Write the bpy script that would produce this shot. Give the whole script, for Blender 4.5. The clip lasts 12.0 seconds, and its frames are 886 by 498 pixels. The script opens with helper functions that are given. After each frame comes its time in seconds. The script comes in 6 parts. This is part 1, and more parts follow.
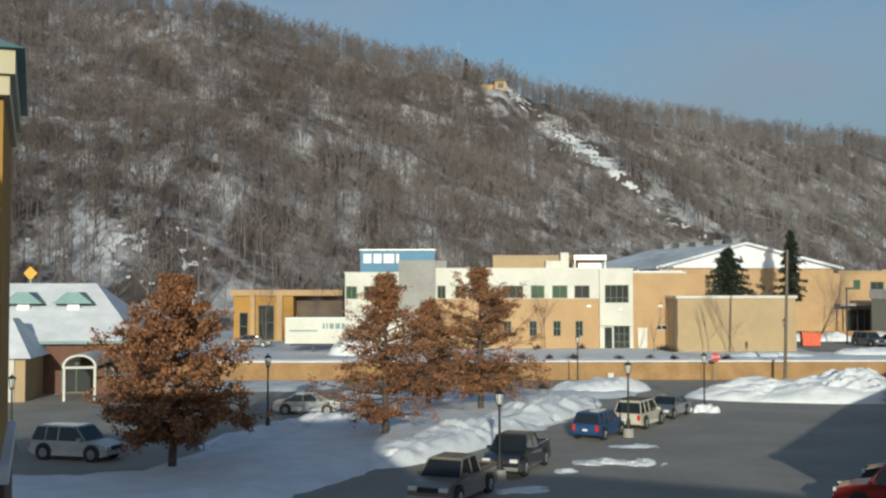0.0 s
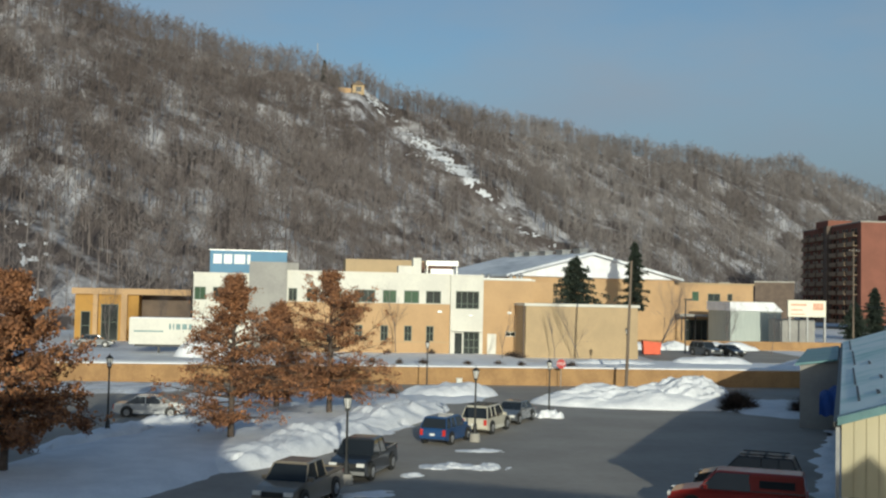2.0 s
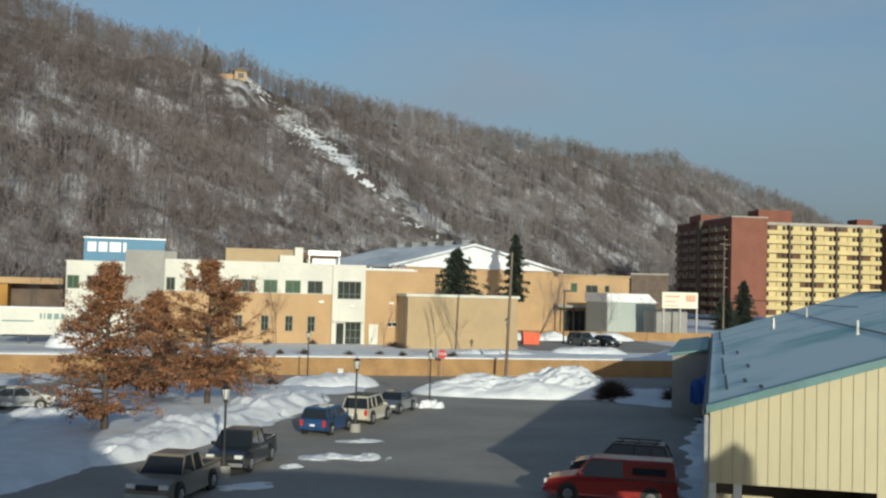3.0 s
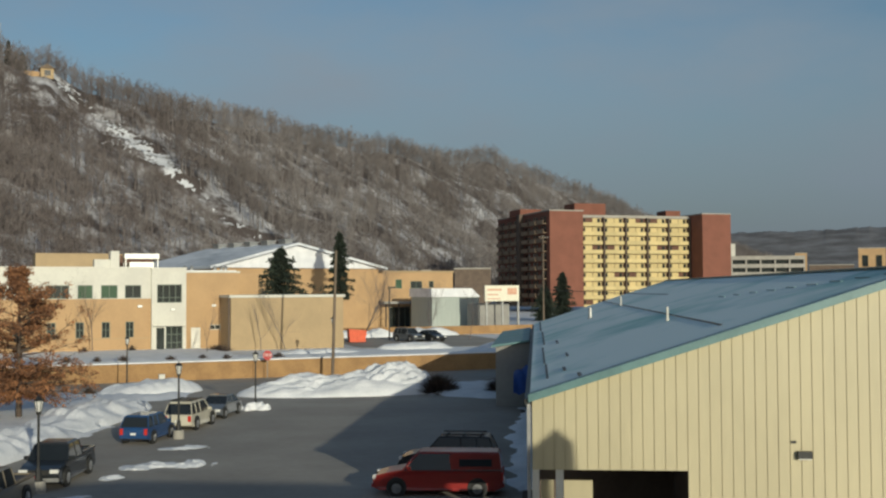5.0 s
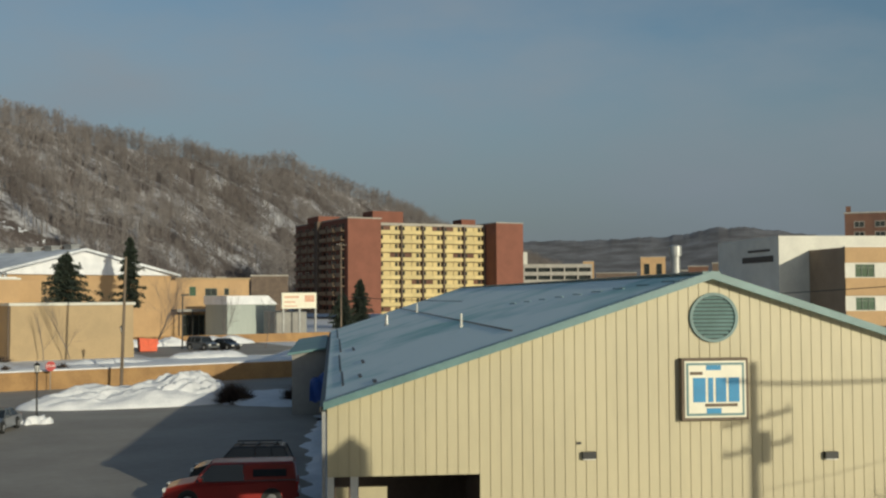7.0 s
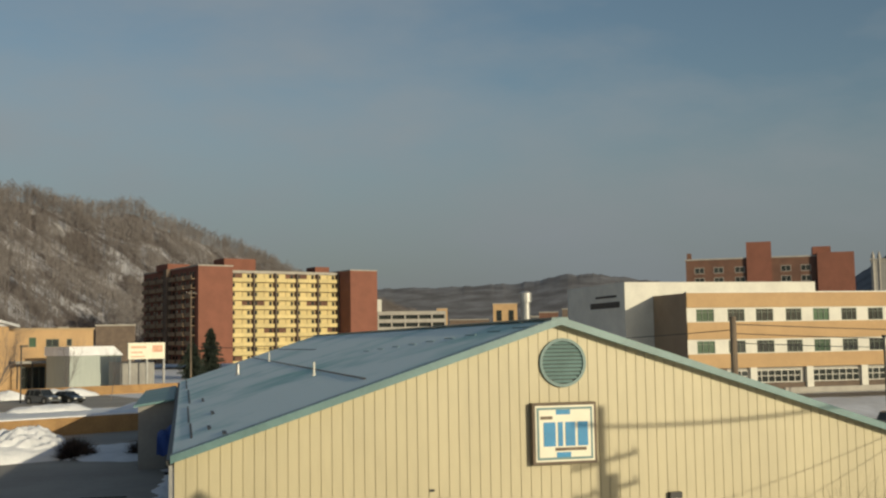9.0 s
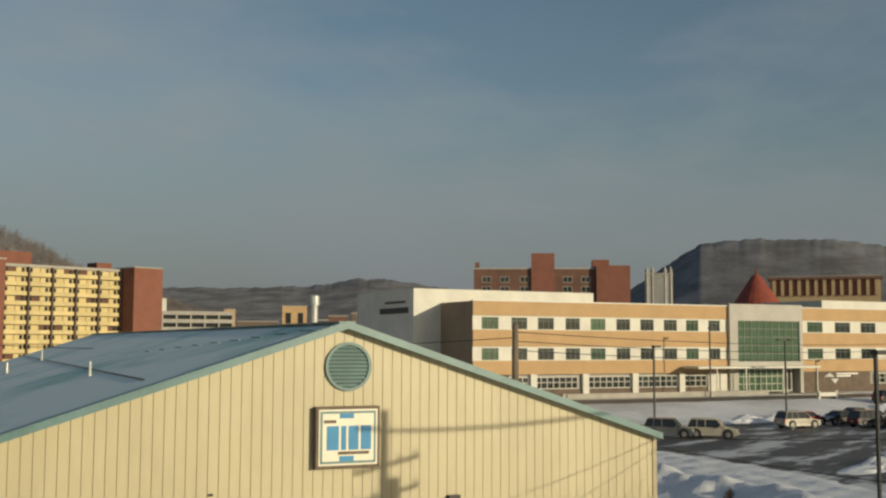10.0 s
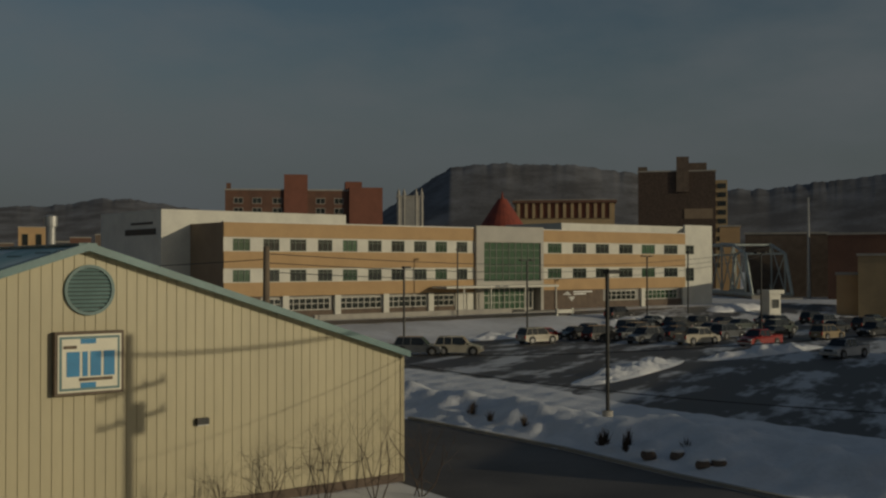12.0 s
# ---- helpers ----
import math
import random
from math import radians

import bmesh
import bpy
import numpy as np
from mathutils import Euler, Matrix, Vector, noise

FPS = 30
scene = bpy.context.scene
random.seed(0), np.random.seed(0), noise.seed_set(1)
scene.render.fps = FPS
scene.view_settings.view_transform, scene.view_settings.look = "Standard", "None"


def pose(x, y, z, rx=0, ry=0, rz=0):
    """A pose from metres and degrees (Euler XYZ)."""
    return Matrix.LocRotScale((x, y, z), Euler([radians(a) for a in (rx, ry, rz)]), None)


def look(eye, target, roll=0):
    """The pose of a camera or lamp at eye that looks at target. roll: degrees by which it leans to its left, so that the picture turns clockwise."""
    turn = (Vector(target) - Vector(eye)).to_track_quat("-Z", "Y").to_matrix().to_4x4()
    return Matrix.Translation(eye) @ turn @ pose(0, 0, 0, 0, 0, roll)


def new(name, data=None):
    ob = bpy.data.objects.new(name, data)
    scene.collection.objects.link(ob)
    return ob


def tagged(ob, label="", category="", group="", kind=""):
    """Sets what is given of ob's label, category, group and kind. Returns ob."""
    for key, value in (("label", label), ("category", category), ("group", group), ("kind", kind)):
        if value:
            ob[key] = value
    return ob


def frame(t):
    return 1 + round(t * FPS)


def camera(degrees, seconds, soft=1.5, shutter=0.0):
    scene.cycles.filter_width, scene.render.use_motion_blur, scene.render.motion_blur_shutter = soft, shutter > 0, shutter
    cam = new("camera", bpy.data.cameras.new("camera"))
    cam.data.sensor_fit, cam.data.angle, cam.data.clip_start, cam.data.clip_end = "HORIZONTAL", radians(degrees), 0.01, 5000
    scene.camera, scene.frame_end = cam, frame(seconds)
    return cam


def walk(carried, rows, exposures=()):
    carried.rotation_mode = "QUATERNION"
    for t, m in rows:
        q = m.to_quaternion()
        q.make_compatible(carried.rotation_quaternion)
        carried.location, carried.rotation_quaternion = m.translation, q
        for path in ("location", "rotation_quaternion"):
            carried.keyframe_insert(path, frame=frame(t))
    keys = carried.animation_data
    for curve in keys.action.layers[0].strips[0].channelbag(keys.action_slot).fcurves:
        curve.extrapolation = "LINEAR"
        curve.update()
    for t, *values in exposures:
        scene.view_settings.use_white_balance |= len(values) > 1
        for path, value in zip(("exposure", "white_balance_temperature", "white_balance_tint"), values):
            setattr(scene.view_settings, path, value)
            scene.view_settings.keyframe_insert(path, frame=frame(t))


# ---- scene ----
# the hand-held camera at an upper window: it swings round at arm's length
EYE = 8.6
ARM = 0.37
cam = camera(44.29, 12.0, soft=2.3)
ROWS = [  # seconds, yaw, pitch, roll
    (0.0, -0.024, 2.174, -0.097),
    (0.5, -0.552, 2.232, 0.062),
    (1.0, -2.197, 2.257, 0.229),
    (1.5, -4.630, 2.407, 0.607),
    (2.0, -7.719, 2.461, 1.170),
    (2.5, -10.677, 2.615, 1.569),
    (3.0, -13.892, 2.099, 1.481),
    (5.0, -23.120, 2.069, -0.289),
    (5.5, -24.952, 2.080, -0.516),
    (6.0, -26.579, 1.935, -0.071),
    (6.5, -29.346, 1.901, 0.151),
    (7.0, -33.718, 2.391, -0.351),
    (9.0, -41.422, 4.796, -0.972),
    (9.5, -45.672, 5.364, -0.189),
    (10.0, -52.362, 4.921, 0.233),
    (10.5, -57.933, 4.065, 0.634),
    (11.0, -62.375, 3.941, -0.563),
    (11.5, -64.312, 1.774, -1.165),
    (12.0, -65.306, 0.815, -0.072),
]


def aim(yaw, pitch, roll):
    """The pose at the window for a yaw to the left, a pitch up and a roll, in degrees."""
    x, y = ARM * (math.sin(radians(-yaw)) - math.sin(radians(46))), ARM * (math.cos(radians(yaw)) - math.cos(radians(46)))
    return pose(x, y, EYE) @ pose(0, 0, 0, 0, 0, yaw) @ pose(0, 0, 0, 90 + pitch) @ pose(0, 0, 0, 0, 0, roll)


walk(cam, [(t, aim(yaw, pitch, roll)) for t, yaw, pitch, roll in ROWS],
     exposures=[(0, -0.28, 5550, 2), (3.0, -0.26, 5550, 2), (5.0, -0.5, 5800, 3), (7.0, -0.53, 6000, 3), (9.0, -0.44, 6600, 5), (11.5, -0.5, 6750, 5), (12.0, -1.84, 6600, 5)])

# ---- world and sun: a low winter sun behind the camera ----
SUN_AZ, SUN_EL = 181.0, 11.4
world = bpy.data.worlds.new("sky")
scene.world = world
world.use_nodes = True
wn = world.node_tree.nodes
sky = wn.new("ShaderNodeTexSky")
sky.sky_type, sky.sun_disc = "NISHITA", False
sky.sun_elevation, sky.sun_rotation = radians(SUN_EL), radians(SUN_AZ)
sky.air_density, sky.dust_density, sky.ozone_density = 1.0, 2.5, 1.6
wn["Background"].inputs["Strength"].default_value = 0.124
wl = world.node_tree.links
# thin high cloud over the whole sky, and a grey haze towards the horizon
coord, wmap, veil, amount = wn.new("ShaderNodeTexCoord"), wn.new("ShaderNodeMapping"), wn.new("ShaderNodeTexNoise"), wn.new("ShaderNodeMapRange")
wmap.inputs["Scale"].default_value, wmap.inputs["Rotation"].default_value = (1.0, 1.0, 2.6), (0.25, 0.2, 0.6)
veil.inputs["Scale"].default_value, veil.inputs["Detail"].default_value, veil.inputs["Roughness"].default_value = 2.2, 7.0, 0.55
amount.inputs["From Min"].default_value, amount.inputs["From Max"].default_value, amount.inputs["To Max"].default_value = 0.38, 0.66, 0.85
wl.new(coord.outputs["Generated"], wmap.inputs["Vector"]), wl.new(wmap.outputs[0], veil.inputs["Vector"]), wl.new(veil.outputs["Fac"], amount.inputs["Value"])
cloud = wn.new("ShaderNodeMix")
cloud.data_type = "RGBA"
cloud.inputs["B"].default_value = (3.05, 3.25, 3.5, 1)
thinning, share = wn.new("ShaderNodeMapRange"), wn.new("ShaderNodeMath")
thinning.inputs["From Min"].default_value, thinning.inputs["From Max"].default_value, thinning.inputs["To Min"].default_value, thinning.inputs["To Max"].default_value = 0.25, 0.6, 1.0, 0.1
share.operation = "MULTIPLY"
split = wn.new("ShaderNodeSeparateXYZ")
wl.new(coord.outputs["Generated"], split.inputs[0]), wl.new(split.outputs["Z"], thinning.inputs["Value"])
wl.new(amount.outputs[0], share.inputs[0]), wl.new(thinning.outputs[0], share.inputs[1])
wl.new(share.outputs[0], cloud.inputs["Factor"]), wl.new(sky.outputs["Color"], cloud.inputs["A"])
low_sky, haze = wn.new("ShaderNodeMapRange"), wn.new("ShaderNodeMix")
low_sky.interpolation_type = "SMOOTHSTEP"
low_sky.inputs["From Min"].default_value, low_sky.inputs["From Max"].default_value, low_sky.inputs["To Min"].default_value, low_sky.inputs["To Max"].default_value = 0.0, 0.24, 0.8, 0.0
haze.data_type = "RGBA"
haze.inputs["B"].default_value = (2.12, 2.35, 2.7, 1)
wl.new(split.outputs["Z"], low_sky.inputs["Value"])
wl.new(low_sky.outputs[0], haze.inputs["Factor"]), wl.new(cloud.outputs["Result"], haze.inputs["A"])
wl.new(haze.outputs["Result"], wn["Background"].inputs["Color"])
sun_to = Vector((math.sin(radians(SUN_AZ)) * math.cos(radians(SUN_EL)), math.cos(radians(SUN_AZ)) * math.cos(radians(SUN_EL)), math.sin(radians(SUN_EL))))
sun = new("sun", bpy.data.lights.new("sun", "SUN"))
sun.data.energy, sun.data.angle, sun.data.color = 4.5, radians(0.5), (1.0, 0.86, 0.635)
sun.matrix_world = look(sun_to * 200, (0, 0, 0))


# ---- materials ----
def mat(name, col, col2=None, scale=1.0, rough=0.8, bump=0.0, metal=0.0, detail=6.0, lo=0.35, hi=0.65, each=0.0, fine=8.0, stretch=(1, 1, 1), alpha=None, island=0.0):
    """A surface that varies between two colours by noise at a large and a fine scale, with relief; each, island: how far repeats differ in value."""
    m = bpy.data.materials.new(name)
    m.use_nodes = True
    n, l = m.node_tree.nodes, m.node_tree.links
    b = n["Principled BSDF"]
    b.inputs["Roughness"].default_value, b.inputs["Metallic"].default_value = rough, metal
    col2 = col2 or tuple(c * 0.8 for c in col)
    geo = n.new("ShaderNodeNewGeometry")
    mp = n.new("ShaderNodeMapping")
    mp.inputs["Scale"].default_value = stretch
    l.new(geo.outputs["Position"], mp.inputs["Vector"])
    n1, n2 = n.new("ShaderNodeTexNoise"), n.new("ShaderNodeTexNoise")
    for node, s in ((n1, scale), (n2, scale * fine)):
        node.inputs["Scale"].default_value, node.inputs["Detail"].default_value = s, detail
        l.new(mp.outputs[0], node.inputs["Vector"])
    add = n.new("ShaderNodeMath")
    add.operation = "MULTIPLY_ADD"
    l.new(n2.outputs["Fac"], add.inputs[0])
    add.inputs[1].default_value = 0.35
    l.new(n1.outputs["Fac"], add.inputs[2])
    ramp = n.new("ShaderNodeMapRange")
    ramp.inputs["From Min"].default_value, ramp.inputs["From Max"].default_value = lo + 0.17, hi + 0.17
    l.new(add.outputs[0], ramp.inputs["Value"])
    mix = n.new("ShaderNodeMix")
    mix.data_type = "RGBA"
    mix.inputs["A"].default_value, mix.inputs["B"].default_value = (*col, 1), (*col2, 1)
    l.new(ramp.outputs[0], mix.inputs["Factor"])
    out = mix.outputs["Result"]
    for amount, node, socket in ((each, "ShaderNodeObjectInfo", "Random"), (island, "ShaderNodeNewGeometry", "Random Per Island")):
        if amount:
            info = n.new(node)
            vr = n.new("ShaderNodeMapRange")
            vr.inputs["To Min"].default_value, vr.inputs["To Max"].default_value = 1 - amount, 1 + amount
            l.new(info.outputs[socket], vr.inputs["Value"])
            hsv = n.new("ShaderNodeHueSaturation")
            l.new(vr.outputs[0], hsv.inputs["Value"])
            l.new(out, hsv.inputs["Color"])
            out = hsv.outputs[0]
    l.new(out, b.inputs["Base Color"])
    if bump:
        bp = n.new("ShaderNodeBump")
        bp.inputs["Strength"].default_value, bp.inputs["Distance"].default_value = 0.6, bump
        l.new(add.outputs[0], bp.inputs["Height"])
        l.new(bp.outputs[0], b.inputs["Normal"])
    return m


M = dict(
    snow=mat("snow", (0.86, 0.865, 0.88), (0.74, 0.75, 0.77), 0.7, 0.6, 0.12),
    field=mat("trodden_snow", (0.8, 0.81, 0.84), (0.6, 0.6, 0.61), 0.12, 0.7, 0.08),
    slush=mat("packed_slush", (0.5, 0.5, 0.51), (0.78, 0.79, 0.81), 0.35, 0.6, 0.03, lo=0.4, hi=0.55),
    asphalt=mat("worn_asphalt", (0.27, 0.245, 0.21), (0.37, 0.34, 0.295), 0.16, 0.8, 0.006, fine=12, lo=0.3, hi=0.7),
    wetroad=mat("wet_asphalt", (0.075, 0.067, 0.06), (0.125, 0.113, 0.102), 0.25, 0.6, 0.006, fine=30),
    wetlot=mat("streaked_lot", (0.075, 0.07, 0.066), (0.6, 0.61, 0.63), 0.16, 0.55, 0.01, lo=0.5, hi=0.62, stretch=(0.5, 1.7, 1), fine=5),
    litter=mat("hillside_snow", (0.1, 0.08, 0.072), (0.62, 0.61, 0.62), 0.08, 0.9, 0.3, lo=0.45, hi=0.65, fine=5, stretch=(1.1, 0.8, 0.4)),
    # the distance haze is mixed into this grey
    farhill=mat("distant_hill", (0.11, 0.105, 0.106), (0.22, 0.22, 0.23), 0.02, 1.0, 0, fine=12, lo=0.38, hi=0.68),
    bark=mat("bare_wood", (0.2, 0.174, 0.166), (0.115, 0.094, 0.086), 0.012, 0.9, island=0.4),
    # paler wood: frost, with the distance haze put into the colour
    hazyfrostbark=mat("frosted_hazy_wood", (0.27, 0.247, 0.238), (0.155, 0.136, 0.128), 0.02, 0.9, island=0.4),
    trunk=mat("bark", (0.07, 0.05, 0.038), (0.11, 0.085, 0.068), 3, 0.9, 0.02),
    leaf=mat("dry_oak_leaf", (0.33, 0.15, 0.06), (0.18, 0.085, 0.042), 0.8, 0.8, island=0.45),
    needle=mat("spruce_needle", (0.018, 0.03, 0.02), (0.035, 0.045, 0.03), 1.2, 0.8, island=0.4),
    cream=mat("cream_steel_siding", (0.535, 0.472, 0.3), (0.48, 0.424, 0.27), 0.5, 0.45, 0.002, stretch=(1, 1, 0.25)),
    groove=mat("siding_seam", (0.46, 0.4, 0.25), (0.4, 0.345, 0.215), 1, 0.6),
    teal=mat("teal_steel_roof", (0.13, 0.25, 0.25), (0.17, 0.29, 0.29), 0.4, 0.5, 0.004),
    frost=mat("frosted_teal_roof", (0.33, 0.6, 0.54), (0.84, 0.94, 0.88), 0.2, 0.6, 0.004, lo=0.26, hi=0.52, stretch=(1, 0.6, 1), fine=5),
    louvreteal=mat("grey_teal_louvre", (0.17, 0.265, 0.255), (0.14, 0.22, 0.21), 1, 0.5),
    signblue=mat("bright_blue_sign_paint", (0.03, 0.26, 0.5), (0.03, 0.22, 0.43), 1, 0.5),
    tealtrim=mat("teal_trim", (0.14, 0.25, 0.25), (0.11, 0.2, 0.2), 0.8, 0.4),
    white=mat("white_panel", (0.672, 0.655, 0.571), (0.588, 0.571, 0.504), 0.4, 0.6, 0.002),
    tan=mat("tan_stucco", (0.504, 0.333, 0.171), (0.45, 0.297, 0.153), 0.4, 0.85, 0.004),
    annex=mat("beige_block", (0.45, 0.333, 0.189), (0.396, 0.297, 0.171), 0.5, 0.85, 0.004),
    brick=mat("buff_brick", (0.5, 0.34, 0.19), (0.43, 0.29, 0.16), 0.6, 0.85, 0.006),
    brown=mat("brown_block", (0.16, 0.12, 0.09), (0.12, 0.09, 0.07), 0.8, 0.9, 0.006),
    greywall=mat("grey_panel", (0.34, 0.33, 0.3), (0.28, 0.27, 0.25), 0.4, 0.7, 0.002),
    palegrey=mat("pale_grey_panel", (0.47, 0.45, 0.4), (0.41, 0.39, 0.35), 0.4, 0.7, 0.002),
    retain=mat("orange_brick_wall", (0.4, 0.245, 0.105), (0.3, 0.18, 0.08), 0.7, 0.9, 0.01),
    redbrick=mat("red_brick", (0.234, 0.0945, 0.063), (0.198, 0.081, 0.054), 0.3, 0.9, 0.004),
    darkbrick=mat("brown_brick", (0.17, 0.09, 0.06), (0.13, 0.07, 0.05), 0.3, 0.9, 0.004),
    yellow=mat("yellow_panel", (0.634, 0.51, 0.238), (0.563, 0.458, 0.22), 0.3, 0.7, each=0.1),
    endbrown=mat("brown_render", (0.3, 0.225, 0.15), (0.26, 0.19, 0.125), 0.5, 0.85, 0.004),
    concrete=mat("concrete", (0.42, 0.39, 0.34), (0.34, 0.32, 0.28), 0.6, 0.85, 0.005),
    blue=mat("blue_sign_panel", (0.05, 0.19, 0.33), (0.045, 0.165, 0.29), 0.8, 0.5),
    letter=mat("white_sign_shape", (0.85, 0.85, 0.82), (0.8, 0.8, 0.77), 2, 0.5),
    signcream=mat("cream_sign_face", (0.82, 0.78, 0.62), (0.76, 0.72, 0.57), 2, 0.4),
    orangewall=mat("ochre_stucco", (0.45, 0.252, 0.054), (0.396, 0.216, 0.0495), 0.6, 0.85, 0.004),
    black=mat("black_iron", (0.018, 0.018, 0.018), (0.03, 0.03, 0.028), 4, 0.5),
    pole=mat("weathered_pole", (0.21, 0.165, 0.12), (0.14, 0.108, 0.08), 2, 0.9, 0.01, stretch=(1, 1, 0.15)),
    steel=mat("galvanised_steel", (0.5, 0.5, 0.48), (0.38, 0.38, 0.37), 2, 0.4, metal=0.6),
    truss=mat("painted_truss", (0.5, 0.55, 0.52), (0.4, 0.45, 0.43), 0.7, 0.6),
    frame=mat("window_frame", (0.16, 0.2, 0.15), (0.12, 0.15, 0.12), 2, 0.5),
    cream_frame=mat("pale_frame", (0.7, 0.68, 0.6), (0.62, 0.6, 0.53), 2, 0.5),
    rubber=mat("tyre_rubber", (0.02, 0.02, 0.02), (0.035, 0.033, 0.03), 6, 0.9),
    rim=mat("alloy_rim", (0.45, 0.45, 0.45), (0.3, 0.3, 0.3), 8, 0.35, metal=0.7),
    red=mat("red_paint", (0.45, 0.025, 0.02), (0.4, 0.02, 0.018), 2, 0.4),
    orange=mat("orange_dumpster_paint", (0.75, 0.12, 0.04), (0.62, 0.1, 0.035), 2, 0.6),
    tarp=mat("blue_tarp", (0.02, 0.07, 0.3), (0.015, 0.05, 0.22), 1.5, 0.5, 0.05),
    redroof=mat("rust_red_tile", (0.28, 0.06, 0.035), (0.2, 0.045, 0.03), 0.8, 0.8),
    bush=mat("bare_shrub", (0.05, 0.035, 0.028), (0.085, 0.06, 0.045), 2, 0.9, island=0.4),
)


def pane_mat(name, col, rough=0.12):
    """Window glass seen from outside: a dark room behind a glossy pane."""
    m = bpy.data.materials.new(name)
    m.use_nodes = True
    n, l = m.node_tree.nodes, m.node_tree.links
    b = n["Principled BSDF"]
    b.inputs["Roughness"].default_value = rough
    info = n.new("ShaderNodeObjectInfo")
    nz = n.new("ShaderNodeTexNoise")
    nz.inputs["Scale"].default_value = 0.7
    geo = n.new("ShaderNodeNewGeometry")
    l.new(geo.outputs["Position"], nz.inputs["Vector"])
    add = n.new("ShaderNodeMath")
    l.new(info.outputs["Random"], add.inputs[0]), l.new(nz.outputs["Fac"], add.inputs[1])
    mr = n.new("ShaderNodeMapRange")
    mr.inputs["From Max"].default_value = 2.0
    l.new(add.outputs[0], mr.inputs["Value"])
    mix = n.new("ShaderNodeMix")
    mix.data_type = "RGBA"
    mix.inputs["A"].default_value, mix.inputs["B"].default_value = (*[c * 0.4 for c in col], 1), (*[min(1, c * 1.8) for c in col], 1)
    l.new(mr.outputs[0], mix.inputs["Factor"])
    l.new(mix.outputs["Result"], b.inputs["Base Color"])
    return m


M["glass"] = pane_mat("dark_window_glass", (0.03, 0.035, 0.032))
M["green"] = pane_mat("green_window_glass", (0.055, 0.1, 0.06))
M["carglass"] = pane_mat("car_glass", (0.02, 0.024, 0.028), 0.05)


def lamp_mat(name, col, rough=0.3):
    return mat(name, col, tuple(c * 0.9 for c in col), 5, rough)


M["lens_red"], M["lens_clear"] = lamp_mat("red_lens", (0.55, 0.03, 0.02)), lamp_mat("clear_lens", (0.75, 0.74, 0.7), 0.15)


def paint(name, col):
    m = mat(name, col, tuple(c * 0.85 for c in col), 1.5, 0.35)
    m.node_tree.nodes["Principled BSDF"].inputs["Coat Weight"].default_value = 0.6
    return m


# ---- mesh helpers ----
def box(bm, x0, x1, y0, y1, z0, z1, turn=None):
    m = Matrix.Translation(((x0 + x1) / 2, (y0 + y1) / 2, (z0 + z1) / 2)) @ Matrix.Diagonal((abs(x1 - x0), abs(y1 - y0), abs(z1 - z0), 1))
    return bmesh.ops.create_cube(bm, size=1.0, matrix=(turn or Matrix()) @ m)["verts"]


def boxes(*rows):
    bm = bmesh.new()
    for r in rows:
        box(bm, *r)
    return bm


def rod(bm, a, b, r, r2=None, seg=8):
    """A tapered round bar from a to b."""
    a, b = Vector(a), Vector(b)
    q = (b - a).to_track_quat("Z", "Y").to_matrix().to_4x4()
    return bmesh.ops.create_cone(bm, cap_ends=True, segments=seg, radius1=r, radius2=r if r2 is None else r2, depth=(b - a).length,
                                 matrix=Matrix.Translation((a + b) / 2) @ q)["verts"]


def prism(bm, outline, y0, y1):
    """An outline of (x, z) pushed through from y0 to y1."""
    f = bm.faces.new([bm.verts.new((x, y0, z)) for x, z in outline])
    r = bmesh.ops.extrude_face_region(bm, geom=[f])
    for v in r["geom"]:
        if isinstance(v, bmesh.types.BMVert):
            v.co.y = y1
    bmesh.ops.recalc_face_normals(bm, faces=bm.faces)


def slab(bm, outline, z0, z1):
    """An outline of (x, y) from z0 to z1."""
    f = bm.faces.new([bm.verts.new((x, y, z0)) for x, y in outline])
    r = bmesh.ops.extrude_face_region(bm, geom=[f])
    for v in r["geom"]:
        if isinstance(v, bmesh.types.BMVert):
            v.co.z = z1
    bmesh.ops.recalc_face_normals(bm, faces=bm.faces)


def mesh_of(name, bm, material, smooth=False):
    me = bpy.data.meshes.new(name)
    bm.to_mesh(me)
    bm.free()
    me.materials.append(material)
    if smooth:
        me.polygons.foreach_set("use_smooth", [True] * len(me.polygons))
    return me


def part(name, bm, material, parent, label="", smooth=False):
    ob = new(name, bm if isinstance(bm, bpy.types.Mesh) else mesh_of(name, bm, material, smooth))
    ob.parent = parent
    return tagged(ob, label)


def thing(name, label, category, m=None, group="", kind=""):
    ob = new(name)
    ob.empty_display_size = 0.3
    ob.matrix_world = m or Matrix()
    return tagged(ob, label, category, group, kind)


def solid(name, bm, material, label, category="", kind="", group="", m=None, smooth=False):
    ob = new(name, mesh_of(name, bm, material, smooth))
    if m:
        ob.matrix_world = m
    return tagged(ob, label, category, group, kind)


def frame_at(x, y, z, az):
    """A place whose own x axis runs along the compass bearing az (from +y towards +x), its y axis to the left of that."""
    return pose(x, y, z, 0, 0, 90 - az)


def raw_mesh(name, verts, faces, material):
    """A mesh from arrays of vertices and of triangles or quads."""
    me = bpy.data.meshes.new(name)
    k = faces.shape[1]
    me.vertices.add(len(verts)), me.loops.add(faces.size), me.polygons.add(len(faces))
    me.vertices.foreach_set("co", np.ascontiguousarray(verts, dtype=np.float32).ravel())
    me.loops.foreach_set("vertex_index", np.ascontiguousarray(faces, dtype=np.int32).ravel())
    me.polygons.foreach_set("loop_start", np.arange(0, faces.size, k, dtype=np.int32))
    me.update(calc_edges=True)
    me.materials.append(material)
    return me


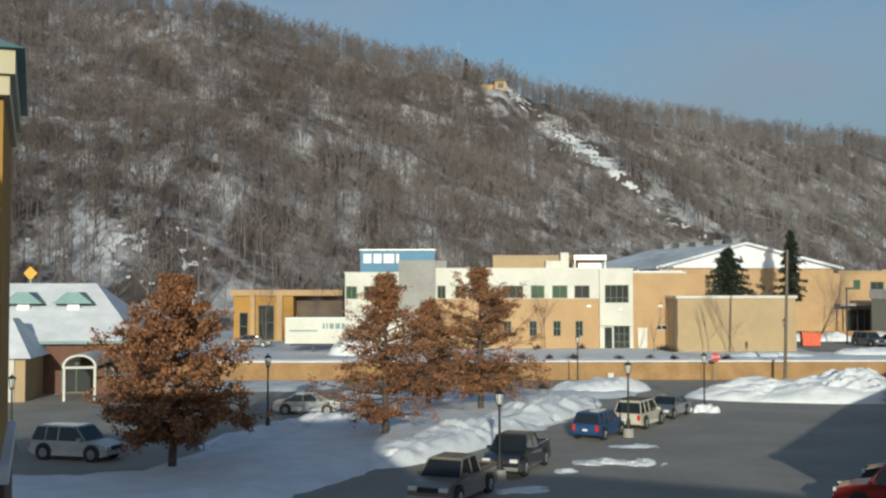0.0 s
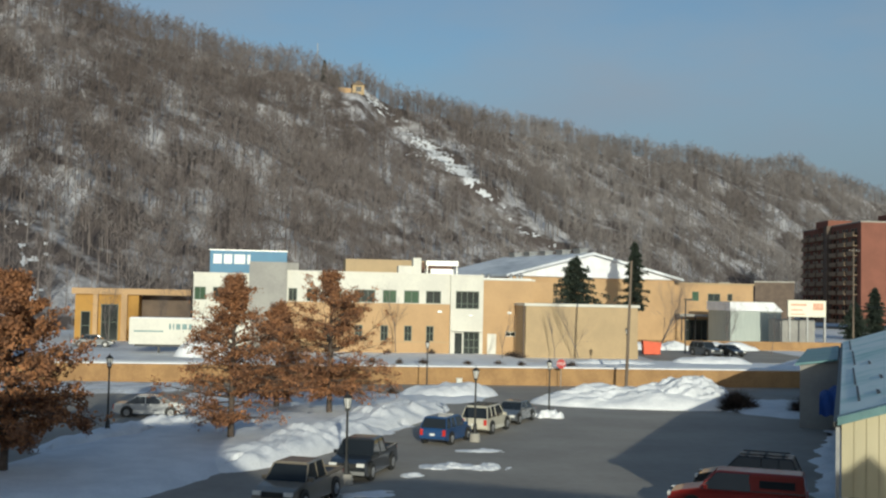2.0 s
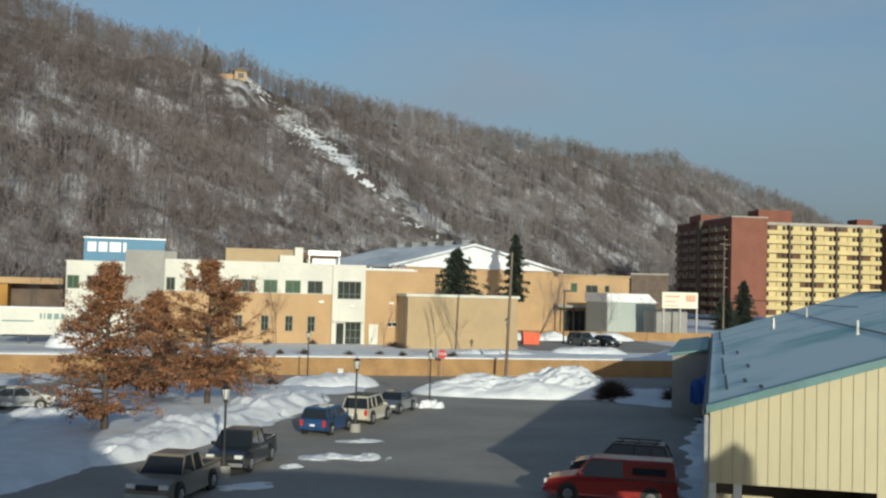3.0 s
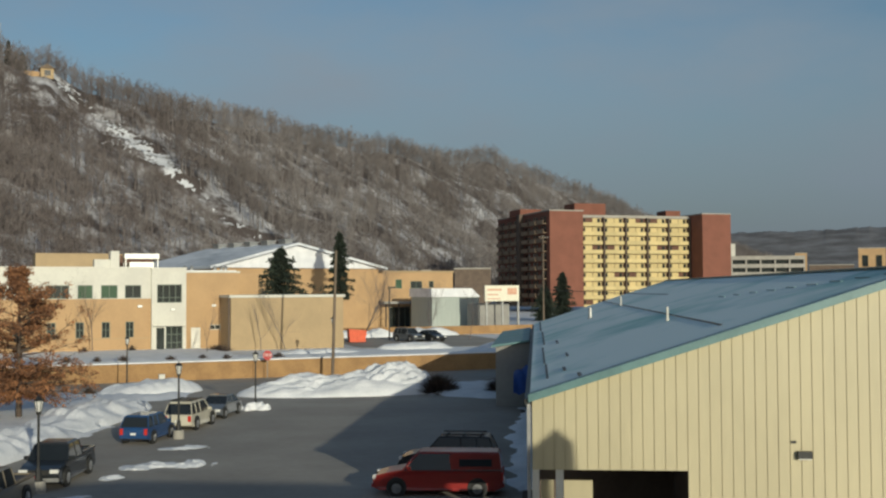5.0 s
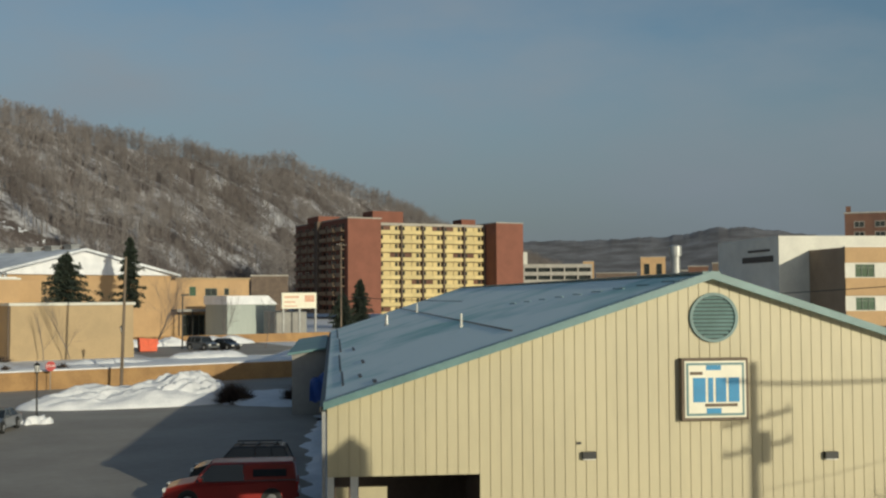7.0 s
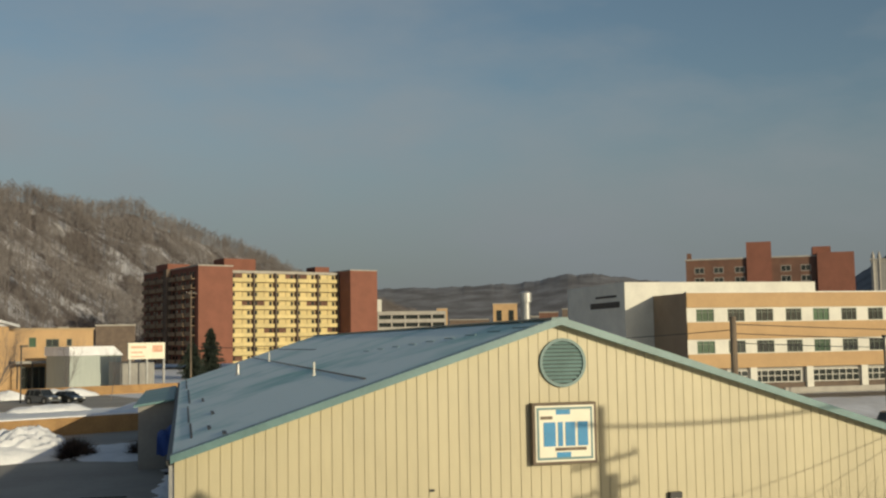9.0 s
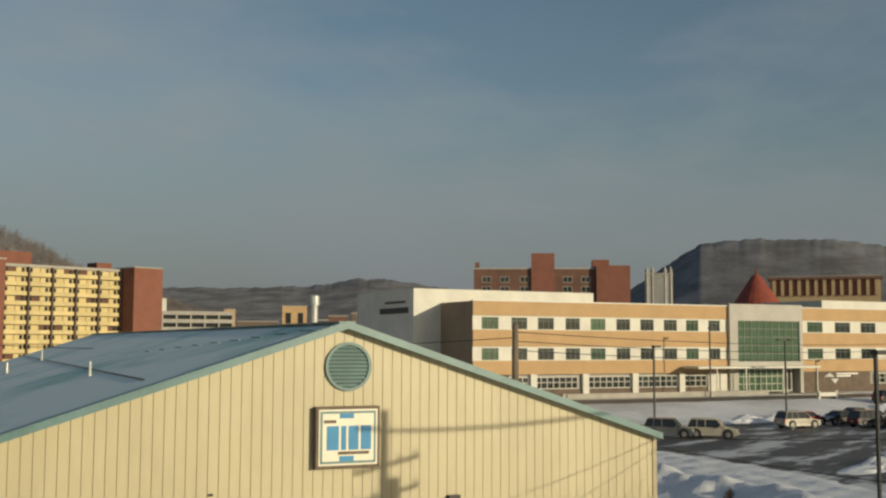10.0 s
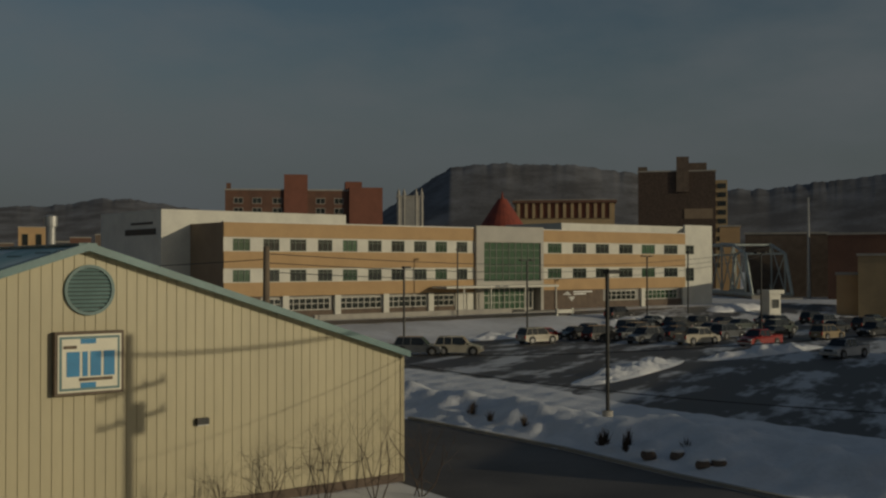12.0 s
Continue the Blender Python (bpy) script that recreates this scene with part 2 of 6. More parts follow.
def step(a, b, x):
    t = np.clip((x - a) / (b - a), 0, 1)
    return t * t * (3 - 2 * t)


def waves(x, y, size, seed=0):
    """A smooth uneven field of about -1 to 1."""
    r = np.random.RandomState(seed)
    out = 0
    for k in range(7):
        a, ph, s = r.uniform(0, 6.28), r.uniform(0, 6.28), size * r.uniform(0.5, 1.6)
        out = out + np.sin((x * np.cos(a) + y * np.sin(a)) * 6.28 / s + ph)
    return out / 3.5


# ---- ground ----
BIG = frame_at(113.2, 82.4, 1.4, 116.5)   # corner of the long office block, its facade along x
BIG_N = BIG.to_3x3() @ Vector((0, -1, 0))
WALL_Y = 105.2


def ground_z(x, y):
    x, y = np.asarray(x, float), np.asarray(y, float)
    terrace = 1.75 * (y > WALL_Y) * step(-200, -60, x) * step(120, 70, x)
    ahead = (x - BIG.translation.x) * BIG_N.x + (y - BIG.translation.y) * BIG_N.y
    right = 1.4 * step(28, 15, ahead) * step(60, 90, x)
    return np.maximum(terrace, right)


gx = np.unique(np.r_[np.linspace(-2800, -200, 12), np.linspace(-200, 330, 107), np.linspace(330, 2900, 12)])
gy = np.unique(np.r_[np.linspace(-1500, -60, 10), np.linspace(-60, 240, 61), np.linspace(240, 3000, 14), WALL_Y - 0.02, WALL_Y + 0.02])
GX, GY = np.meshgrid(gx, gy)
nx, ny = len(gx), len(gy)
idx = np.arange(nx * ny).reshape(ny, nx)
quads = np.stack([idx[:-1, :-1], idx[:-1, 1:], idx[1:, 1:], idx[1:, :-1]], -1).reshape(-1, 4)
tagged(new("ground", raw_mesh("ground", np.stack([GX, GY, ground_z(GX, GY)], -1).reshape(-1, 3), quads, M["field"])), "snow-covered ground reaching to the hills", "ground", kind="structure")

bm = bmesh.new()
slab(bm, [(-48, 20), (16, 20), (40, 66), (70, 86), (120, 96), (120, 105), (-70, 105), (-70, 92), (-48, 88)], -0.3, 0.012)
solid("parking_lot", bm, M["asphalt"], "grey worn asphalt parking lot and street, mostly cleared", "parking lot", "structure")


def heap(name, cx, cy, lx, ly, h, turn, label, seed, material="snow", rough=0.16, power=0.7, group="snow piles"):
    """A ploughed snow pile: an uneven mound on an oval foot."""
    n = 66
    u, v = np.meshgrid(np.linspace(-1, 1, n), np.linspace(-1, 1, n))
    r = np.sqrt(u * u + v * v)
    edge = np.clip(1 - (np.abs(u) ** 2.6 + np.abs(v) ** 2.6), 0, 1) ** power
    x, y = u * lx / 2, v * ly / 2
    if group == "snow patches":
        edge = np.clip(edge + (0.5 * waves(x, y, 1.7, seed + 5) + 0.3 * waves(x, y, 0.6, seed + 6)) * (edge > 0) - 0.3 * (r > 0.5), 0, 1)
    z = h * edge * (0.8 + rough * waves(x, y, max(3.0, ly * 1.1), seed) + 0.5 * rough * waves(x, y, 1.7, seed + 1) + 0.32 * rough * waves(x, y, 0.7, seed + 2) * np.abs(waves(x, y, 2.6, seed + 7)) + 0.2 * rough * np.abs(waves(x, y, 0.4, seed + 3)))
    edge = edge * (0.85 + 0.25 * waves(x, y, max(2.0, ly * 0.5), seed + 9) > 0.62 * (r > 0.72))
    z = np.where(edge > 0, z, 0)
    z = np.where(edge > 0, np.maximum(z, 0.03), -0.05)
    c, s = math.cos(radians(turn)), math.sin(radians(turn))
    X, Y = cx + c * x - s * y, cy + s * x + c * y
    ids = np.arange(n * n).reshape(n, n)
    q = np.stack([ids[:-1, :-1], ids[:-1, 1:], ids[1:, 1:], ids[1:, :-1]], -1).reshape(-1, 4)
    me = raw_mesh(name, np.stack([X, Y, z + ground_z(X, Y)], -1).reshape(-1, 3), q, M[material])
    me.polygons.foreach_set("use_smooth", [True] * len(me.polygons))
    return tagged(new(name, me), label, "snow pile", group)


def snow_field(name, outline, h, label, seed, material="snow", edge=1.5, step_m=0.7, bumps=0.12):
    """A lying snow cover over an outline of (x, y), thick within and thin at its rim."""
    P = np.array(outline, float)
    x = np.arange(P[:, 0].min() - 1, P[:, 0].max() + 1, step_m)
    y = np.arange(P[:, 1].min() - 1, P[:, 1].max() + 1, step_m)
    X, Y = np.meshgrid(x, y)
    inside, dist = np.zeros(X.shape, bool), np.full(X.shape, 1e9)
    for (ax, ay), (bx, by) in zip(P, np.roll(P, -1, 0)):
        cross = ((ay > Y) != (by > Y)) & (X < (bx - ax) * (Y - ay) / (by - ay + 1e-9) + ax)
        inside ^= cross
        t = np.clip(((X - ax) * (bx - ax) + (Y - ay) * (by - ay)) / ((bx - ax) ** 2 + (by - ay) ** 2), 0, 1)
        dist = np.minimum(dist, np.hypot(X - ax - t * (bx - ax), Y - ay - t * (by - ay)))
    d = np.where(inside, dist, -dist) + 0.35 * waves(X, Y, 3.0, seed)
    Z = h * step(0, edge, d) * (1 + bumps * waves(X, Y, 5, seed + 3)) + bumps * 0.4 * waves(X, Y, 1.6, seed + 5) * step(0, 1, d)
    Z = np.where(d > 0, np.maximum(Z, 0.02), -0.06) + ground_z(X, Y)
    ids = np.arange(X.size).reshape(X.shape)
    q = np.stack([ids[:-1, :-1], ids[:-1, 1:], ids[1:, 1:], ids[1:, :-1]], -1).reshape(-1, 4)
    keep = (d > -0.8).ravel()[q].all(1)
    me = raw_mesh(name, np.stack([X, Y, Z], -1).reshape(-1, 3), q[keep], M[material])
    me.polygons.foreach_set("use_smooth", [True] * len(me.polygons))
    return tagged(new(name, me), label, "snow", kind="structure")


# ---- the wooded hill ----
AZ = np.array([-45, -30, -22, -16, -10.8, -4.3, 0.4, 2.4, 3.1, 4.0, 4.9, 9.65, 13.8, 18.6, 25.4, 28.7, 30.8, 33.2, 36.0, 40.0, 46.0])
RIDGE_EL = np.array([16.5, 16.2, 15.8, 15.5, 14.8, 13.4, 12.2, 11.9, 12.1, 11.5, 11.0, 10.1, 9.3, 8.2, 7.3, 6.2, 5.2, 4.3, 3.2, 1.6, 0.6])
FOOT = np.array([150, 160, 170, 180, 190, 205, 220, 226, 230, 233, 235, 255, 280, 320, 400, 440, 470, 500, 540, 600, 700.0])
CREST = np.array([380, 390, 400, 410, 420, 435, 445, 448, 450, 453, 455, 475, 500, 540, 620, 660, 690, 720, 760, 820, 900.0])
TREE_H = 10.0


def hill_z(az, r):
    """The hill's height at a bearing in degrees and a distance."""
    foot, crest = np.interp(az, AZ, FOOT), np.interp(az, AZ, CREST)
    top = EYE + crest * np.tan(np.radians(np.interp(az, AZ, RIDGE_EL))) - TREE_H
    s = (r - foot) / (crest - foot)
    up = np.clip(s, 0, 1)
    z = 1.5 + (top - 1.5) * (0.25 * up + 0.75 * up ** 1.25)
    z = np.where(s > 1, top - (s - 1) * 25, z)
    x, y = r * np.sin(np.radians(az)), r * np.cos(np.radians(az))
    return np.where(s < 0, ground_z(x, y) - 0.3, z + step(0, 0.3, s) * (2.5 * waves(x, y, 70, 3) + 0.8 * waves(x, y, 18, 5)))


# the cleared strip that runs down from the hut: bearing by height angle
SCAR_EL = np.array([1.0, 3.3, 4.6, 5.9, 7.4, 8.9, 10.3, 11])
SCAR_AZ = np.array([15.5, 12.6, 10.9, 9.4, 7.6, 5.4, 3.7, 3.3])
ga, gr = np.linspace(-45, 46, 320), np.linspace(0, 1.5, 90)
HA = np.repeat(ga[None, :], len(gr), 0)
HR = np.interp(HA, AZ, FOOT) + gr[:, None] * (np.interp(HA, AZ, CREST) - np.interp(HA, AZ, FOOT))
HV = np.stack([HR * np.sin(np.radians(HA)), HR * np.cos(np.radians(HA)), hill_z(HA, HR)], -1)
ids = np.arange(HA.size).reshape(HA.shape)
me = raw_mesh("hillside", HV.reshape(-1, 3), np.stack([ids[:-1, :-1], ids[:-1, 1:], ids[1:, 1:], ids[1:, :-1]], -1).reshape(-1, 4), M["litter"])
me.polygons.foreach_set("use_smooth", [True] * len(me.polygons))
tagged(new("hillside", me), "steep hillside of snow and brown leaf litter", "hill", kind="structure")


SCAR_EL_W, SCAR_W = [2.6, 4.4, 5.2, 6.0, 7.2, 7.9, 8.3, 8.9, 9.2, 10.2], [-0.12, -0.1, 0.16, 0.4, 0.42, 0.2, -0.1, 0.0, 0.16, 0.2]
sa, ss = np.linspace(2.8, 14, 320), np.linspace(0.1, 1.0, 300)
CA = np.repeat(sa[None, :], len(ss), 0)
CR = np.interp(CA, AZ, FOOT) + ss[:, None] * (np.interp(CA, AZ, CREST) - np.interp(CA, AZ, FOOT))
CZ = hill_z(CA, CR)
CE = np.degrees(np.arctan2(CZ - EYE, CR))
off = CE - np.interp(CA, SCAR_AZ[::-1], SCAR_EL[::-1])
CX, CY = CR * np.sin(np.radians(CA)), CR * np.cos(np.radians(CA))
bare = (np.abs(off + 0.25 + 0.2 * waves(CX, CY, 26, 24)) < np.interp(CE, SCAR_EL_W, SCAR_W) + 0.16 * waves(CX, CY, 40, 21) + 0.22 * waves(CX, CY, 9, 22) + 0.3 * waves(CX, CY, 4, 23) + 0.25 * waves(CX, CY, 2.2, 25)) & (CE > 2.6)
ids = np.arange(CA.size).reshape(CA.shape)
q = np.stack([ids[:-1, :-1], ids[:-1, 1:], ids[1:, 1:], ids[1:, :-1]], -1).reshape(-1, 4)
me = raw_mesh("snow_slide", np.stack([CX, CY, CZ + 0.35], -1).reshape(-1, 3), q[bare[:-1, :-1].ravel()], M["snow"])
tagged(new("snow_slide", me), "ragged open snow strip down the wooded hill", "snow", kind="structure")


# open snow at the foot of the hill, broken up by scrub
fa, fs = np.linspace(-24, -3, 300), np.linspace(0.01, 0.3, 60)
FA = np.repeat(fa[None, :], len(fs), 0)
FR = np.interp(FA, AZ, FOOT) + fs[:, None] * (np.interp(FA, AZ, CREST) - np.interp(FA, AZ, FOOT))
FX, FY = FR * np.sin(np.radians(FA)), FR * np.cos(np.radians(FA))
lying = 0.55 * waves(FX, FY, 30, 61) + 0.4 * waves(FX, FY, 9, 62) + 0.3 * waves(FX, FY, 4, 63) > 0.22 + 5 * np.abs(fs[:, None] - 0.12) + 0.6 * step(-15, -9, FA)
ids = np.arange(FA.size).reshape(FA.shape)
q = np.stack([ids[:-1, :-1], ids[:-1, 1:], ids[1:, 1:], ids[1:, :-1]], -1).reshape(-1, 4)
me = raw_mesh("snow_slope", np.stack([FX, FY, hill_z(FA, FR) + 0.3], -1).reshape(-1, 3), q[lying[:-1, :-1].ravel()], M["snow"])
tagged(new("snow_slope", me), "open snow patches among scrub at the hill's foot", "snow", kind="structure")


def far_ridge(name, bearings, heights, r, label, depth=700):
    """A distant hill: a ridge at distance r that falls away to both sides."""
    az = np.linspace(bearings[0], bearings[-1], 420)
    el = np.interp(az, bearings, heights)
    x, y = np.sin(np.radians(az)), np.cos(np.radians(az))
    top = EYE + r * np.tan(np.radians(el)) + 0.0014 * r * waves(x * r, y * r, r * 0.12, 8)
    treeline = 0.0007 * r * waves(x * r, y * r, r * 0.011, 18) + 0.0005 * r * waves(x * r, y * r, r * 0.004, 19)
    rows = []
    for k, (dr, s) in enumerate(((-1, 0), (-0.7, 0.3), (-0.4, 0.62), (-0.15, 0.9), (0, 1), (0.5, 0.9))):
        rr = r + dr * depth
        rows.append(np.stack([x * rr, y * rr, np.maximum(-2, top * s * rr / r + treeline * (s == 1) + 0.0009 * r * waves(x * rr, y * rr, r * 0.09, k) * (s < 1))], -1))
    V = np.array(rows)
    ids = np.arange(V.shape[0] * V.shape[1]).reshape(V.shape[:2])
    me = raw_mesh(name, V.reshape(-1, 3), np.stack([ids[:-1, :-1], ids[:-1, 1:], ids[1:, 1:], ids[1:, :-1]], -1).reshape(-1, 4), M["farhill"])
    me.polygons.foreach_set("use_smooth", [True] * len(me.polygons))
    return tagged(new(name, me), label, "hill", kind="structure")


far_ridge("distant_hill", [30, 38, 42, 45, 48, 50, 54, 60, 66], [2.2, 2.75, 2.8, 2.95, 3.25, 3.2, 2.7, 2.2, 1.5], 2300, "hazy wooded ridge across the valley")
far_ridge("distant_hill", [58, 61.5, 63.8, 65.7, 68.6, 72.4, 75.3, 79, 82, 86, 92, 110], [1.2, 2.4, 3.9, 5.05, 5.3, 5.2, 4.7, 3.7, 3.75, 4.3, 4.8, 5.5], 1500, "rounded wooded hill behind the town", 500)


def bare_tree(r, twigs):
    """One leafless tree of unit height, as triangles: a trunk, limbs and a haze of twigs."""
    V, F = [], []

    def sliver(a, b, w):
        d = b - a
        side = np.cross(d, r.normal(size=3))
        side = side / (np.linalg.norm(side) + 1e-9) * w
        k = len(V)
        V.extend([a - side, a + side, b])
        F.append([k, k + 1, k + 2])

    top = np.array([r.uniform(-0.04, 0.04), r.uniform(-0.04, 0.04), 1.0])
    for s in range(3):
        a = np.array([0, 0, -0.05])
        sliver(a, top * r.uniform(0.85, 1), 0.011)
    limbs = []
    for k in range(11):
        z = r.uniform(0.35, 0.9)
        an, ln = r.uniform(0, 6.28), r.uniform(0.14, 0.3) * (1.25 - z)
        a = top * z
        b = a + np.array([math.cos(an) * ln, math.sin(an) * ln, ln * r.uniform(0.6, 1.3)])
        sliver(a, b, 0.0045)
        limbs.append((a, b))
    for k in range(twigs):
        a, b = limbs[r.randint(len(limbs))]
        p = a + (b - a) * r.uniform(0.25, 1)
        d = r.normal(size=3) * 0.5 + (b - a) / np.linalg.norm(b - a) * 0.5 + [0, 0, 0.9]
        sliver(p, p + d / np.linalg.norm(d) * r.uniform(0.06, 0.16), 0.0034)
    return np.array(V), np.array(F)


rs = np.random.RandomState(7)
kinds = [bare_tree(rs, 66) for _ in range(10)]
az = rs.uniform(-26, 40, 60000)
foot, crest = np.interp(az, AZ, FOOT), np.interp(az, AZ, CREST)
s = rs.uniform(0.0, 1.1, 60000) ** 0.85
r = foot + s * (crest - foot)
keep = rs.uniform(size=len(az)) < r * (crest - foot) / (760 * 260) * 1.0
z = hill_z(az, r)
el = np.degrees(np.arctan2(z - EYE, r))
x, y = r * np.sin(np.radians(az)), r * np.cos(np.radians(az))
line_el = np.interp(az, SCAR_AZ[::-1], SCAR_EL[::-1], left=20, right=-20)
wob = 0.22 * waves(x, y, 45, 4)
room = np.radians(line_el - 0.55 + wob - el) * r   # height that stays below the open strip
gap = (room < 2.0) & (el < line_el + 0.12 + wob) & (s < 0.93) & (rs.uniform(size=len(az)) < 0.84)
gap |= (np.abs(az - 3.2) < 0.9) & (el > 8.4) & (r < 446)
limit = np.where((el < line_el + 0.12) & (line_el < 19) & (s < 0.93), np.maximum(room, 2.0 + 3.0 * (waves(x, y, 20, 30) > 0.5)), 99.0)
thin = waves(x, y, 13, 12) + 0.4 * waves(x, y, 60, 13) > np.where(az > 5, 0.24, 0.9) + 3.0 * (s > 0.84)
low = (s < 0.24) & (az < -9) & (rs.uniform(size=len(az)) < 0.5)
keep &= ~gap & ~(thin & (rs.uniform(size=len(az)) < 0.8)) & ~low
keep[np.cumsum(keep) > 18000] = False
# pale trees take over to the right, where haze lightens the hill
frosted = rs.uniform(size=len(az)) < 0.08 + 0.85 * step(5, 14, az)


def woods(name, chosen, material, label):
    """Leafless trees on the hillside, joined into one sheet of woods."""
    tv, tf, n0 = [], [], 0
    for k in np.nonzero(chosen)[0]:
        v, f = kinds[k % 10]
        a, hh = rs.uniform(0, 6.28), TREE_H * rs.uniform(0.75, 1.18)
        hh = min(hh, limit[k])
        w = hh * rs.uniform(0.8, 1.35)
        c, sn = math.cos(a), math.sin(a)
        tv.append(np.stack([x[k] + w * (c * v[:, 0] - sn * v[:, 1]), y[k] + w * (sn * v[:, 0] + c * v[:, 1]), z[k] + hh * v[:, 2]], -1))
        tf.append(f + n0)
        n0 += len(v)
    tagged(new(name, raw_mesh(name, np.concatenate(tv), np.concatenate(tf), M[material])), label, "woods", kind="stuff")


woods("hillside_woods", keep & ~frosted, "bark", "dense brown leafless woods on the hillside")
woods("frosted_woods", keep & frosted, "hazyfrostbark", "pale grey leafless woods on the hillside, frost and distance haze in the colour")


# ---- building helpers ----
_window = {}


def window(parent, x0, x1, z0, z1, y=0.0, cols=2, rows=2, glass="glass", frame_m="frame", bar=0.07, depth=0.12, name="window", low=0.0):
    """A window in a facade that faces -y: frame, bars and pane; the pane lies behind the frame. Alike windows share their meshes."""
    key = (round(x1 - x0, 2), round(z1 - z0, 2), cols, rows, glass, frame_m, bar, depth, low)
    if key not in _window:
        w, h = x1 - x0, z1 - z0
        xs = [0] + [w * k / cols for k in range(1, cols)] + [w]
        zs = [0] + [low or h * k / rows for k in range(1, rows)] + [h]
        bm = bmesh.new()
        cells = [(a + bar * (0.4 if i else 1), b - bar * (0.4 if i < cols - 1 else 1), c + bar * (0.4 if j else 1), d - bar * (0.4 if j < rows - 1 else 1))
                 for i, (a, b) in enumerate(zip(xs, xs[1:])) for j, (c, d) in enumerate(zip(zs, zs[1:]))]
        wall_with_holes(bm, 0, w, 0, h, cells, -0.04, depth)
        _window[key] = (mesh_of("window_frame", bm, M[frame_m]), mesh_of("pane", boxes((bar * 0.5, w - bar * 0.5, depth * 0.4, depth, bar * 0.5, h - bar * 0.5)), M[glass]))
    fr, pn = _window[key]
    ob = part(name, fr, None, parent)
    ob.location = (x0, y, z0)
    part("pane", pn, None, ob)
    return ob


def wall_with_holes(bm, x0, x1, z0, z1, holes, y0=0.0, y1=0.3):
    """A wall in the xz plane from y0 to y1 with rectangular openings (x0, x1, z0, z1) cut through."""
    xs = sorted({x0, x1, *(v for h in holes for v in h[:2] if x0 < v < x1)})
    zs = sorted({z0, z1, *(v for h in holes for v in h[2:] if z0 < v < z1)})
    for a, b in zip(xs, xs[1:]):
        for c, d in zip(zs, zs[1:]):
            open_ = any(h[0] - 1e-6 <= a and b <= h[1] + 1e-6 and h[2] - 1e-6 <= c and d <= h[3] + 1e-6 for h in holes)
            if not open_:
                box(bm, a, b, y0, y1, c, d)
    bmesh.ops.remove_doubles(bm, verts=bm.verts, dist=0.0005)


# ---- our own building, behind the camera and to its left ----
hotel = thing("hotel_building", "ochre stucco hotel with a teal metal roof and brown stone base", "building")
part("wall", boxes((-46, 16.9, -14, -0.6, 0, 9.3)), M["orangewall"], hotel)
bm = bmesh.new()
prism(bm, [(-46, 9.3), (16.95, 9.3), (16.95, 9.95), (16.45, 10.45), (15.9, 10.0), (14.0, 9.45), (5.0, 10.45), (-2.4, 10.45), (-7.9, 14.0), (-10.4, 12.6), (-46, 12.6)], -14, -0.6)
part("roof", bm, M["teal"], hotel)
wing = thing("hotel_wing", "ochre stucco wing with cream cornice and teal roof", "building", pose(-4.68, 11.0, 0, 0, 0, 20.5))
part("wall", boxes((-30, 0, 0, 4, 6.85, 10.55)), M["orangewall"], wing)
part("stone_base", boxes((-30.1, 0.06, -0.12, 4.06, 0, 6.7)), M["brown"], wing)
part("sill_snow", boxes((-30.12, 0.1, -0.15, 4.1, 6.7, 6.85)), M["snow"], wing)
part("cornice", boxes((-30.2, 0.06, -0.15, 4.06, 10.55, 10.75)), M["cream"], wing)
part("cornice", boxes((-30.3, 0.11, -0.22, 4.11, 10.75, 11.0)), M["cream"], wing)
bm = bmesh.new()
slab(bm, [(-30.5, -0.3), (0.2, -0.3), (0.2, 4.2), (-30.5, 4.2)], 11.0, 11.9)
for v in bm.verts:
    if v.co.z > 11.5:
        v.co.x = -15 + (v.co.x + 15) * 0.9
        v.co.y = 2 + (v.co.y - 2) * 0.1
part("roof", bm, M["teal"], wing)

# added block, never in view: its shadow covers the roadside snow bank
shade_block = thing("unseen_shade_block", "plain brown block added out of view to shade the snow bank", "building", pose(0, 0, 0))
part("wall", boxes((42, 112, -34, -15, 0, 6.4)), M["darkbrick"], shade_block)
part("roof", boxes((41.7, 112.3, -34.3, -14.7, 6.4, 6.7)), M["concrete"], shade_block)

# ---- the cream warehouse ----
HITE = frame_at(16.33, 31.39, 0, 118.0)   # near corner; the gable runs along x, the ridge along y
W_, H_EAVE, H_PEAK, LONG = 25.4, 5.15, 9.25, 70.0
OVER = 0.06   # how far the roof reaches past the side walls
SLOPE = (H_PEAK - H_EAVE) / (W_ / 2)
wh = thing("warehouse", "cream ribbed-steel warehouse with a frosted low teal gable roof", "warehouse", HITE)


def gable_z(x):
    return H_PEAK - abs(x - W_ / 2) * SLOPE


bm = bmesh.new()
prism(bm, [(0, 2.76), (5.16, 2.76), (5.16, -0.2), (W_, -0.2), (W_, H_EAVE - 0.1), (W_ / 2, H_PEAK - 0.1), (0, H_EAVE - 0.1)], 0.03, 0.25)
part("gable_wall", bm, M["groove"], wh)
PANEL = 0.3528
for k in range(72):
    a, b = k * PANEL + 0.011, (k + 1) * PANEL - 0.011
    z0 = 2.76 if b < 5.2 else 0.35
    bm = bmesh.new()
    za, zb = gable_z(a) - 0.12, gable_z(b) - 0.12
    pts = [(a, z0), (b, z0), (b, zb), (a, za)]
    prism(bm, pts, 0.0, 0.05)
    part("panel", bm, M["cream"], wh)
part("plinth", boxes((5.2, W_ + 0.02, -0.05, 0.2, -0.2, 0.34)), M["brown"], wh)
part("side_wall", boxes((W_ - 0.25, W_, 0.25, LONG, -0.2, H_EAVE - 0.15)), M["cream"], wh)
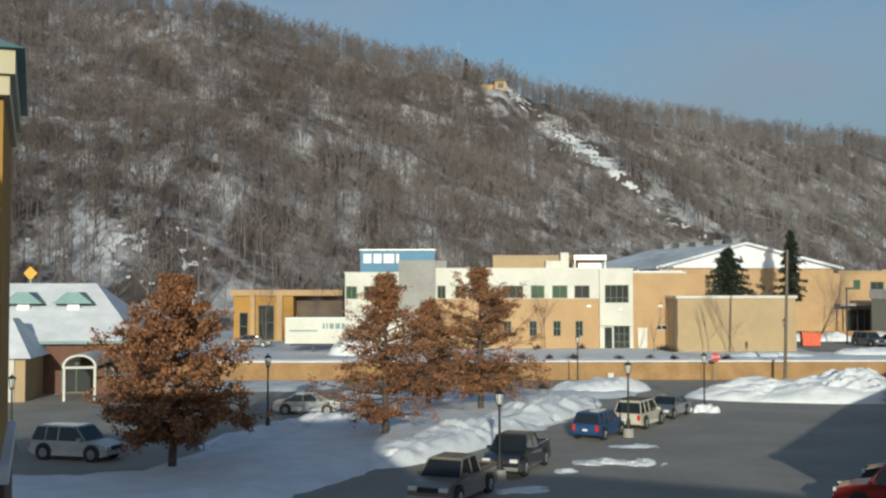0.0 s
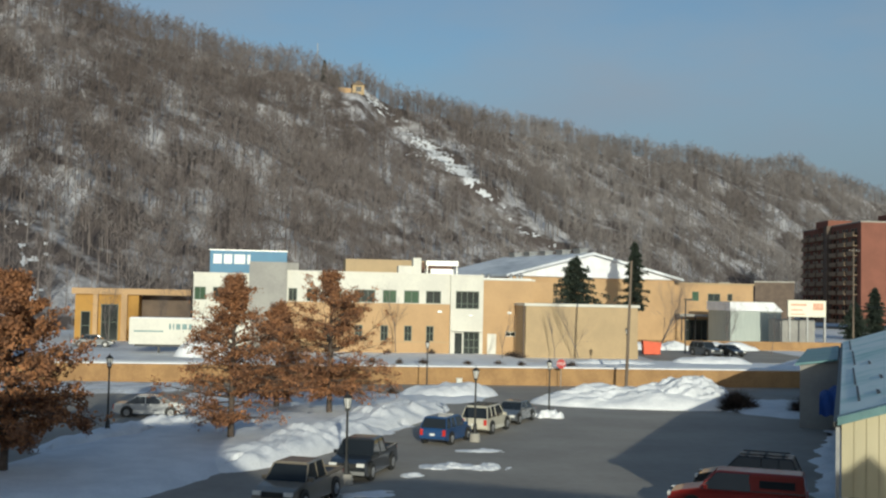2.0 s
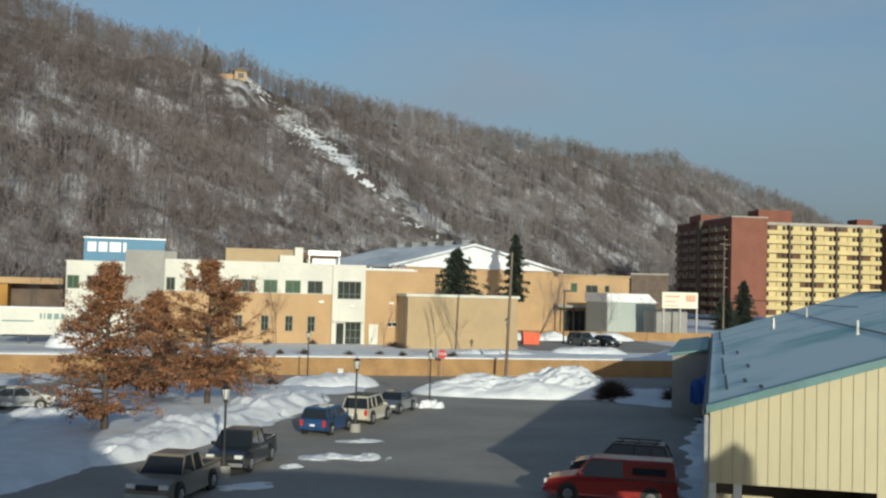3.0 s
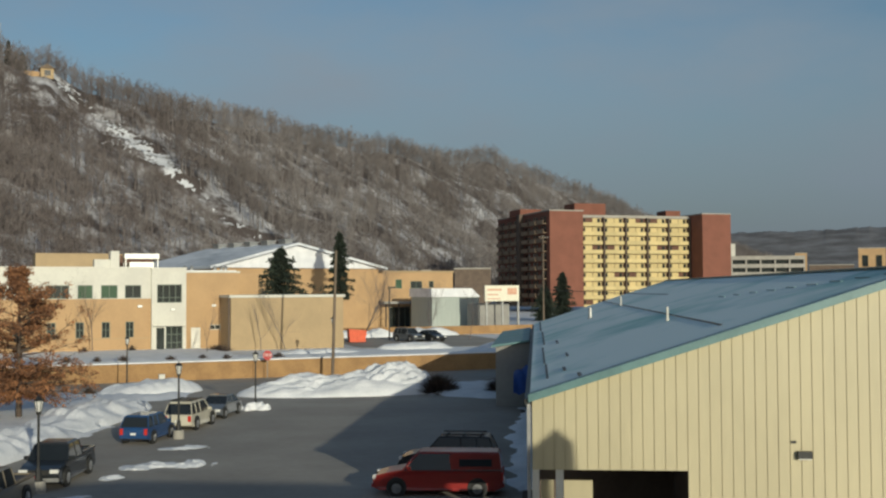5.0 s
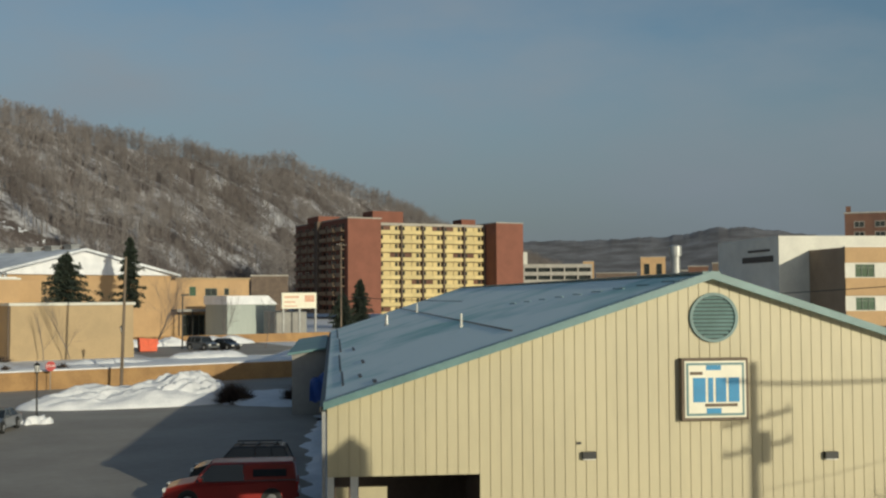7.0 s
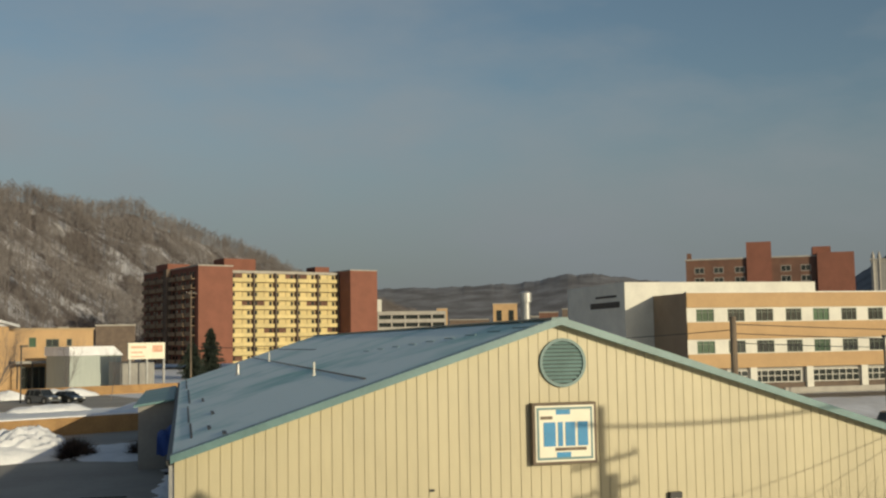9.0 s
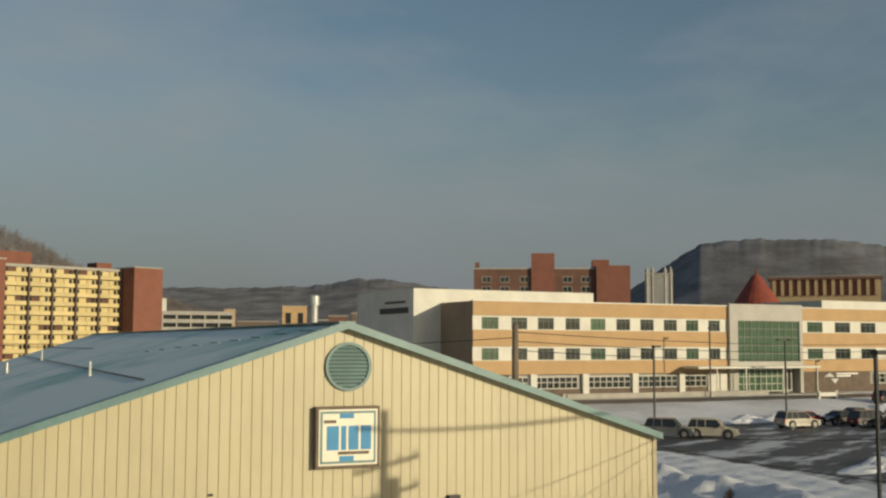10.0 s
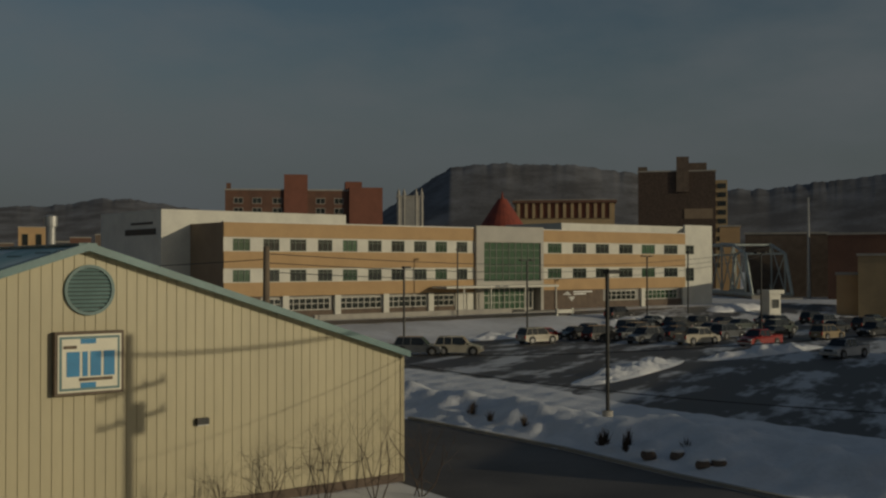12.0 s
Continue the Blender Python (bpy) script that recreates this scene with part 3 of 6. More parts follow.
# the left side wall is grey, unlike the cream right one
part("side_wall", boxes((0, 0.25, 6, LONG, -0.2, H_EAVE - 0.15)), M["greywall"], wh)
bm = bmesh.new()
prism(bm, [(0.25, -0.2), (W_ - 0.25, -0.2), (W_ - 0.25, H_EAVE - 0.2), (W_ / 2, H_PEAK - 0.3), (0.25, H_EAVE - 0.2)], LONG - 0.3, LONG)
part("rear_wall", bm, M["cream"], wh)
# inside coloured dark brown for the shade of the recess
part("dock", boxes((0, 5.3, 6, 6.2, -0.2, 4.4), (5.2, 5.35, 0.25, 6, -0.2, 4.4), (0.2, 5.2, 0.2, 6, 2.78, 2.95)), M["brown"], wh, "dark open loading bay")
part("dock_post", boxes((0.0, 0.22, 0.02, 0.24, -0.2, 2.76), (0.75, 1.0, 0.05, 0.28, -0.2, 2.76)), M["cream_frame"], wh)
# cream panels put only where sunlight reaches into the bay
part("dock_panel", boxes((1.05, 2.0, 1.6, 1.7, 0, 2.15), (0.28, 0.7, 1.6, 1.7, 0, 2.15)), M["cream"], wh)


def roof_slope(sign, name):
    """One roof slope, a thick plate from ridge to eave, over the walls."""
    bm = bmesh.new()
    edge = -OVER if sign < 0 else W_ + OVER
    ze = H_EAVE - OVER * SLOPE
    prism(bm, [(W_ / 2, H_PEAK - 0.12), (W_ / 2, H_PEAK + 0.02), (edge, ze + 0.02), (edge, ze - 0.12)], -0.3, LONG + 0.3)
    return part(name, bm, M["frost"], wh)


roof_slope(-1, "roof_slope")
roof_slope(1, "roof_slope")
for sgn in (-1, 1):
    bm = bmesh.new()
    edge = -OVER - 0.05 if sgn < 0 else W_ + OVER + 0.05
    ze = H_EAVE - (OVER + 0.05) * SLOPE
    prism(bm, [(W_ / 2, H_PEAK - 0.19), (W_ / 2, H_PEAK + 0.07), (edge, ze + 0.07), (edge, ze - 0.17)], -0.42, -0.3)
    part("rake_trim", bm, M["tealtrim"], wh)
    bm = bmesh.new()
    prism(bm, [(W_ / 2, H_PEAK + 0.022), (W_ / 2, H_PEAK + 0.075), (edge, ze + 0.075), (edge, ze + 0.022)], -0.3, 0.25 if sgn < 0 else 0.1)
    # right cap in pale steel: the highlight along that edge is in the colour
    part("rake_cap", bm, M["tealtrim"] if sgn < 0 else M["steel"], wh)
part("ridge_cap", boxes((W_ / 2 - 0.3, W_ / 2 + 0.3, -0.3, LONG + 0.3, H_PEAK - 0.01, H_PEAK + 0.06)), M["tealtrim"], wh)
part("gutter", boxes((-0.23, -0.07, -0.3, LONG, H_EAVE - 0.26, H_EAVE - 0.1)), M["black"], wh)
part("downpipe", boxes((-0.16, -0.04, 0.1, 0.22, 0, H_EAVE - 0.3)), M["steel"], wh)
part("corner_trim", boxes((W_ - 0.12, W_ + 0.06, -0.04, 0.06, 0, H_EAVE - 0.2)), M["groove"], wh)
roof_z = lambda x: gable_z(x) + 0.02
bm = bmesh.new()
for y0, y1 in ((3.0, 69.5),):
    box(bm, 6.5, 6.57, y0, y1, roof_z(6.5) - 0.02, roof_z(6.55) + 0.035)
part("roof_seam", bm, M["black"], wh)
for px, py, ln, wd in ((0.55, 4.0, 7, 0.04), (0.5, 12, 12, 0.04), (0.6, 27, 18, 0.05), (0.5, 48, 20, 0.05), (1.2, 5.0, 1.6, 0.06), (1.6, 1.0, 1.2, 0.06), (1.5, 12, 2.0, 0.06), (1.3, 24, 3.0, 0.06)):
    part("snow_guard", boxes((px - wd, px + wd, py, py + ln, roof_z(px) - 0.04, roof_z(px) + 0.03)), M["black"], wh)
for k in range(9):
    px, py = 11.9 - 0.34 * k, 0.9 + 2.1 * k
    part("melt_strip", boxes((px - 0.08, px + 0.08, py, py + 1.5, roof_z(px) - 0.06, roof_z(px) + 0.012)), M["teal"], wh)
for px, py, hh, rr, m_ in ((6.0, 14.0, 0.62, 0.055, "white"), (6.4, 46, 0.7, 0.06, "white"), (3.95, 42, 0.75, 0.12, "steel")):
    bm = bmesh.new()
    rod(bm, (px, py, roof_z(px) - 0.05), (px, py, roof_z(px) + hh), rr, seg=12)
    rod(bm, (px, py, roof_z(px) - 0.05), (px, py, roof_z(px) + 0.12), rr * 1.7, rr * 1.2, seg=12)
    part("vent_pipe", bm, M[m_], wh)
bm = bmesh.new()
rod(bm, (W_ / 2 - 0.1, 3.2, 9.1), (W_ / 2 - 0.1, 3.2, 9.95), 0.17, seg=14)
flue = part("flue_stack", bm, M["steel"], wh, "galvanised flue with a round cap")
bm = bmesh.new()
rod(bm, (W_ / 2 - 0.1, 3.2, 9.95), (W_ / 2 - 0.1, 3.2, 10.3), 0.23, seg=14)
for v in rod(bm, (W_ / 2 - 0.1, 3.2, 10.3), (W_ / 2 - 0.1, 3.2, 10.36), 0.23, 0.1, seg=14):
    v.co.z -= 0.002
bmesh.ops.remove_doubles(bm, verts=bm.verts, dist=0.005)
part("flue_cap", bm, M["steel"], flue)
# round louvre under the peak
louvre = part("round_louvre", bmesh.new(), M["tealtrim"], wh)
bm = bmesh.new()
for a in range(32):
    t0, t1 = a * math.tau / 32, (a + 1) * math.tau / 32
    vs = [bm.verts.new((12.84 + rr * math.cos(t), yy, 7.78 + rr * math.sin(t))) for yy in (-0.1, 0.02) for rr in (0.73, 0.83) for t in (t0, t1)]
    for q in ((0, 1, 3, 2), (2, 3, 7, 6), (0, 1, 5, 4)):
        bm.faces.new([vs[i] for i in q])
part("louvre_ring", bm, M["louvreteal"], louvre)
bm = bmesh.new()
rod(bm, (12.84, -0.012, 7.78), (12.84, -0.004, 7.78), 0.75, seg=32)
part("louvre_back", bm, M["black"], louvre)
for k in range(11):
    zz = 7.13 + k * 0.13
    half = math.sqrt(max(0.02, 0.73 ** 2 - (zz - 7.78) ** 2))
    bm = boxes((12.84 - half, 12.84 + half, -0.05, 0.0, -0.05, 0.05))
    bmesh.ops.rotate(bm, verts=bm.verts, cent=(12.84, -0.02, 0), matrix=Matrix.Rotation(radians(-35), 3, "X"))
    bmesh.ops.translate(bm, verts=bm.verts, vec=(0, 0, zz))
    part("louvre_blade", bm, M["louvreteal"], louvre)
# framed sign
sg = part("wall_sign", boxes((11.64, 13.9, -0.3, -0.02, 4.4, 6.44)), M["pole"], wh, "framed cream and blue sign box")
part("sign_rim", boxes((11.73, 13.81, -0.315, -0.3, 4.49, 6.35)), M["signcream"], sg)
part("sign_border", boxes((11.78, 13.75, -0.33, -0.315, 4.55, 6.29)), M["tealtrim"], sg)
part("sign_face", boxes((11.85, 13.67, -0.345, -0.33, 4.63, 6.21)), M["signcream"], sg)
for a, b, c, d in ((12.0, 12.42, 5.0, 5.8), (12.51, 12.68, 5.0, 5.8), (12.77, 13.12, 5.0, 5.8), (13.21, 13.57, 5.0, 5.8), (12.45, 12.95, 6.05, 6.21), (12.45, 12.95, 4.63, 4.8)):
    part("sign_mark", boxes((a, b, -0.36, -0.345, c, d)), M["signblue"], sg)
for c in ((11.9, 12.32, 5.9, 6.0), (12.4, 13.5, 4.85, 4.95)):
    part("sign_bar", boxes((c[0], c[1], -0.365, -0.352, c[2], c[3])), M["pole"], sg)
for lx, lz in ((8.54, 3.3), (16.8, 3.14)):
    fx = part("wall_light", boxes((lx - 0.22, lx + 0.22, -0.2, -0.01, lz - 0.1, lz + 0.12)), M["black"], wh, "black wall-pack light")
    part("lens", boxes((lx - 0.2, lx + 0.2, -0.16, -0.03, lz - 0.14, lz - 0.1)), M["lens_clear"], fx)
part("conduit_cap", boxes((8.15, 8.3, -0.05, -0.01, 3.66, 3.74)), M["black"], wh)
bm = bmesh.new()
prism(bm, [(-2.8, -0.1), (0, -0.1), (0, 4.75), (-2.8, 4.35)], 44, 69)
# grey stands for the warehouse's shadow on the lean-to
part("lean_to", bm, M["greywall"], wh)
bm = bmesh.new()
prism(bm, [(-3.1, 4.3), (-0.36, 4.72), (-0.36, 4.84), (-3.1, 4.45)], 43.6, 69.4)
part("lean_to_roof", bm, M["teal"], wh)
tarp_bm = bmesh.new()
bmesh.ops.create_grid(tarp_bm, x_segments=10, y_segments=10, size=1)
for v in tarp_bm.verts:
    u, w = v.co.x, v.co.y
    v.co = Vector((-0.75 + 0.7 * u, 41.5 + 1.9 * w, 1.4 + 1.3 * (1 - abs(w) ** 2) + 0.7 * (1 - w * w) * (u + 1) / 2 + 0.08 * math.sin(7 * u + 5 * w)))
bmesh.ops.solidify(tarp_bm, geom=tarp_bm.faces, thickness=0.05)
solid("tarpaulin", tarp_bm, M["tarp"], "blue tarpaulin slung beside the warehouse", "tarpaulin", m=HITE)

# ---- street wall and terrace ----
rw = thing("retaining_wall", "long low orange-brown brick retaining wall with a snowy cap", "wall", kind="structure")
part("wall", boxes((-75, 24.5, 104.9, 105.3, -0.2, 1.72)), M["retain"], rw)
part("wall", boxes((24.5, 62, 104.7, 105.3, -0.2, 1.72)), M["retain"], rw)
part("cap", boxes((-75, 62, 104.6, 105.5, 1.72, 1.84)), M["snow"], rw)

# ---- the hospital block behind the street ----
hb = thing("hospital_block", "two-storey white and tan hospital building with a flat roof", "building", pose(0, 128, 0))
G = 1.6
upper = [(-11.6, -10.3), (-9.5, -7.0), (-6.3, -5.4), (-0.9, 0.1), (1.2, 2.5), (3.9, 5.2), (6.7, 9.2), (10.1, 11.7), (12.6, 14.4), (15.2, 17.0)]
holes = [(a, b, 7.65, 9.15) for a, b in upper[3:]]
bm = bmesh.new()
wall_with_holes(bm, -1.1, 18.1, 7.6, 11.1, holes)
part("upper_wall", bm, M["white"], hb)
low_w = [(3.4, 4.3), (6.9, 7.8), (9.9, 10.8), (12.7, 13.6), (15.3, 16.2)]
bm = bmesh.new()
wall_with_holes(bm, -1.1, 18.1, G, 7.6, [(a, b, 3.2, 5.0) for a, b in low_w], 0.04, 0.3)
part("lower_wall", bm, M["tan"], hb)
part("string_course", boxes((-1.1, 18.1, 0.0, 0.04, 3.05, 3.15)), M["annex"], hb)
bm = bmesh.new()
wall_with_holes(bm, -11.7, -5.4, G, 10.6, [(a, b, 7.6, 9.1) for a, b in upper[:3]], -0.2, 0.2)
part("upper_wall", bm, M["white"], hb)
for k, (a, b) in enumerate(upper):
    window(hb, a, b, 7.6 if k < 3 else 7.65, 9.1 if k < 3 else 9.15, -0.15 if k < 3 else 0.05, 3 if b - a > 2 else 2, 1, "green" if k in (0, 5, 7, 8) else "glass")
for a, b in low_w:
    window(hb, a, b, 3.2, 5.0, 0.08, 2, 2, "glass")
part("stair_tower", boxes((-5.4, -1.1, -1.0, 8, G, 12.1), (-1.1, 0.2, 0.35, 8, 10.5, 12.1)), M["greywall"], hb)
bm = bmesh.new()
wall_with_holes(bm, 18.1, 22.0, 4.45, 11.0, [(18.7, 21.5, 7.1, 9.2)], -0.5, 0.0)
box(bm, 18.1, 18.5, -0.5, 0, G, 4.45), box(bm, 21.6, 22.0, -0.5, 0, G, 4.45)
part("entrance_bay", bm, M["white"], hb)
window(hb, 18.7, 21.5, 7.1, 9.2, -0.4, 4, 2, "glass", low=0.6)
window(hb, 18.5, 19.7, G, 4.4, -0.4, 1, 1, "glass", "cream_frame", name="door", bar=0.15)
window(hb, 19.7, 21.6, G, 4.4, -0.4, 3, 3, "glass")
part("canopy", boxes((18.2, 21.9, -1.0, -0.5, 4.45, 4.6)), M["cream_frame"], hb)
bm = bmesh.new()
wall_with_holes(bm, 22.0, 28.2, G, 10.55, [(22.6, 23.7, G, 4.2), (24.8, 26.6, 3.9, 4.5)], -0.2, 0.1)
part("stair_block", bm, M["tan"], hb)
part("coping", boxes((22.0, 28.3, -0.3, 6, 10.55, 10.75)), M["white"], hb)
part("door", boxes((22.6, 23.7, -0.12, -0.05, G, 4.2)), M["cream_frame"], hb, "pale service door")
window(hb, 24.8, 26.6, 3.9, 4.5, -0.1, 3, 1, "glass", "cream_frame")
part("rear_block", boxes((28.2, 31.5, 4, 10, G, 10.5)), M["tan"], hb)
part("pier", boxes((28.2, 28.9, 3.6, 4.0, G, 10.5)), M["greywall"], hb)
bm = boxes((-11.7, -5.4, 0.2, 26, G, 10.2), (-1.1, 18.1, 0.3, 26, G, 10.7), (18.1, 28.2, 0.1, 20, G, 10.3))
part("body", bm, M["greywall"], hb)
part("coping", boxes((-11.8, -5.3, -0.3, 0.3, 10.6, 10.75), (-1.15, 18.1, -0.08, 0.4, 11.1, 11.22), (18.05, 22.05, -0.58, 0.1, 11.0, 11.14)), M["cream_frame"], hb)
part("roof_snow", boxes((-11.6, -5.5, 0.3, 26, 10.2, 10.35), (0.3, 28, 0.5, 20, 10.72, 10.85)), M["snow"], hb)
part("penthouse", boxes((6.2, 15.7, 12, 20, 10.7, 13.1), (15.7, 20.0, 12.5, 20, 10.7, 13.05)), M["annex"], hb)
part("penthouse", boxes((15.7, 20.0, 12.2, 12.5, 11.2, 12.9)), M["darkbrick"], hb)
scr = part("roof_screen", boxes((-10.1, -1.2, 2.0, 2.25, 10.2, 13.4)), M["blue"], hb, "blue roof-top sign screen")
part("roof_screen", boxes((-1.45, -1.2, 2.25, 8, 10.2, 13.4)), M["blue"], hb)
part("screen_cap", boxes((-10.2, -1.1, 1.95, 2.3, 13.4, 13.5)), M["steel"], scr)
for sx, wide in ((-9.7, 0.95), (-8.5, 0.95), (-7.3, 1.25), (-5.8, 0.35)):
    part("sign_mark", boxes((sx, sx + wide, 1.9, 2.0, 11.85, 12.95)), M["letter"], scr)
unit = boxes((12.2, 14.6, 5.5, 7.5, 10.85, 11.2), (12.4, 14.2, 5.6, 7.4, 11.2, 12.2), (14.2, 15.2, 5.4, 7.4, 11.0, 13.2))
part("roof_unit", unit, M["white"], hb, "pale roof-top air handler")
unit = bmesh.new()
for ux in (15.9, 19.6):
    box(unit, ux, ux + 0.12, 5.5, 5.62, 10.85, 12.4), box(unit, ux, ux + 0.12, 7.4, 7.52, 10.85, 12.4)
box(unit, 15.8, 19.8, 5.3, 7.6, 12.3, 12.9), box(unit, 16.4, 19.2, 5.6, 7.4, 11.2, 11.9)
part("roof_unit", unit, M["steel"], hb)
for vx in (22.6, 23.4, 26.2, 27.0, 27.5):
    bm = bmesh.new()
    rod(bm, (vx, 4, 10.6), (vx, 4, 11.2), 0.2, seg=10), rod(bm, (vx, 4, 11.2), (vx, 4, 11.45), 0.32, 0.12, seg=10)
    part("roof_vent", bm, M["steel"], hb)
for wx, wz in ((16.6, 6.6), (20.2, 6.2), (25.0, 6.6)):
    part("wall_light", boxes((wx, wx + 0.5, -0.75 if 18 < wx < 22 else -0.25, -0.2 if wx > 18 else 0.04, wz, wz + 0.25)), M["steel"], hb)

an = thing("annex_building", "windowless one-storey beige block annex with a white coping", "building", pose(0, 122, 0))
part("wall", boxes((26.0, 39.2, 0, 9, 1.0, 7.65)), M["annex"], an)
part("plinth", boxes((25.95, 39.25, -0.05, 0, 1.0, 3.4)), M["annex"], an)
part("coping", boxes((25.8, 39.4, -0.15, 9.1, 7.65, 7.95)), M["white"], an)
part("downpipe", boxes((25.7, 25.85, -0.1, 0.05, 1.6, 7.6)), M["brown"], an)

# ---- gymnasium with the big low roof ----
gy_ = thing("gymnasium", "wide gymnasium under a low snow-streaked gable roof", "building", frame_at(33.0, 168.2, 0, 75))
bm = bmesh.new()
part("wall", boxes((0, 31, 0, 30, 1.6, 12.0)), M["tan"], gy_)
for sx in (-1, 1):
    bm = bmesh.new()
    xe = -1 if sx < 0 else 32
    prism(bm, [(14.5, 15.75), (14.5, 16.1), (xe, 12.2), (xe, 11.8)], -1.5, 32)
    part("roof_slope", bm, mat("snowy_metal_roof", (0.8, 0.82, 0.85), (0.42, 0.45, 0.48), 0.08, 0.6, 0, stretch=(1, 0.5, 1)), gy_)
bm = bmesh.new()
prism(bm, [(0, 12.0), (31, 12.0), (14.5, 15.8)], -0.5, 0.2)
part("gable", bm, M["snow"], gy_)
for k in range(5):
    bm = boxes((14.0, 15.4, 2 + 6 * k, 4.2 + 6 * k, 15.9, 16.6))
    box(bm, 13.8, 15.6, 1.8 + 6 * k, 4.4 + 6 * k, 16.6, 16.8)
    part("ridge_vent", bm, M["steel"], gy_)

# ---- far tan school wing ----
sc = thing("school_wing", "two-storey tan brick wing with a covered entrance", "building", pose(0, 178, 0))
bm = bmesh.new()
wall_with_holes(bm, 63.5, 77.7, 1.6, 11.4, [(66.8, 68.0, 8.6, 10.2), (69.6, 71.8, 8.6, 9.9), (73.1, 74.0, 8.7, 9.9)])
part("wall", bm, M["tan"], sc)
part("body", boxes((63.5, 77.7, 0.3, 20, 1.6, 11.2)), M["tan"], sc)
part("coping", boxes((63.3, 77.9, -0.2, 0.4, 11.4, 11.7)), M["annex"], sc)
window(sc, 66.8, 68.0, 8.6, 10.2, 0.05, 1, 1, "green")
window(sc, 69.6, 71.8, 8.6, 9.9, 0.05, 2, 1)
window(sc, 73.1, 74.0, 8.7, 9.9, 0.05, 1, 1)
part("canopy", boxes((63.6, 73.8, -3, 0, 6.0, 6.4)), M["greywall"], sc)
bm = bmesh.new()
for k in range(5):
    rod(bm, (64 + 2.35 * k, -2.8, 1.6), (64 + 2.35 * k, -2.8, 6.0), 0.12)
part("canopy_post", bm, M["black"], sc)
window(sc, 65.5, 69.5, 1.8, 5.4, -0.1, 4, 1)
window(sc, 70.2, 73.0, 1.8, 5.4, -0.1, 3, 1, "glass", "cream_frame")
part("penthouse", boxes((74, 76, 6, 8, 11.2, 12.0)), M["greywall"], sc)

shed = thing("metal_shed", "pale metal shed with a snow-covered low roof", "shed", pose(0, 160, 0))
part("wall", boxes((66.2, 74.4, 0, 9, 1.6, 7.3)), mat("pale_green_siding", (0.42, 0.46, 0.42), (0.36, 0.4, 0.37), 1, 0.6, stretch=(4, 4, 0.2)), shed)
bm = bmesh.new()
prism(bm, [(66.0, 7.2), (74.6, 7.2), (73.0, 8.6), (66.0, 8.6)], -0.3, 9.3)
part("roof", bm, M["snow"], shed)
bb = thing("billboard", "pale roadside billboard on steel posts", "billboard", pose(0, 150, 0))
part("panel", boxes((70.8, 76.6, 0, 0.3, 6.6, 9.0)), M["signcream"], bb)
part("sign_mark", boxes((71.2, 73.6, -0.02, 0, 8.2, 8.5), (71.2, 73.0, -0.02, 0, 7.5, 7.7), (74.6, 76.2, -0.02, 0, 7.6, 8.6), (71.2, 73.4, -0.02, 0, 6.9, 7.05)), mat("faded_red_print", (0.6, 0.3, 0.2), (0.7, 0.45, 0.3), 2, 0.6), bb)
for px in (71.0, 73.7, 76.4):
    part("post", boxes((px, px + 0.25, 0.1, 0.35, 1.6, 6.6)), M["steel"], bb)
part("shed_body", boxes((71, 76.4, 3, 7, 1.6, 6.2)), M["greywall"], bb)

# ---- apartment block ----
ap = thing("apartment_block", "ten-storey red-brick apartment block with yellow balconies", "apartment block", frame_at(153.9, 281.0, 3.0, 96.8))
FL, TOP = 2.72, 28.2
part("end_wall", boxes((0, 10.6, 0, 46, 0, TOP)), M["redbrick"], ap)
part("balcony_block", boxes((10.6, 47.0, 2.6, 18, 0, TOP - 1.6)), M["darkbrick"], ap)
part("roof_edge", boxes((10.6, 47.0, 2.2, 2.6, TOP - 1.7, TOP - 0.9)), M["concrete"], ap)
part("end_wall", boxes((47.0, 56.6, -5.5, 18, 0, TOP - 0.7)), M["redbrick"], ap)
part("lift_house", boxes((12.2, 22.5, 10, 18, TOP - 1, TOP + 3.2)), M["redbrick"], ap)
part("lift_house", boxes((-1, 6, 22, 32, TOP, TOP + 2.0)), M["redbrick"], ap)
part("lift_house", boxes((42, 47, 8, 14, TOP - 1, TOP + 1.2)), M["redbrick"], ap)
part("parapet", boxes((-0.15, 10.75, -0.15, 46.1, TOP, TOP + 0.35)), M["concrete"], ap)
part("parapet", boxes((46.9, 56.7, -5.6, 18.1, TOP - 0.7, TOP - 0.4)), M["concrete"], ap)
bal = mesh_of("balcony", boxes((0, 3.4, -1.2, 0, 0, 0.18), (0, 3.4, -1.2, -1.08, 0.18, 1.15)), M["yellow"])
bay = mesh_of("bay_panel", boxes((0, 3.25, -0.12, 0, 1.15, 2.52)), M["yellow"])
gl = mesh_of("balcony_window", boxes((0.0, 0.85, -0.2, -0.12, 1.2, 2.4), (0, 0.06, -0.22, -0.2, 1.2, 2.4)), M["glass"])
for fl in range(10):
    for k in range(5):
        x0 = 11.3 + 7.15 * k
        for dx, wide in ((0, 1.0), (3.45, 0.82)):
            if x0 + dx + 3.4 > 47:
                continue
            z0 = fl * FL - 0.6
            o = part("balcony", bal, None, ap)
            o.location, o.scale = (x0 + dx, 2.6, z0), (wide, 1, 1)
            if (fl * 7 + k * 3 + int(dx)) % 9:
                o = part("bay_panel", bay, None, ap)
                o.location, o.scale = (x0 + dx, 2.6, z0), (wide, 1, 1)
            o = part("window", gl, None, ap)
            o.location = (x0 + dx + (0.15 if dx == 0 else 1.5), 2.6, z0)
for k in range(6):
    part("pilaster", boxes((11.05 + 7.15 * k - 0.35, 11.05 + 7.15 * k, 1.2, 2.6, 0, TOP - 1.6)), M["brown"], ap)
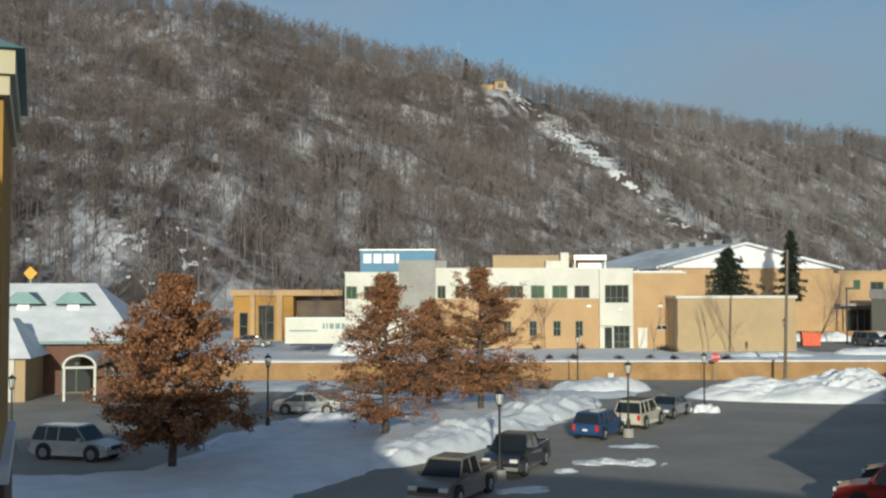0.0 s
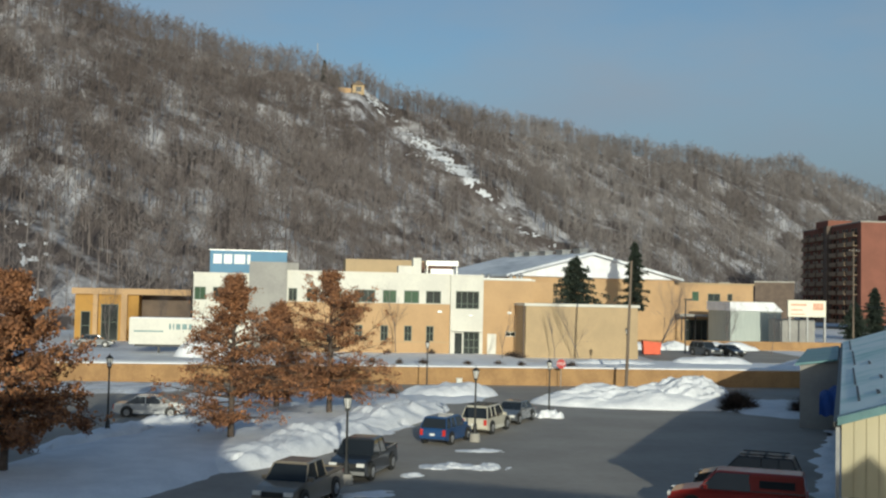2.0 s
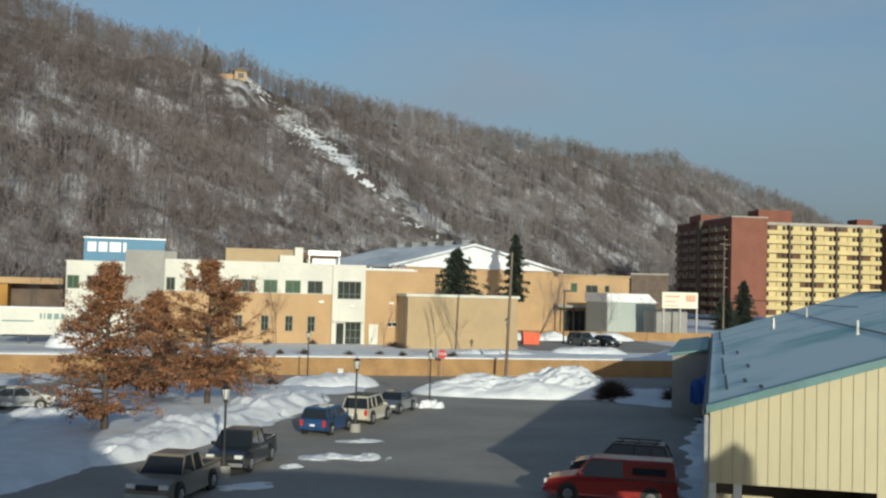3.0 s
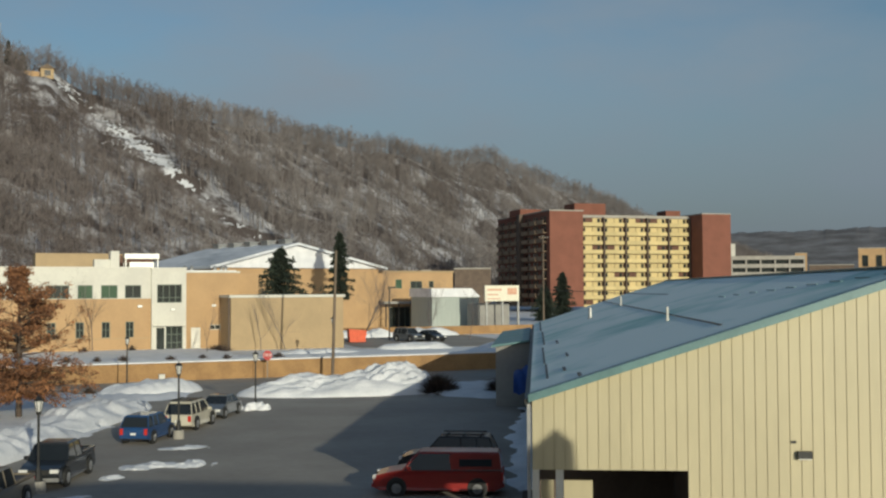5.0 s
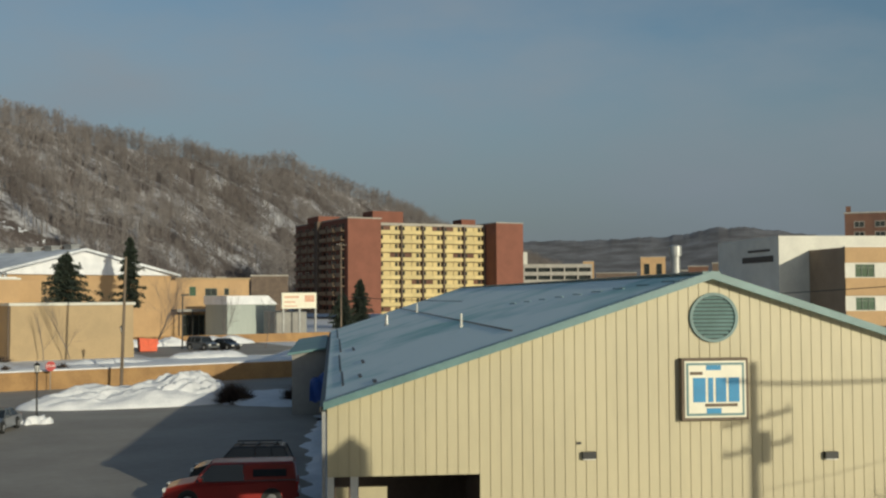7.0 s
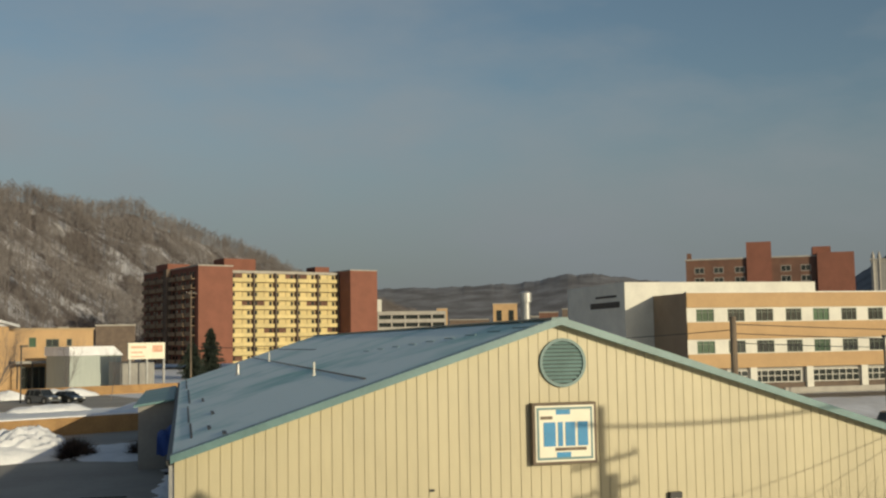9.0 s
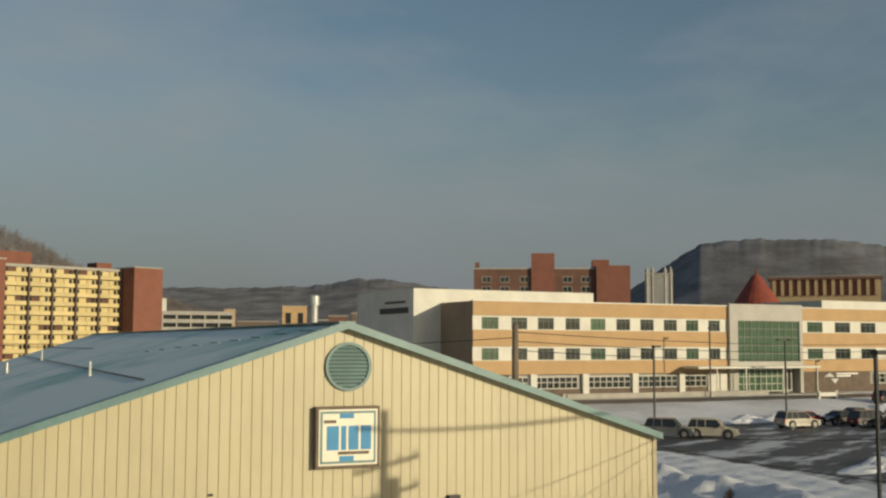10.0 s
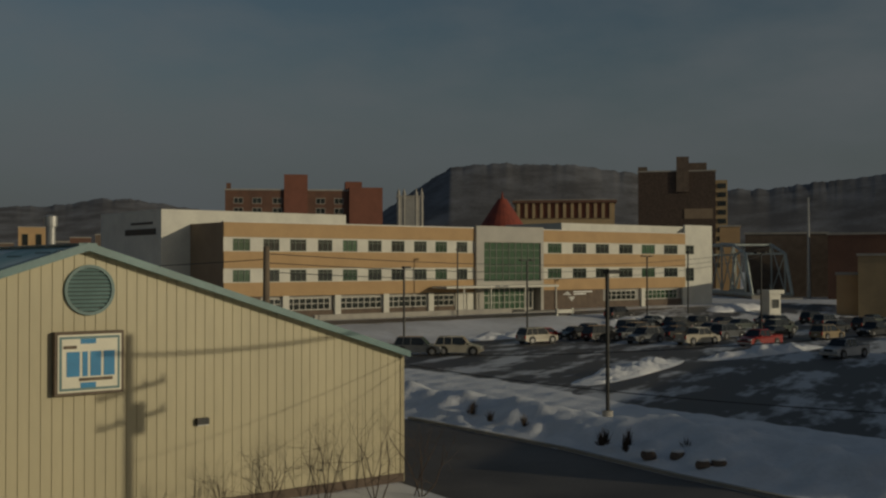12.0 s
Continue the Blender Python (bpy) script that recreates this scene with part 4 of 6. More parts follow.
# side balconies browned: this face is turned from the sun
sb = mesh_of("balcony", boxes((-1.3, 0, 0, 5.2, 0, 0.2), (-1.3, -1.15, 0, 5.2, 0.2, 1.2)), M["endbrown"])
sw = mesh_of("window", boxes((-0.06, 0, 0.6, 2.2, 0.3, 2.3), (-0.06, 0, 3.0, 4.6, 0.9, 2.3)), M["glass"])
for fl in range(10):
    for y0 in (2.2, 8.8, 15.4, 25.6, 32.2, 39.0):
        o = part("balcony", sb, None, ap)
        o.location = (0, y0, fl * FL)
        o = part("window", sw, None, ap)
        o.location = (-0.02, y0, fl * FL)
part("service_shaft", boxes((-1.5, 0, 21.6, 24.4, 0, TOP + 0.3)), M["brown"], ap)

# ---- parking garage and town blocks ----
pg = thing("parking_garage", "pale concrete multi-storey parking garage", "garage", pose(300, 372, 0, 0, 0, -34))
for k in range(6):
    part("deck", boxes((-8, 22, 0, 30, 3 + 3.4 * k, 4.6 + 3.4 * k)), M["concrete"], pg)
bm = bmesh.new()
for k in range(6):
    box(bm, -8 + 5.9 * k, -7.4 + 5.9 * k, 0.3, 30, 0, 21)
part("column", bm, M["concrete"], pg)
part("core", boxes((-7.5, 21.5, 1.5, 29.5, 0, 20.5)), M["glass"], pg)
part("stair_tower", boxes((-9, -6, 3, 9, 0, 27)), M["white"], pg)


def tower(name, az0, az1, el, dist, material, label, depth=12, base=0.0, category="building"):
    """A plain block that fills the bearings az0 to az1 at a distance, up to a height angle."""
    mid = radians((az0 + az1) / 2)
    w = 2 * dist * math.tan(radians(az1 - az0) / 2)
    h = EYE + dist * math.tan(radians(el))
    t = thing(name, label, category, pose(dist * math.sin(mid), dist * math.cos(mid), 0, 0, 0, -math.degrees(mid)))
    part("wall", boxes((-w / 2, w / 2, 0, depth, base, h)), M[material], t)
    part("coping", boxes((-w / 2 - 0.2, w / 2 + 0.2, -0.2, depth, h, h + 0.4)), M["concrete"], t)
    return t, w, h


t, w, h = tower("town_block", 41.04, 41.6, 1.66, 700, "tan", "small tan block in the distant town")
t, w, h = tower("church_tower", 44.0, 45.26, 1.85, 520, "tan", "square tan church tower with tall louvred openings")
for k in (-1, 1):
    window(t, k * w / 4 - 1.2, k * w / 4 + 1.2, h - 8, h - 3, -0.3, 1, 1)
for a0, a1, e, d, m_ in ((45.6, 46.5, 1.15, 560, "greywall"), (46.4, 47.4, 1.35, 540, "darkbrick"), (47.6, 48.8, 1.5, 500, "brown"), (39.9, 41.0, 1.25, 640, "greywall"), (41.7, 43.8, 1.05, 650, "brown"), (23.7, 25.6, 1.0, 330, "brown")):
    tower("town_block", a0, a1, e, d, m_, "low weathered block in the distant town")

# red-brick tower block beyond the office block
rb, w, h = tower("red_tower_block", 54.0, 60.4, 3.86, 330, "darkbrick", "seven-storey red-brick block with a dark window front", 16)
half = w / 2
part("end_wall", boxes((half, half + 10.0, -1.5, 16, 0, h + 1)), M["redbrick"], rb)
part("lift_house", boxes((half - 19.5, half - 12.5, -0.8, 10, h - 10, h + 4.8)), M["redbrick"], rb)
part("lift_house", boxes((half - 1, half + 4, 2, 8, h, h + 3.0)), M["redbrick"], rb)
part("chimney", boxes((-half + 0.3, -half + 1.6, 1, 2.5, h, h + 2.2)), M["darkbrick"], rb)
for fl in range(4):
    for wx in (-half + 2.5, -half + 8, -half + 14, half - 10, half - 4.5):
        window(rb, wx, wx + 2.8, h - 4.0 - 3.0 * fl, h - 2.2 - 3.0 * fl, -0.08, 2, 1, "glass", "concrete", 0.15)
mn, w, h = tower("church_tower", 62.9, 64.3, 3.55, 300, "concrete", "pale stone church tower with four corner pinnacles", 7)
# thin grey sheet laid on the face as the belfry's shade
part("belfry_shade", boxes((-1.6, 1.6, -0.1, 0, h - 9, h - 0.6)), M["greywall"], mn)
for px in (-w / 2 + 0.5, -w / 2 + 2.0, w / 2 - 2.0, w / 2 - 0.5):
    bm = bmesh.new()
    rod(bm, (px, 0.3, h - 8), (px, 0.3, h + 1.2), 0.55, seg=6), rod(bm, (px, 0.3, h + 1.2), (px, 0.3, h + 2.4), 0.5, 0.05, seg=6)
    part("pinnacle", bm, M["concrete"], mn)
cr = thing("red_conical_roof", "rust-red conical tower roof behind the office block", "roof", pose(230 * math.sin(radians(68.46)), 230 * math.cos(radians(68.46)), 0))
bm = bmesh.new()
rod(bm, (0, 0, 16.2), (0, 0, 22.4), 5.0, 0.9, seg=24), rod(bm, (0, 0, 22.4), (0, 0, 24.0), 0.35, 0.05)
part("cone", bm, M["redroof"], cr)
part("drum", (lambda b: (rod(b, (0, 0, 0), (0, 0, 16.2), 4.6, seg=24), b)[1])(bmesh.new()), M["annex"], cr)
ct, w, h = tower("courthouse", 69.1, 74.3, 3.3, 260, "annex", "tan stone hall with a red-brick colonnade storey", 18)
part("colonnade", boxes((-w / 2 + 0.5, w / 2 - 0.5, -0.1, 16, h - 4, h - 0.2)), M["redbrick"], ct)
for k in range(13):
    part("pilaster", boxes((-w / 2 + 0.6 + k * w / 13, -w / 2 + 1.3 + k * w / 13, -0.5, 0, h - 4, h - 0.4)), M["annex"], ct)
part("cornice", boxes((-w / 2 - 0.5, w / 2 + 0.5, -0.9, 17, h - 0.4, h + 0.2)), M["darkbrick"], ct)
dk, w, h = tower("dark_tower_block", 75.5, 79.4, 4.75, 330, "bush", "tall dark brown brick office tower", 20)
for c in ((-w / 2, -w / 2 + 2.6, 0, 6, h, h + 1.6), (-w / 2 + 11.2, -w / 2 + 14.8, -0.6, 8, h - 6, h + 4.4), (-w / 2 + 14.8, w / 2 - 2.5, 0.5, 9, h, h + 2.6)):
    part("lift_house", boxes(c), M["brown"], dk)
part("side_wall", boxes((w / 2, w / 2 + 3.4, 1, 18, 0, h - 2.6)), M["annex"], dk)
part("panel", boxes((w / 2 - 9, w / 2 - 0.8, -0.15, 0, h - 14, h - 11)), M["endbrown"], dk)
for fl in range(10):
    part("window", boxes((w / 2 + 0.6, w / 2 + 3.0, 0.8, 1, h - 5 - 2.6 * fl, h - 3.6 - 2.6 * fl)), M["glass"], dk)
tower("town_block", 79.6, 80.6, 1.9, 300, "tan", "small tan block behind the bridge")
tower("mill_building", 80.85, 84.8, 1.5, 250, "brown", "long dark brick mill building")
tower("mill_building", 84.8, 92, 1.45, 235, "darkbrick", "brown brick mill building")
t, w, h = tower("garage_building", 86.2, 92, 0.4, 190, "annex", "low tan garage building")
t, w, h = tower("garage_building", 85.2, 86.2, -0.55, 192, "tan", "low tan garage lean-to")
sp = thing("steel_spire", "slender pale steel flagpole beyond the bridge", "flagpole", pose(240 * math.sin(radians(83.9)), 240 * math.cos(radians(83.9)), 0))
bm = bmesh.new()
rod(bm, (0, 0, 0), (0, 0, 22.5), 0.5, 0.12)
part("pole", bm, M["steel"], sp)

# ---- the long office block ----
ob_ = thing("office_block", "long three-storey office block in tan and white bands", "office building", BIG)
winsL = [(1.3, 3.8), (5.7, 8.1), (9.7, 12.2), (14.0, 16.3), (18.0, 20.4), (22.2, 24.5), (26.2, 28.5), (30.2, 32.5), (34.1, 36.3), (38.1, 40.2)]
winsR = [(56.9, 60.0), (62.5, 65.7), (67.9, 71.1), (73.6, 77.0), (79.3, 82.8), (85.2, 88.9)]


def banded(x0, x1, wins):
    """Tan and white bands of one wing, with the window openings cut out of the white ones."""
    for a, b, m_, y in ((10.75, 12.6, "tan", -0.12), (6.75, 8.9, "tan", -0.12), (3.1, 4.9, "tan", -0.12)):
        part("band", boxes((x0, x1, y, 0.3, a, b)), M[m_], ob_)
    for a, b in ((8.9, 10.75), (4.9, 6.75)):
        bm = bmesh.new()
        wall_with_holes(bm, x0, x1, a, b, [(p, q, a + 0.08, b - 0.2) for p, q in wins])
        part("band", bm, M["white"], ob_)
        for k, (p, q) in enumerate(wins):
            window(ob_, p, q, a + 0.08, b - 0.2, 0.05, 3, 2, "green" if (k * 5 + int(a)) % 4 == 0 else "glass", low=1.15)
    part("coping", boxes((x0 - 0.1, x1 + 0.1, -0.2, 0.4, 12.6, 12.75)), M["cream_frame"], ob_)


banded(0, 41.5, winsL)
banded(55.4, 90.9, winsR)
# end wall in a darker tan that holds the shade on this face
part("end_wall", boxes((-0.02, 0.0, 0.0, 9.3, 0, 12.6)), M["endbrown"], ob_)
part("body", boxes((0.0, 41.5, 0.3, 22, 0, 12.5), (55.4, 90.9, 0.3, 22, 0, 12.5)), M["greywall"], ob_)
for a, b in ((5.4, 8.4), (9.3, 16.0), (17.6, 24.6), (25.6, 32.6), (33.7, 37.8)):
    window(ob_, a, b, 1.15, 2.75, 0.15, max(3, int((b - a) / 0.9)), 2, "glass", "cream_frame", 0.09, low=0.85)
for a, b in ((70.6, 77.9), (80.0, 88.9)):
    window(ob_, a, b, 1.2, 2.75, 0.15, int((b - a) / 1.1), 2, "glass" if a < 75 else "green", "cream_frame", 0.09, low=0.85)
bm = boxes((0, 41.5, 0.1, 0.3, 0, 1.1), (55.4, 90.9, 0.1, 0.3, 0, 1.1), (55.4, 69.6, -0.05, 0.3, 0, 3.1), (0, 5.4, 0.12, 0.3, 1.1, 3.1))
part("base_wall", bm, M["brown"], ob_)
for px in (8.5, 16.6, 24.7, 32.7, 79.0, 90.0):
    part("pier", boxes((px, px + 0.95, -0.25, 0.25, 0, 3.1)), M["white"], ob_)
part("pier", boxes((37.9, 41.5, -0.1, 0.25, 0, 3.1)), M["white"], ob_)
# glazed entrance tower
bm = bmesh.new()
wall_with_holes(bm, 41.5, 55.4, 0, 13.0, [(43.0, 54.8, 4.6, 10.6), (43.0, 54.8, 0, 3.6)], -0.6, 1.0)
part("entrance_tower", bm, M["palegrey"], ob_)
part("entrance_core", boxes((41.5, 55.4, 1, 20, 0, 12.8)), M["greywall"], ob_)
window(ob_, 43.0, 54.8, 4.6, 10.6, -0.4, 9, 5, "green", "greywall", 0.08)
window(ob_, 43.0, 51.5, 0.3, 3.6, -0.4, 8, 3, "green", "cream_frame", 0.1)
window(ob_, 51.5, 53.2, 0.3, 3.6, -0.4, 2, 1, "glass", "cream_frame", 0.12, name="door")
part("canopy", boxes((33.0, 55.4, -4.0, -0.6, 3.75, 4.05)), M["white"], ob_)
for px in (36.4, 41.6, 48.5, 55.0):
    part("canopy_post", boxes((px, px + 0.14, -3.75, -3.61, 0, 3.75)), M["cream_frame"], ob_)
# white upper block and end
part("white_block", boxes((-4.1, 24.7, 9.3, 30, 0, 14.5)), M["white"], ob_)
part("white_block_side", boxes((-4.12, -4.1, 9.3, 22.3, 0, 14.5)), M["white"], ob_)
part("louvre_band", boxes((-4.2, -4.12, 11, 21, 11.2, 12.0), (-4.2, -4.12, 12, 19, 12.6, 12.9)), M["black"], ob_)
part("white_end", boxes((90.9, 98.6, -0.05, 0.3, 0, 14.2), (98.3, 98.6, 0.3, 20, 0, 14.2), (66, 98.3, 6, 20, 12, 14.2)), M["white"], ob_)
window(ob_, 91.1, 93.3, 8.98, 10.55, -0.1, 2, 2)
window(ob_, 91.1, 93.3, 4.2, 6.55, -0.1, 2, 3)
bm = bmesh.new()
v = [bm.verts.new(c) for c in ((60.0, -0.08, 2.3), (61.2, -0.08, 2.9), (62.2, -0.08, 2.2))]
bm.faces.new(v)
v = [bm.verts.new(c) for c in ((61.4, -0.08, 2.0), (63.0, -0.08, 2.0), (62.2, -0.08, 1.2))]
bm.faces.new(v)
bmesh.ops.solidify(bm, geom=bm.faces, thickness=0.03)
for zz in (2.65, 2.3):
    box(bm, 62.6, 67.0 if zz > 2.5 else 65.5, -0.08, -0.05, zz, zz + 0.2)
part("sign_mark", bm, M["letter"], ob_)

# ---- snow, lots and roads ----
snow_field("snow_island", [(-24, 41), (-6.8, 44.8), (-4.6, 49.8), (-2.5, 54.4), (2, 59.3), (6, 67.5), (11, 79.5), (11.3, 88), (7.4, 93.5), (-4, 94), (-9, 93), (-7.5, 80), (-7.1, 74), (-10.3, 65.5), (-12.7, 60.5), (-15, 50.8), (-21, 50)], 0.4, "deep snow over the planted island", 2)
heap("snow_bank", 0.6, 61.5, 19, 4.2, 1.25, 62, "long ploughed snow bank along the lane", 5, rough=0.22, group="snow banks")
heap("snow_bank", 6.4, 74.5, 21, 4.4, 1.35, 64, "long ploughed snow bank along the lane", 9, rough=0.22, group="snow banks")
heap("snow_bank", -9.6, 66.5, 16, 2.8, 0.9, 62, "long ploughed snow bank along the lane", 14, rough=0.22, group="snow banks")
heap("snow_bank", -5.5, 71, 8, 6, 1.1, 30, "broad lumpy snow bank under the trees", 18, rough=0.22, group="snow banks")
snow_field("snow_corner", [(7, 88.7), (9, 96), (11.4, 99.3), (15.7, 103), (17.5, 97), (17, 93), (15.4, 87.9), (10.2, 85.4)], 0.3, "snow-covered corner bed", 4)
heap("snow_mound", 13.2, 93.5, 9.5, 6, 1.3, 35, "white ploughed snow pile on the corner bed", 22)
heap("snow_mound", 27.5, 86.6, 17, 7.5, 1.6, -14, "large white ploughed snow pile at the lot's edge", 25, rough=0.26)
heap("snow_mound", 31.6, 86.2, 8.5, 6.5, 2.5, -14, "tall white ploughed snow pile at the lot's edge", 28, rough=0.26)
snow_field("snow_bed", [(33, 82), (36.5, 76.5), (40, 72.5), (44, 78), (46, 90), (36, 90)], 0.35, "snow over the shrub bed", 31)
heap("snow_patch", 8.4, 54.6, 5.4, 2.1, 0.2, -8, "thin melting snow patch on the asphalt", 33, rough=0.8, power=1.4, group="snow patches")
heap("snow_patch", 10.3, 60.2, 3.0, 1.3, 0.1, 0, "thin melting snow patch on the asphalt", 36, rough=0.5, group="snow patches")
heap("snow_patch", 2.9, 47.2, 3.2, 1.8, 0.12, 10, "thin melting snow patch on the asphalt", 39, rough=0.5, group="snow patches")
heap("snow_patch", 5.6, 52.0, 1.3, 1.0, 0.12, 40, "thin melting snow patch on the asphalt", 41, rough=0.5, group="snow patches")
heap("snow_mound", 18.2, 77.2, 2.1, 1.7, 0.6, 0, "small snow mound at the foot of a lamp", 43, group="snow patches")
snow_field("snow_strip", [(20.0, 40.5), (22.0, 41.2), (26.0, 48), (31.3, 58), (37.0, 69), (36.0, 70.6), (32.5, 64), (29.4, 59.2), (25, 50.5)], 0.16, "narrow snow strip beside the warehouse", 45, edge=0.6, step_m=0.4, bumps=0.3)
bm = bmesh.new()
slab(bm, [(16.2, 32.2), (49.0, 93.5), (47.4, 94.2), (36.6, 69.2), (21.2, 40.0)], -0.2, 0.02)
solid("soil_strip", bm, M["brown"], "bare dark soil strip along the warehouse wall", "soil", "structure")
snow_field("snow_lawn", [(-48, 87), (-30, 91.5), (-12, 93), (-9.5, 96), (-9, 103.5), (-68, 103.5), (-68, 93)], 0.25, "trodden snow between lane and street wall", 47, "slush")
snow_field("terrace_snow", [(-4, 106), (24, 106), (25.5, 120), (24, 126.5), (-2, 126.5)], 0.2, "snow over the terrace lawn", 49)
snow_field("terrace_snow", [(26, 106), (60, 106), (60, 114), (40, 118), (30, 119.5)], 0.15, "snow over the terrace lawn", 52)
bm = bmesh.new()
slab(bm, [(40.5, 119), (62, 115), (66, 150), (44, 152)], 1.6, 1.78)
solid("upper_parking_lot", bm, M["asphalt"], "small grey asphalt lot behind the street wall", "parking lot", "structure")
for hx, hy, lx, ly, hh, tt in ((45, 114, 9, 4, 1.0, -10), (56, 112, 9, 4, 0.9, 5), (50, 146, 14, 4, 1.2, 0), (60, 147, 10, 4, 1.3, 0), (-9.5, 117, 6, 5, 2.2, 0), (33, 111, 10, 3, 0.6, 0)):
    heap("snow_mound", hx, hy, lx, ly, hh, tt, "white ploughed snow pile on the terrace", int(hx * 3 + hy))
part("low_wall", boxes((40, 78, 148, 148.4, 1.6, 3.0)), M["retain"], thing("terrace_wall", "low brown brick wall behind the upper lot", "wall", kind="structure"))

bm = bmesh.new()
slab(bm, [(20, -10), (38.6, 19.6), (52, 46), (62, 44), (54.2, 27), (48.2, 16), (43.9, 9.8), (37, -2), (34, -10)], -0.3, 0.012)
solid("side_street", bm, M["wetroad"], "dark wet asphalt side street", "road", "structure")
bm = bmesh.new()
for a, b in (((54.3, 27), (48.3, 16)), ((48.3, 16), (44.0, 9.8)), ((44.0, 9.8), (37.1, -2))):
    d = Vector((b[0] - a[0], b[1] - a[1], 0))
    box(bm, 0, d.length, 0, 0.2, -0.1, 0.15, Matrix.Translation((*a, 0)) @ Matrix.Rotation(math.atan2(d.y, d.x), 4, "Z"))
solid("kerb", bm, M["concrete"], "low concrete kerb along the side street", "kerb", "structure")
snow_field("roadside_bank", [(54.8, 27), (48.8, 16), (44.5, 9.6), (37.6, -2), (46, -6), (53.5, 6), (57, 12), (60, 19), (67, 31), (62, 38)], 1.15, "high shadowed roadside snow bank with footprints", 55, edge=5, step_m=0.35, bumps=0.26)
snow_field("snow_verge", [(66, 31), (59.5, 18), (56.5, 11), (53, 1), (51, -8), (55, -8), (58.0, 2.7), (61.5, 9), (65.5, 17), (72, 25), (81, 40), (76, 44)], 0.1, "flat white snow along the edge of the lot", 57, edge=1.2, step_m=0.5, bumps=0.3)
bm = bmesh.new()
slab(bm, [(62, 22), (57.5, 12), (53, -2), (50, -12), (222, -14), (186, 14.6), (153, 31), (128, 52), (100, 62), (80, 50), (68, 33)], -0.3, 0.014)
solid("snowy_parking_lot", bm, M["wetlot"], "dark asphalt lot streaked with packed snow", "parking lot", "structure")
heap("snow_bank", 86, 22.6, 24, 3.6, 0.55, -4, "long low ploughed snow ridge in the lot", 58, rough=0.5, power=1.2, group="snow banks")
heap("snow_bank", 109, 15.6, 24, 3.6, 0.7, -19, "long low ploughed snow ridge in the lot", 61, rough=0.5, power=1.2, group="snow banks")
heap("snow_bank", 120, 46.5, 22, 4, 0.6, -22, "long low ploughed snow ridge in the lot", 64, rough=0.5, power=1.2, group="snow banks")
heap("snow_bank", 150, 38, 16, 4, 1.0, -25, "tall snow pile by the office block", 68, group="snow banks")
heap("snow_bank", 180, 30, 18, 4, 1.0, -20, "tall snow pile by the office block", 70, group="snow banks")
corners = [BIG @ Vector((u_, v_, 0)) for u_, v_ in ((56, -28.5), (112, -28.5), (112, -7), (56, -7))]
snow_field("upper_lot", [(c.x, c.y) for c in corners], 0.03, "dark asphalt apron streaked with snow", 75, "wetlot", edge=0.5, step_m=1.0, bumps=0.02)
bm = bmesh.new()
slab(bm, [(-6, -14.5), (62, -14.5), (62, -7.0), (-6, -7.0)], -0.2, 0.03)
solid("office_drive", bm, M["wetroad"], "asphalt drive in front of the office block", "road", "structure", m=BIG)
solid("terrace_kerb", boxes((10, 44, -5.6, -5.2, 0, 0.75), (10, 60, -5.6, -2.0, -0.1, 0.1)), M["concrete"], "low pale concrete kerb wall by the office block", "kerb", "structure", m=BIG)
sg_ = thing("entry_sign", "white rail sign by the drive", "sign", BIG @ pose(44, -15, -0.6))
part("board", boxes((0, 3.4, 0, 0.2, 0.9, 1.4)), M["white"], sg_)
for px in (0.0, 3.1):
    part("post", boxes((px, px + 0.3, 0, 0.25, -0.6, 1.6)), M["white"], sg_)


# ---- plants ----
def tubes(segs, sides=5):
    """Tapered tubes along segments (a, b, r1, r2), as one set of quads."""
    A, Bv = np.array([s[0] for s in segs]), np.array([s[1] for s in segs])
    r1, r2 = np.array([s[2] for s in segs]), np.array([s[3] for s in segs])
    d = Bv - A
    d /= np.linalg.norm(d, axis=1, keepdims=True) + 1e-9
    ref = np.where(np.abs(d[:, 2:3]) < 0.9, [[0, 0, 1.0]], [[1.0, 0, 0]])
    u = np.cross(d, ref)
    u /= np.linalg.norm(u, axis=1, keepdims=True) + 1e-9
    v = np.cross(d, u)
    ang = np.arange(sides) * math.tau / sides
    ring = np.cos(ang)[None, :, None] * u[:, None] + np.sin(ang)[None, :, None] * v[:, None]
    V = np.concatenate([A[:, None] + ring * r1[:, None, None], Bv[:, None] + ring * r2[:, None, None]], 1)
    base = np.arange(len(segs))[:, None] * 2 * sides
    k = np.arange(sides)
    q = np.stack([k, (k + 1) % sides, sides + (k + 1) % sides, sides + k], -1)
    return V.reshape(-1, 3), (base[:, :, None] + q[None]).reshape(-1, 4)


def grow(r, a, d, length, rad, depth, out, tips, spread=0.6, lift=0.15, kids=3):
    """A branch in three bent pieces, with smaller ones leaving it."""
    p = np.array(a, float)
    for k in range(3):
        d = d + r.normal(size=3) * 0.13 + [0, 0, lift * 0.2]
        d = d / np.linalg.norm(d)
        q = p + d * length / 3
        r2 = rad * (0.8 if k < 2 else 0.6)
        out.append((p, q, rad, r2))
        if depth > 0:
            for _ in range(kids if k else kids - 1):
                n = d + r.normal(size=3) * spread
                n[2] += lift
                grow(r, q, n / np.linalg.norm(n), length * r.uniform(0.4, 0.65), r2 * 0.55, depth - 1, out, tips, spread, lift, kids)
        p, rad = q, r2
    tips.append(p)


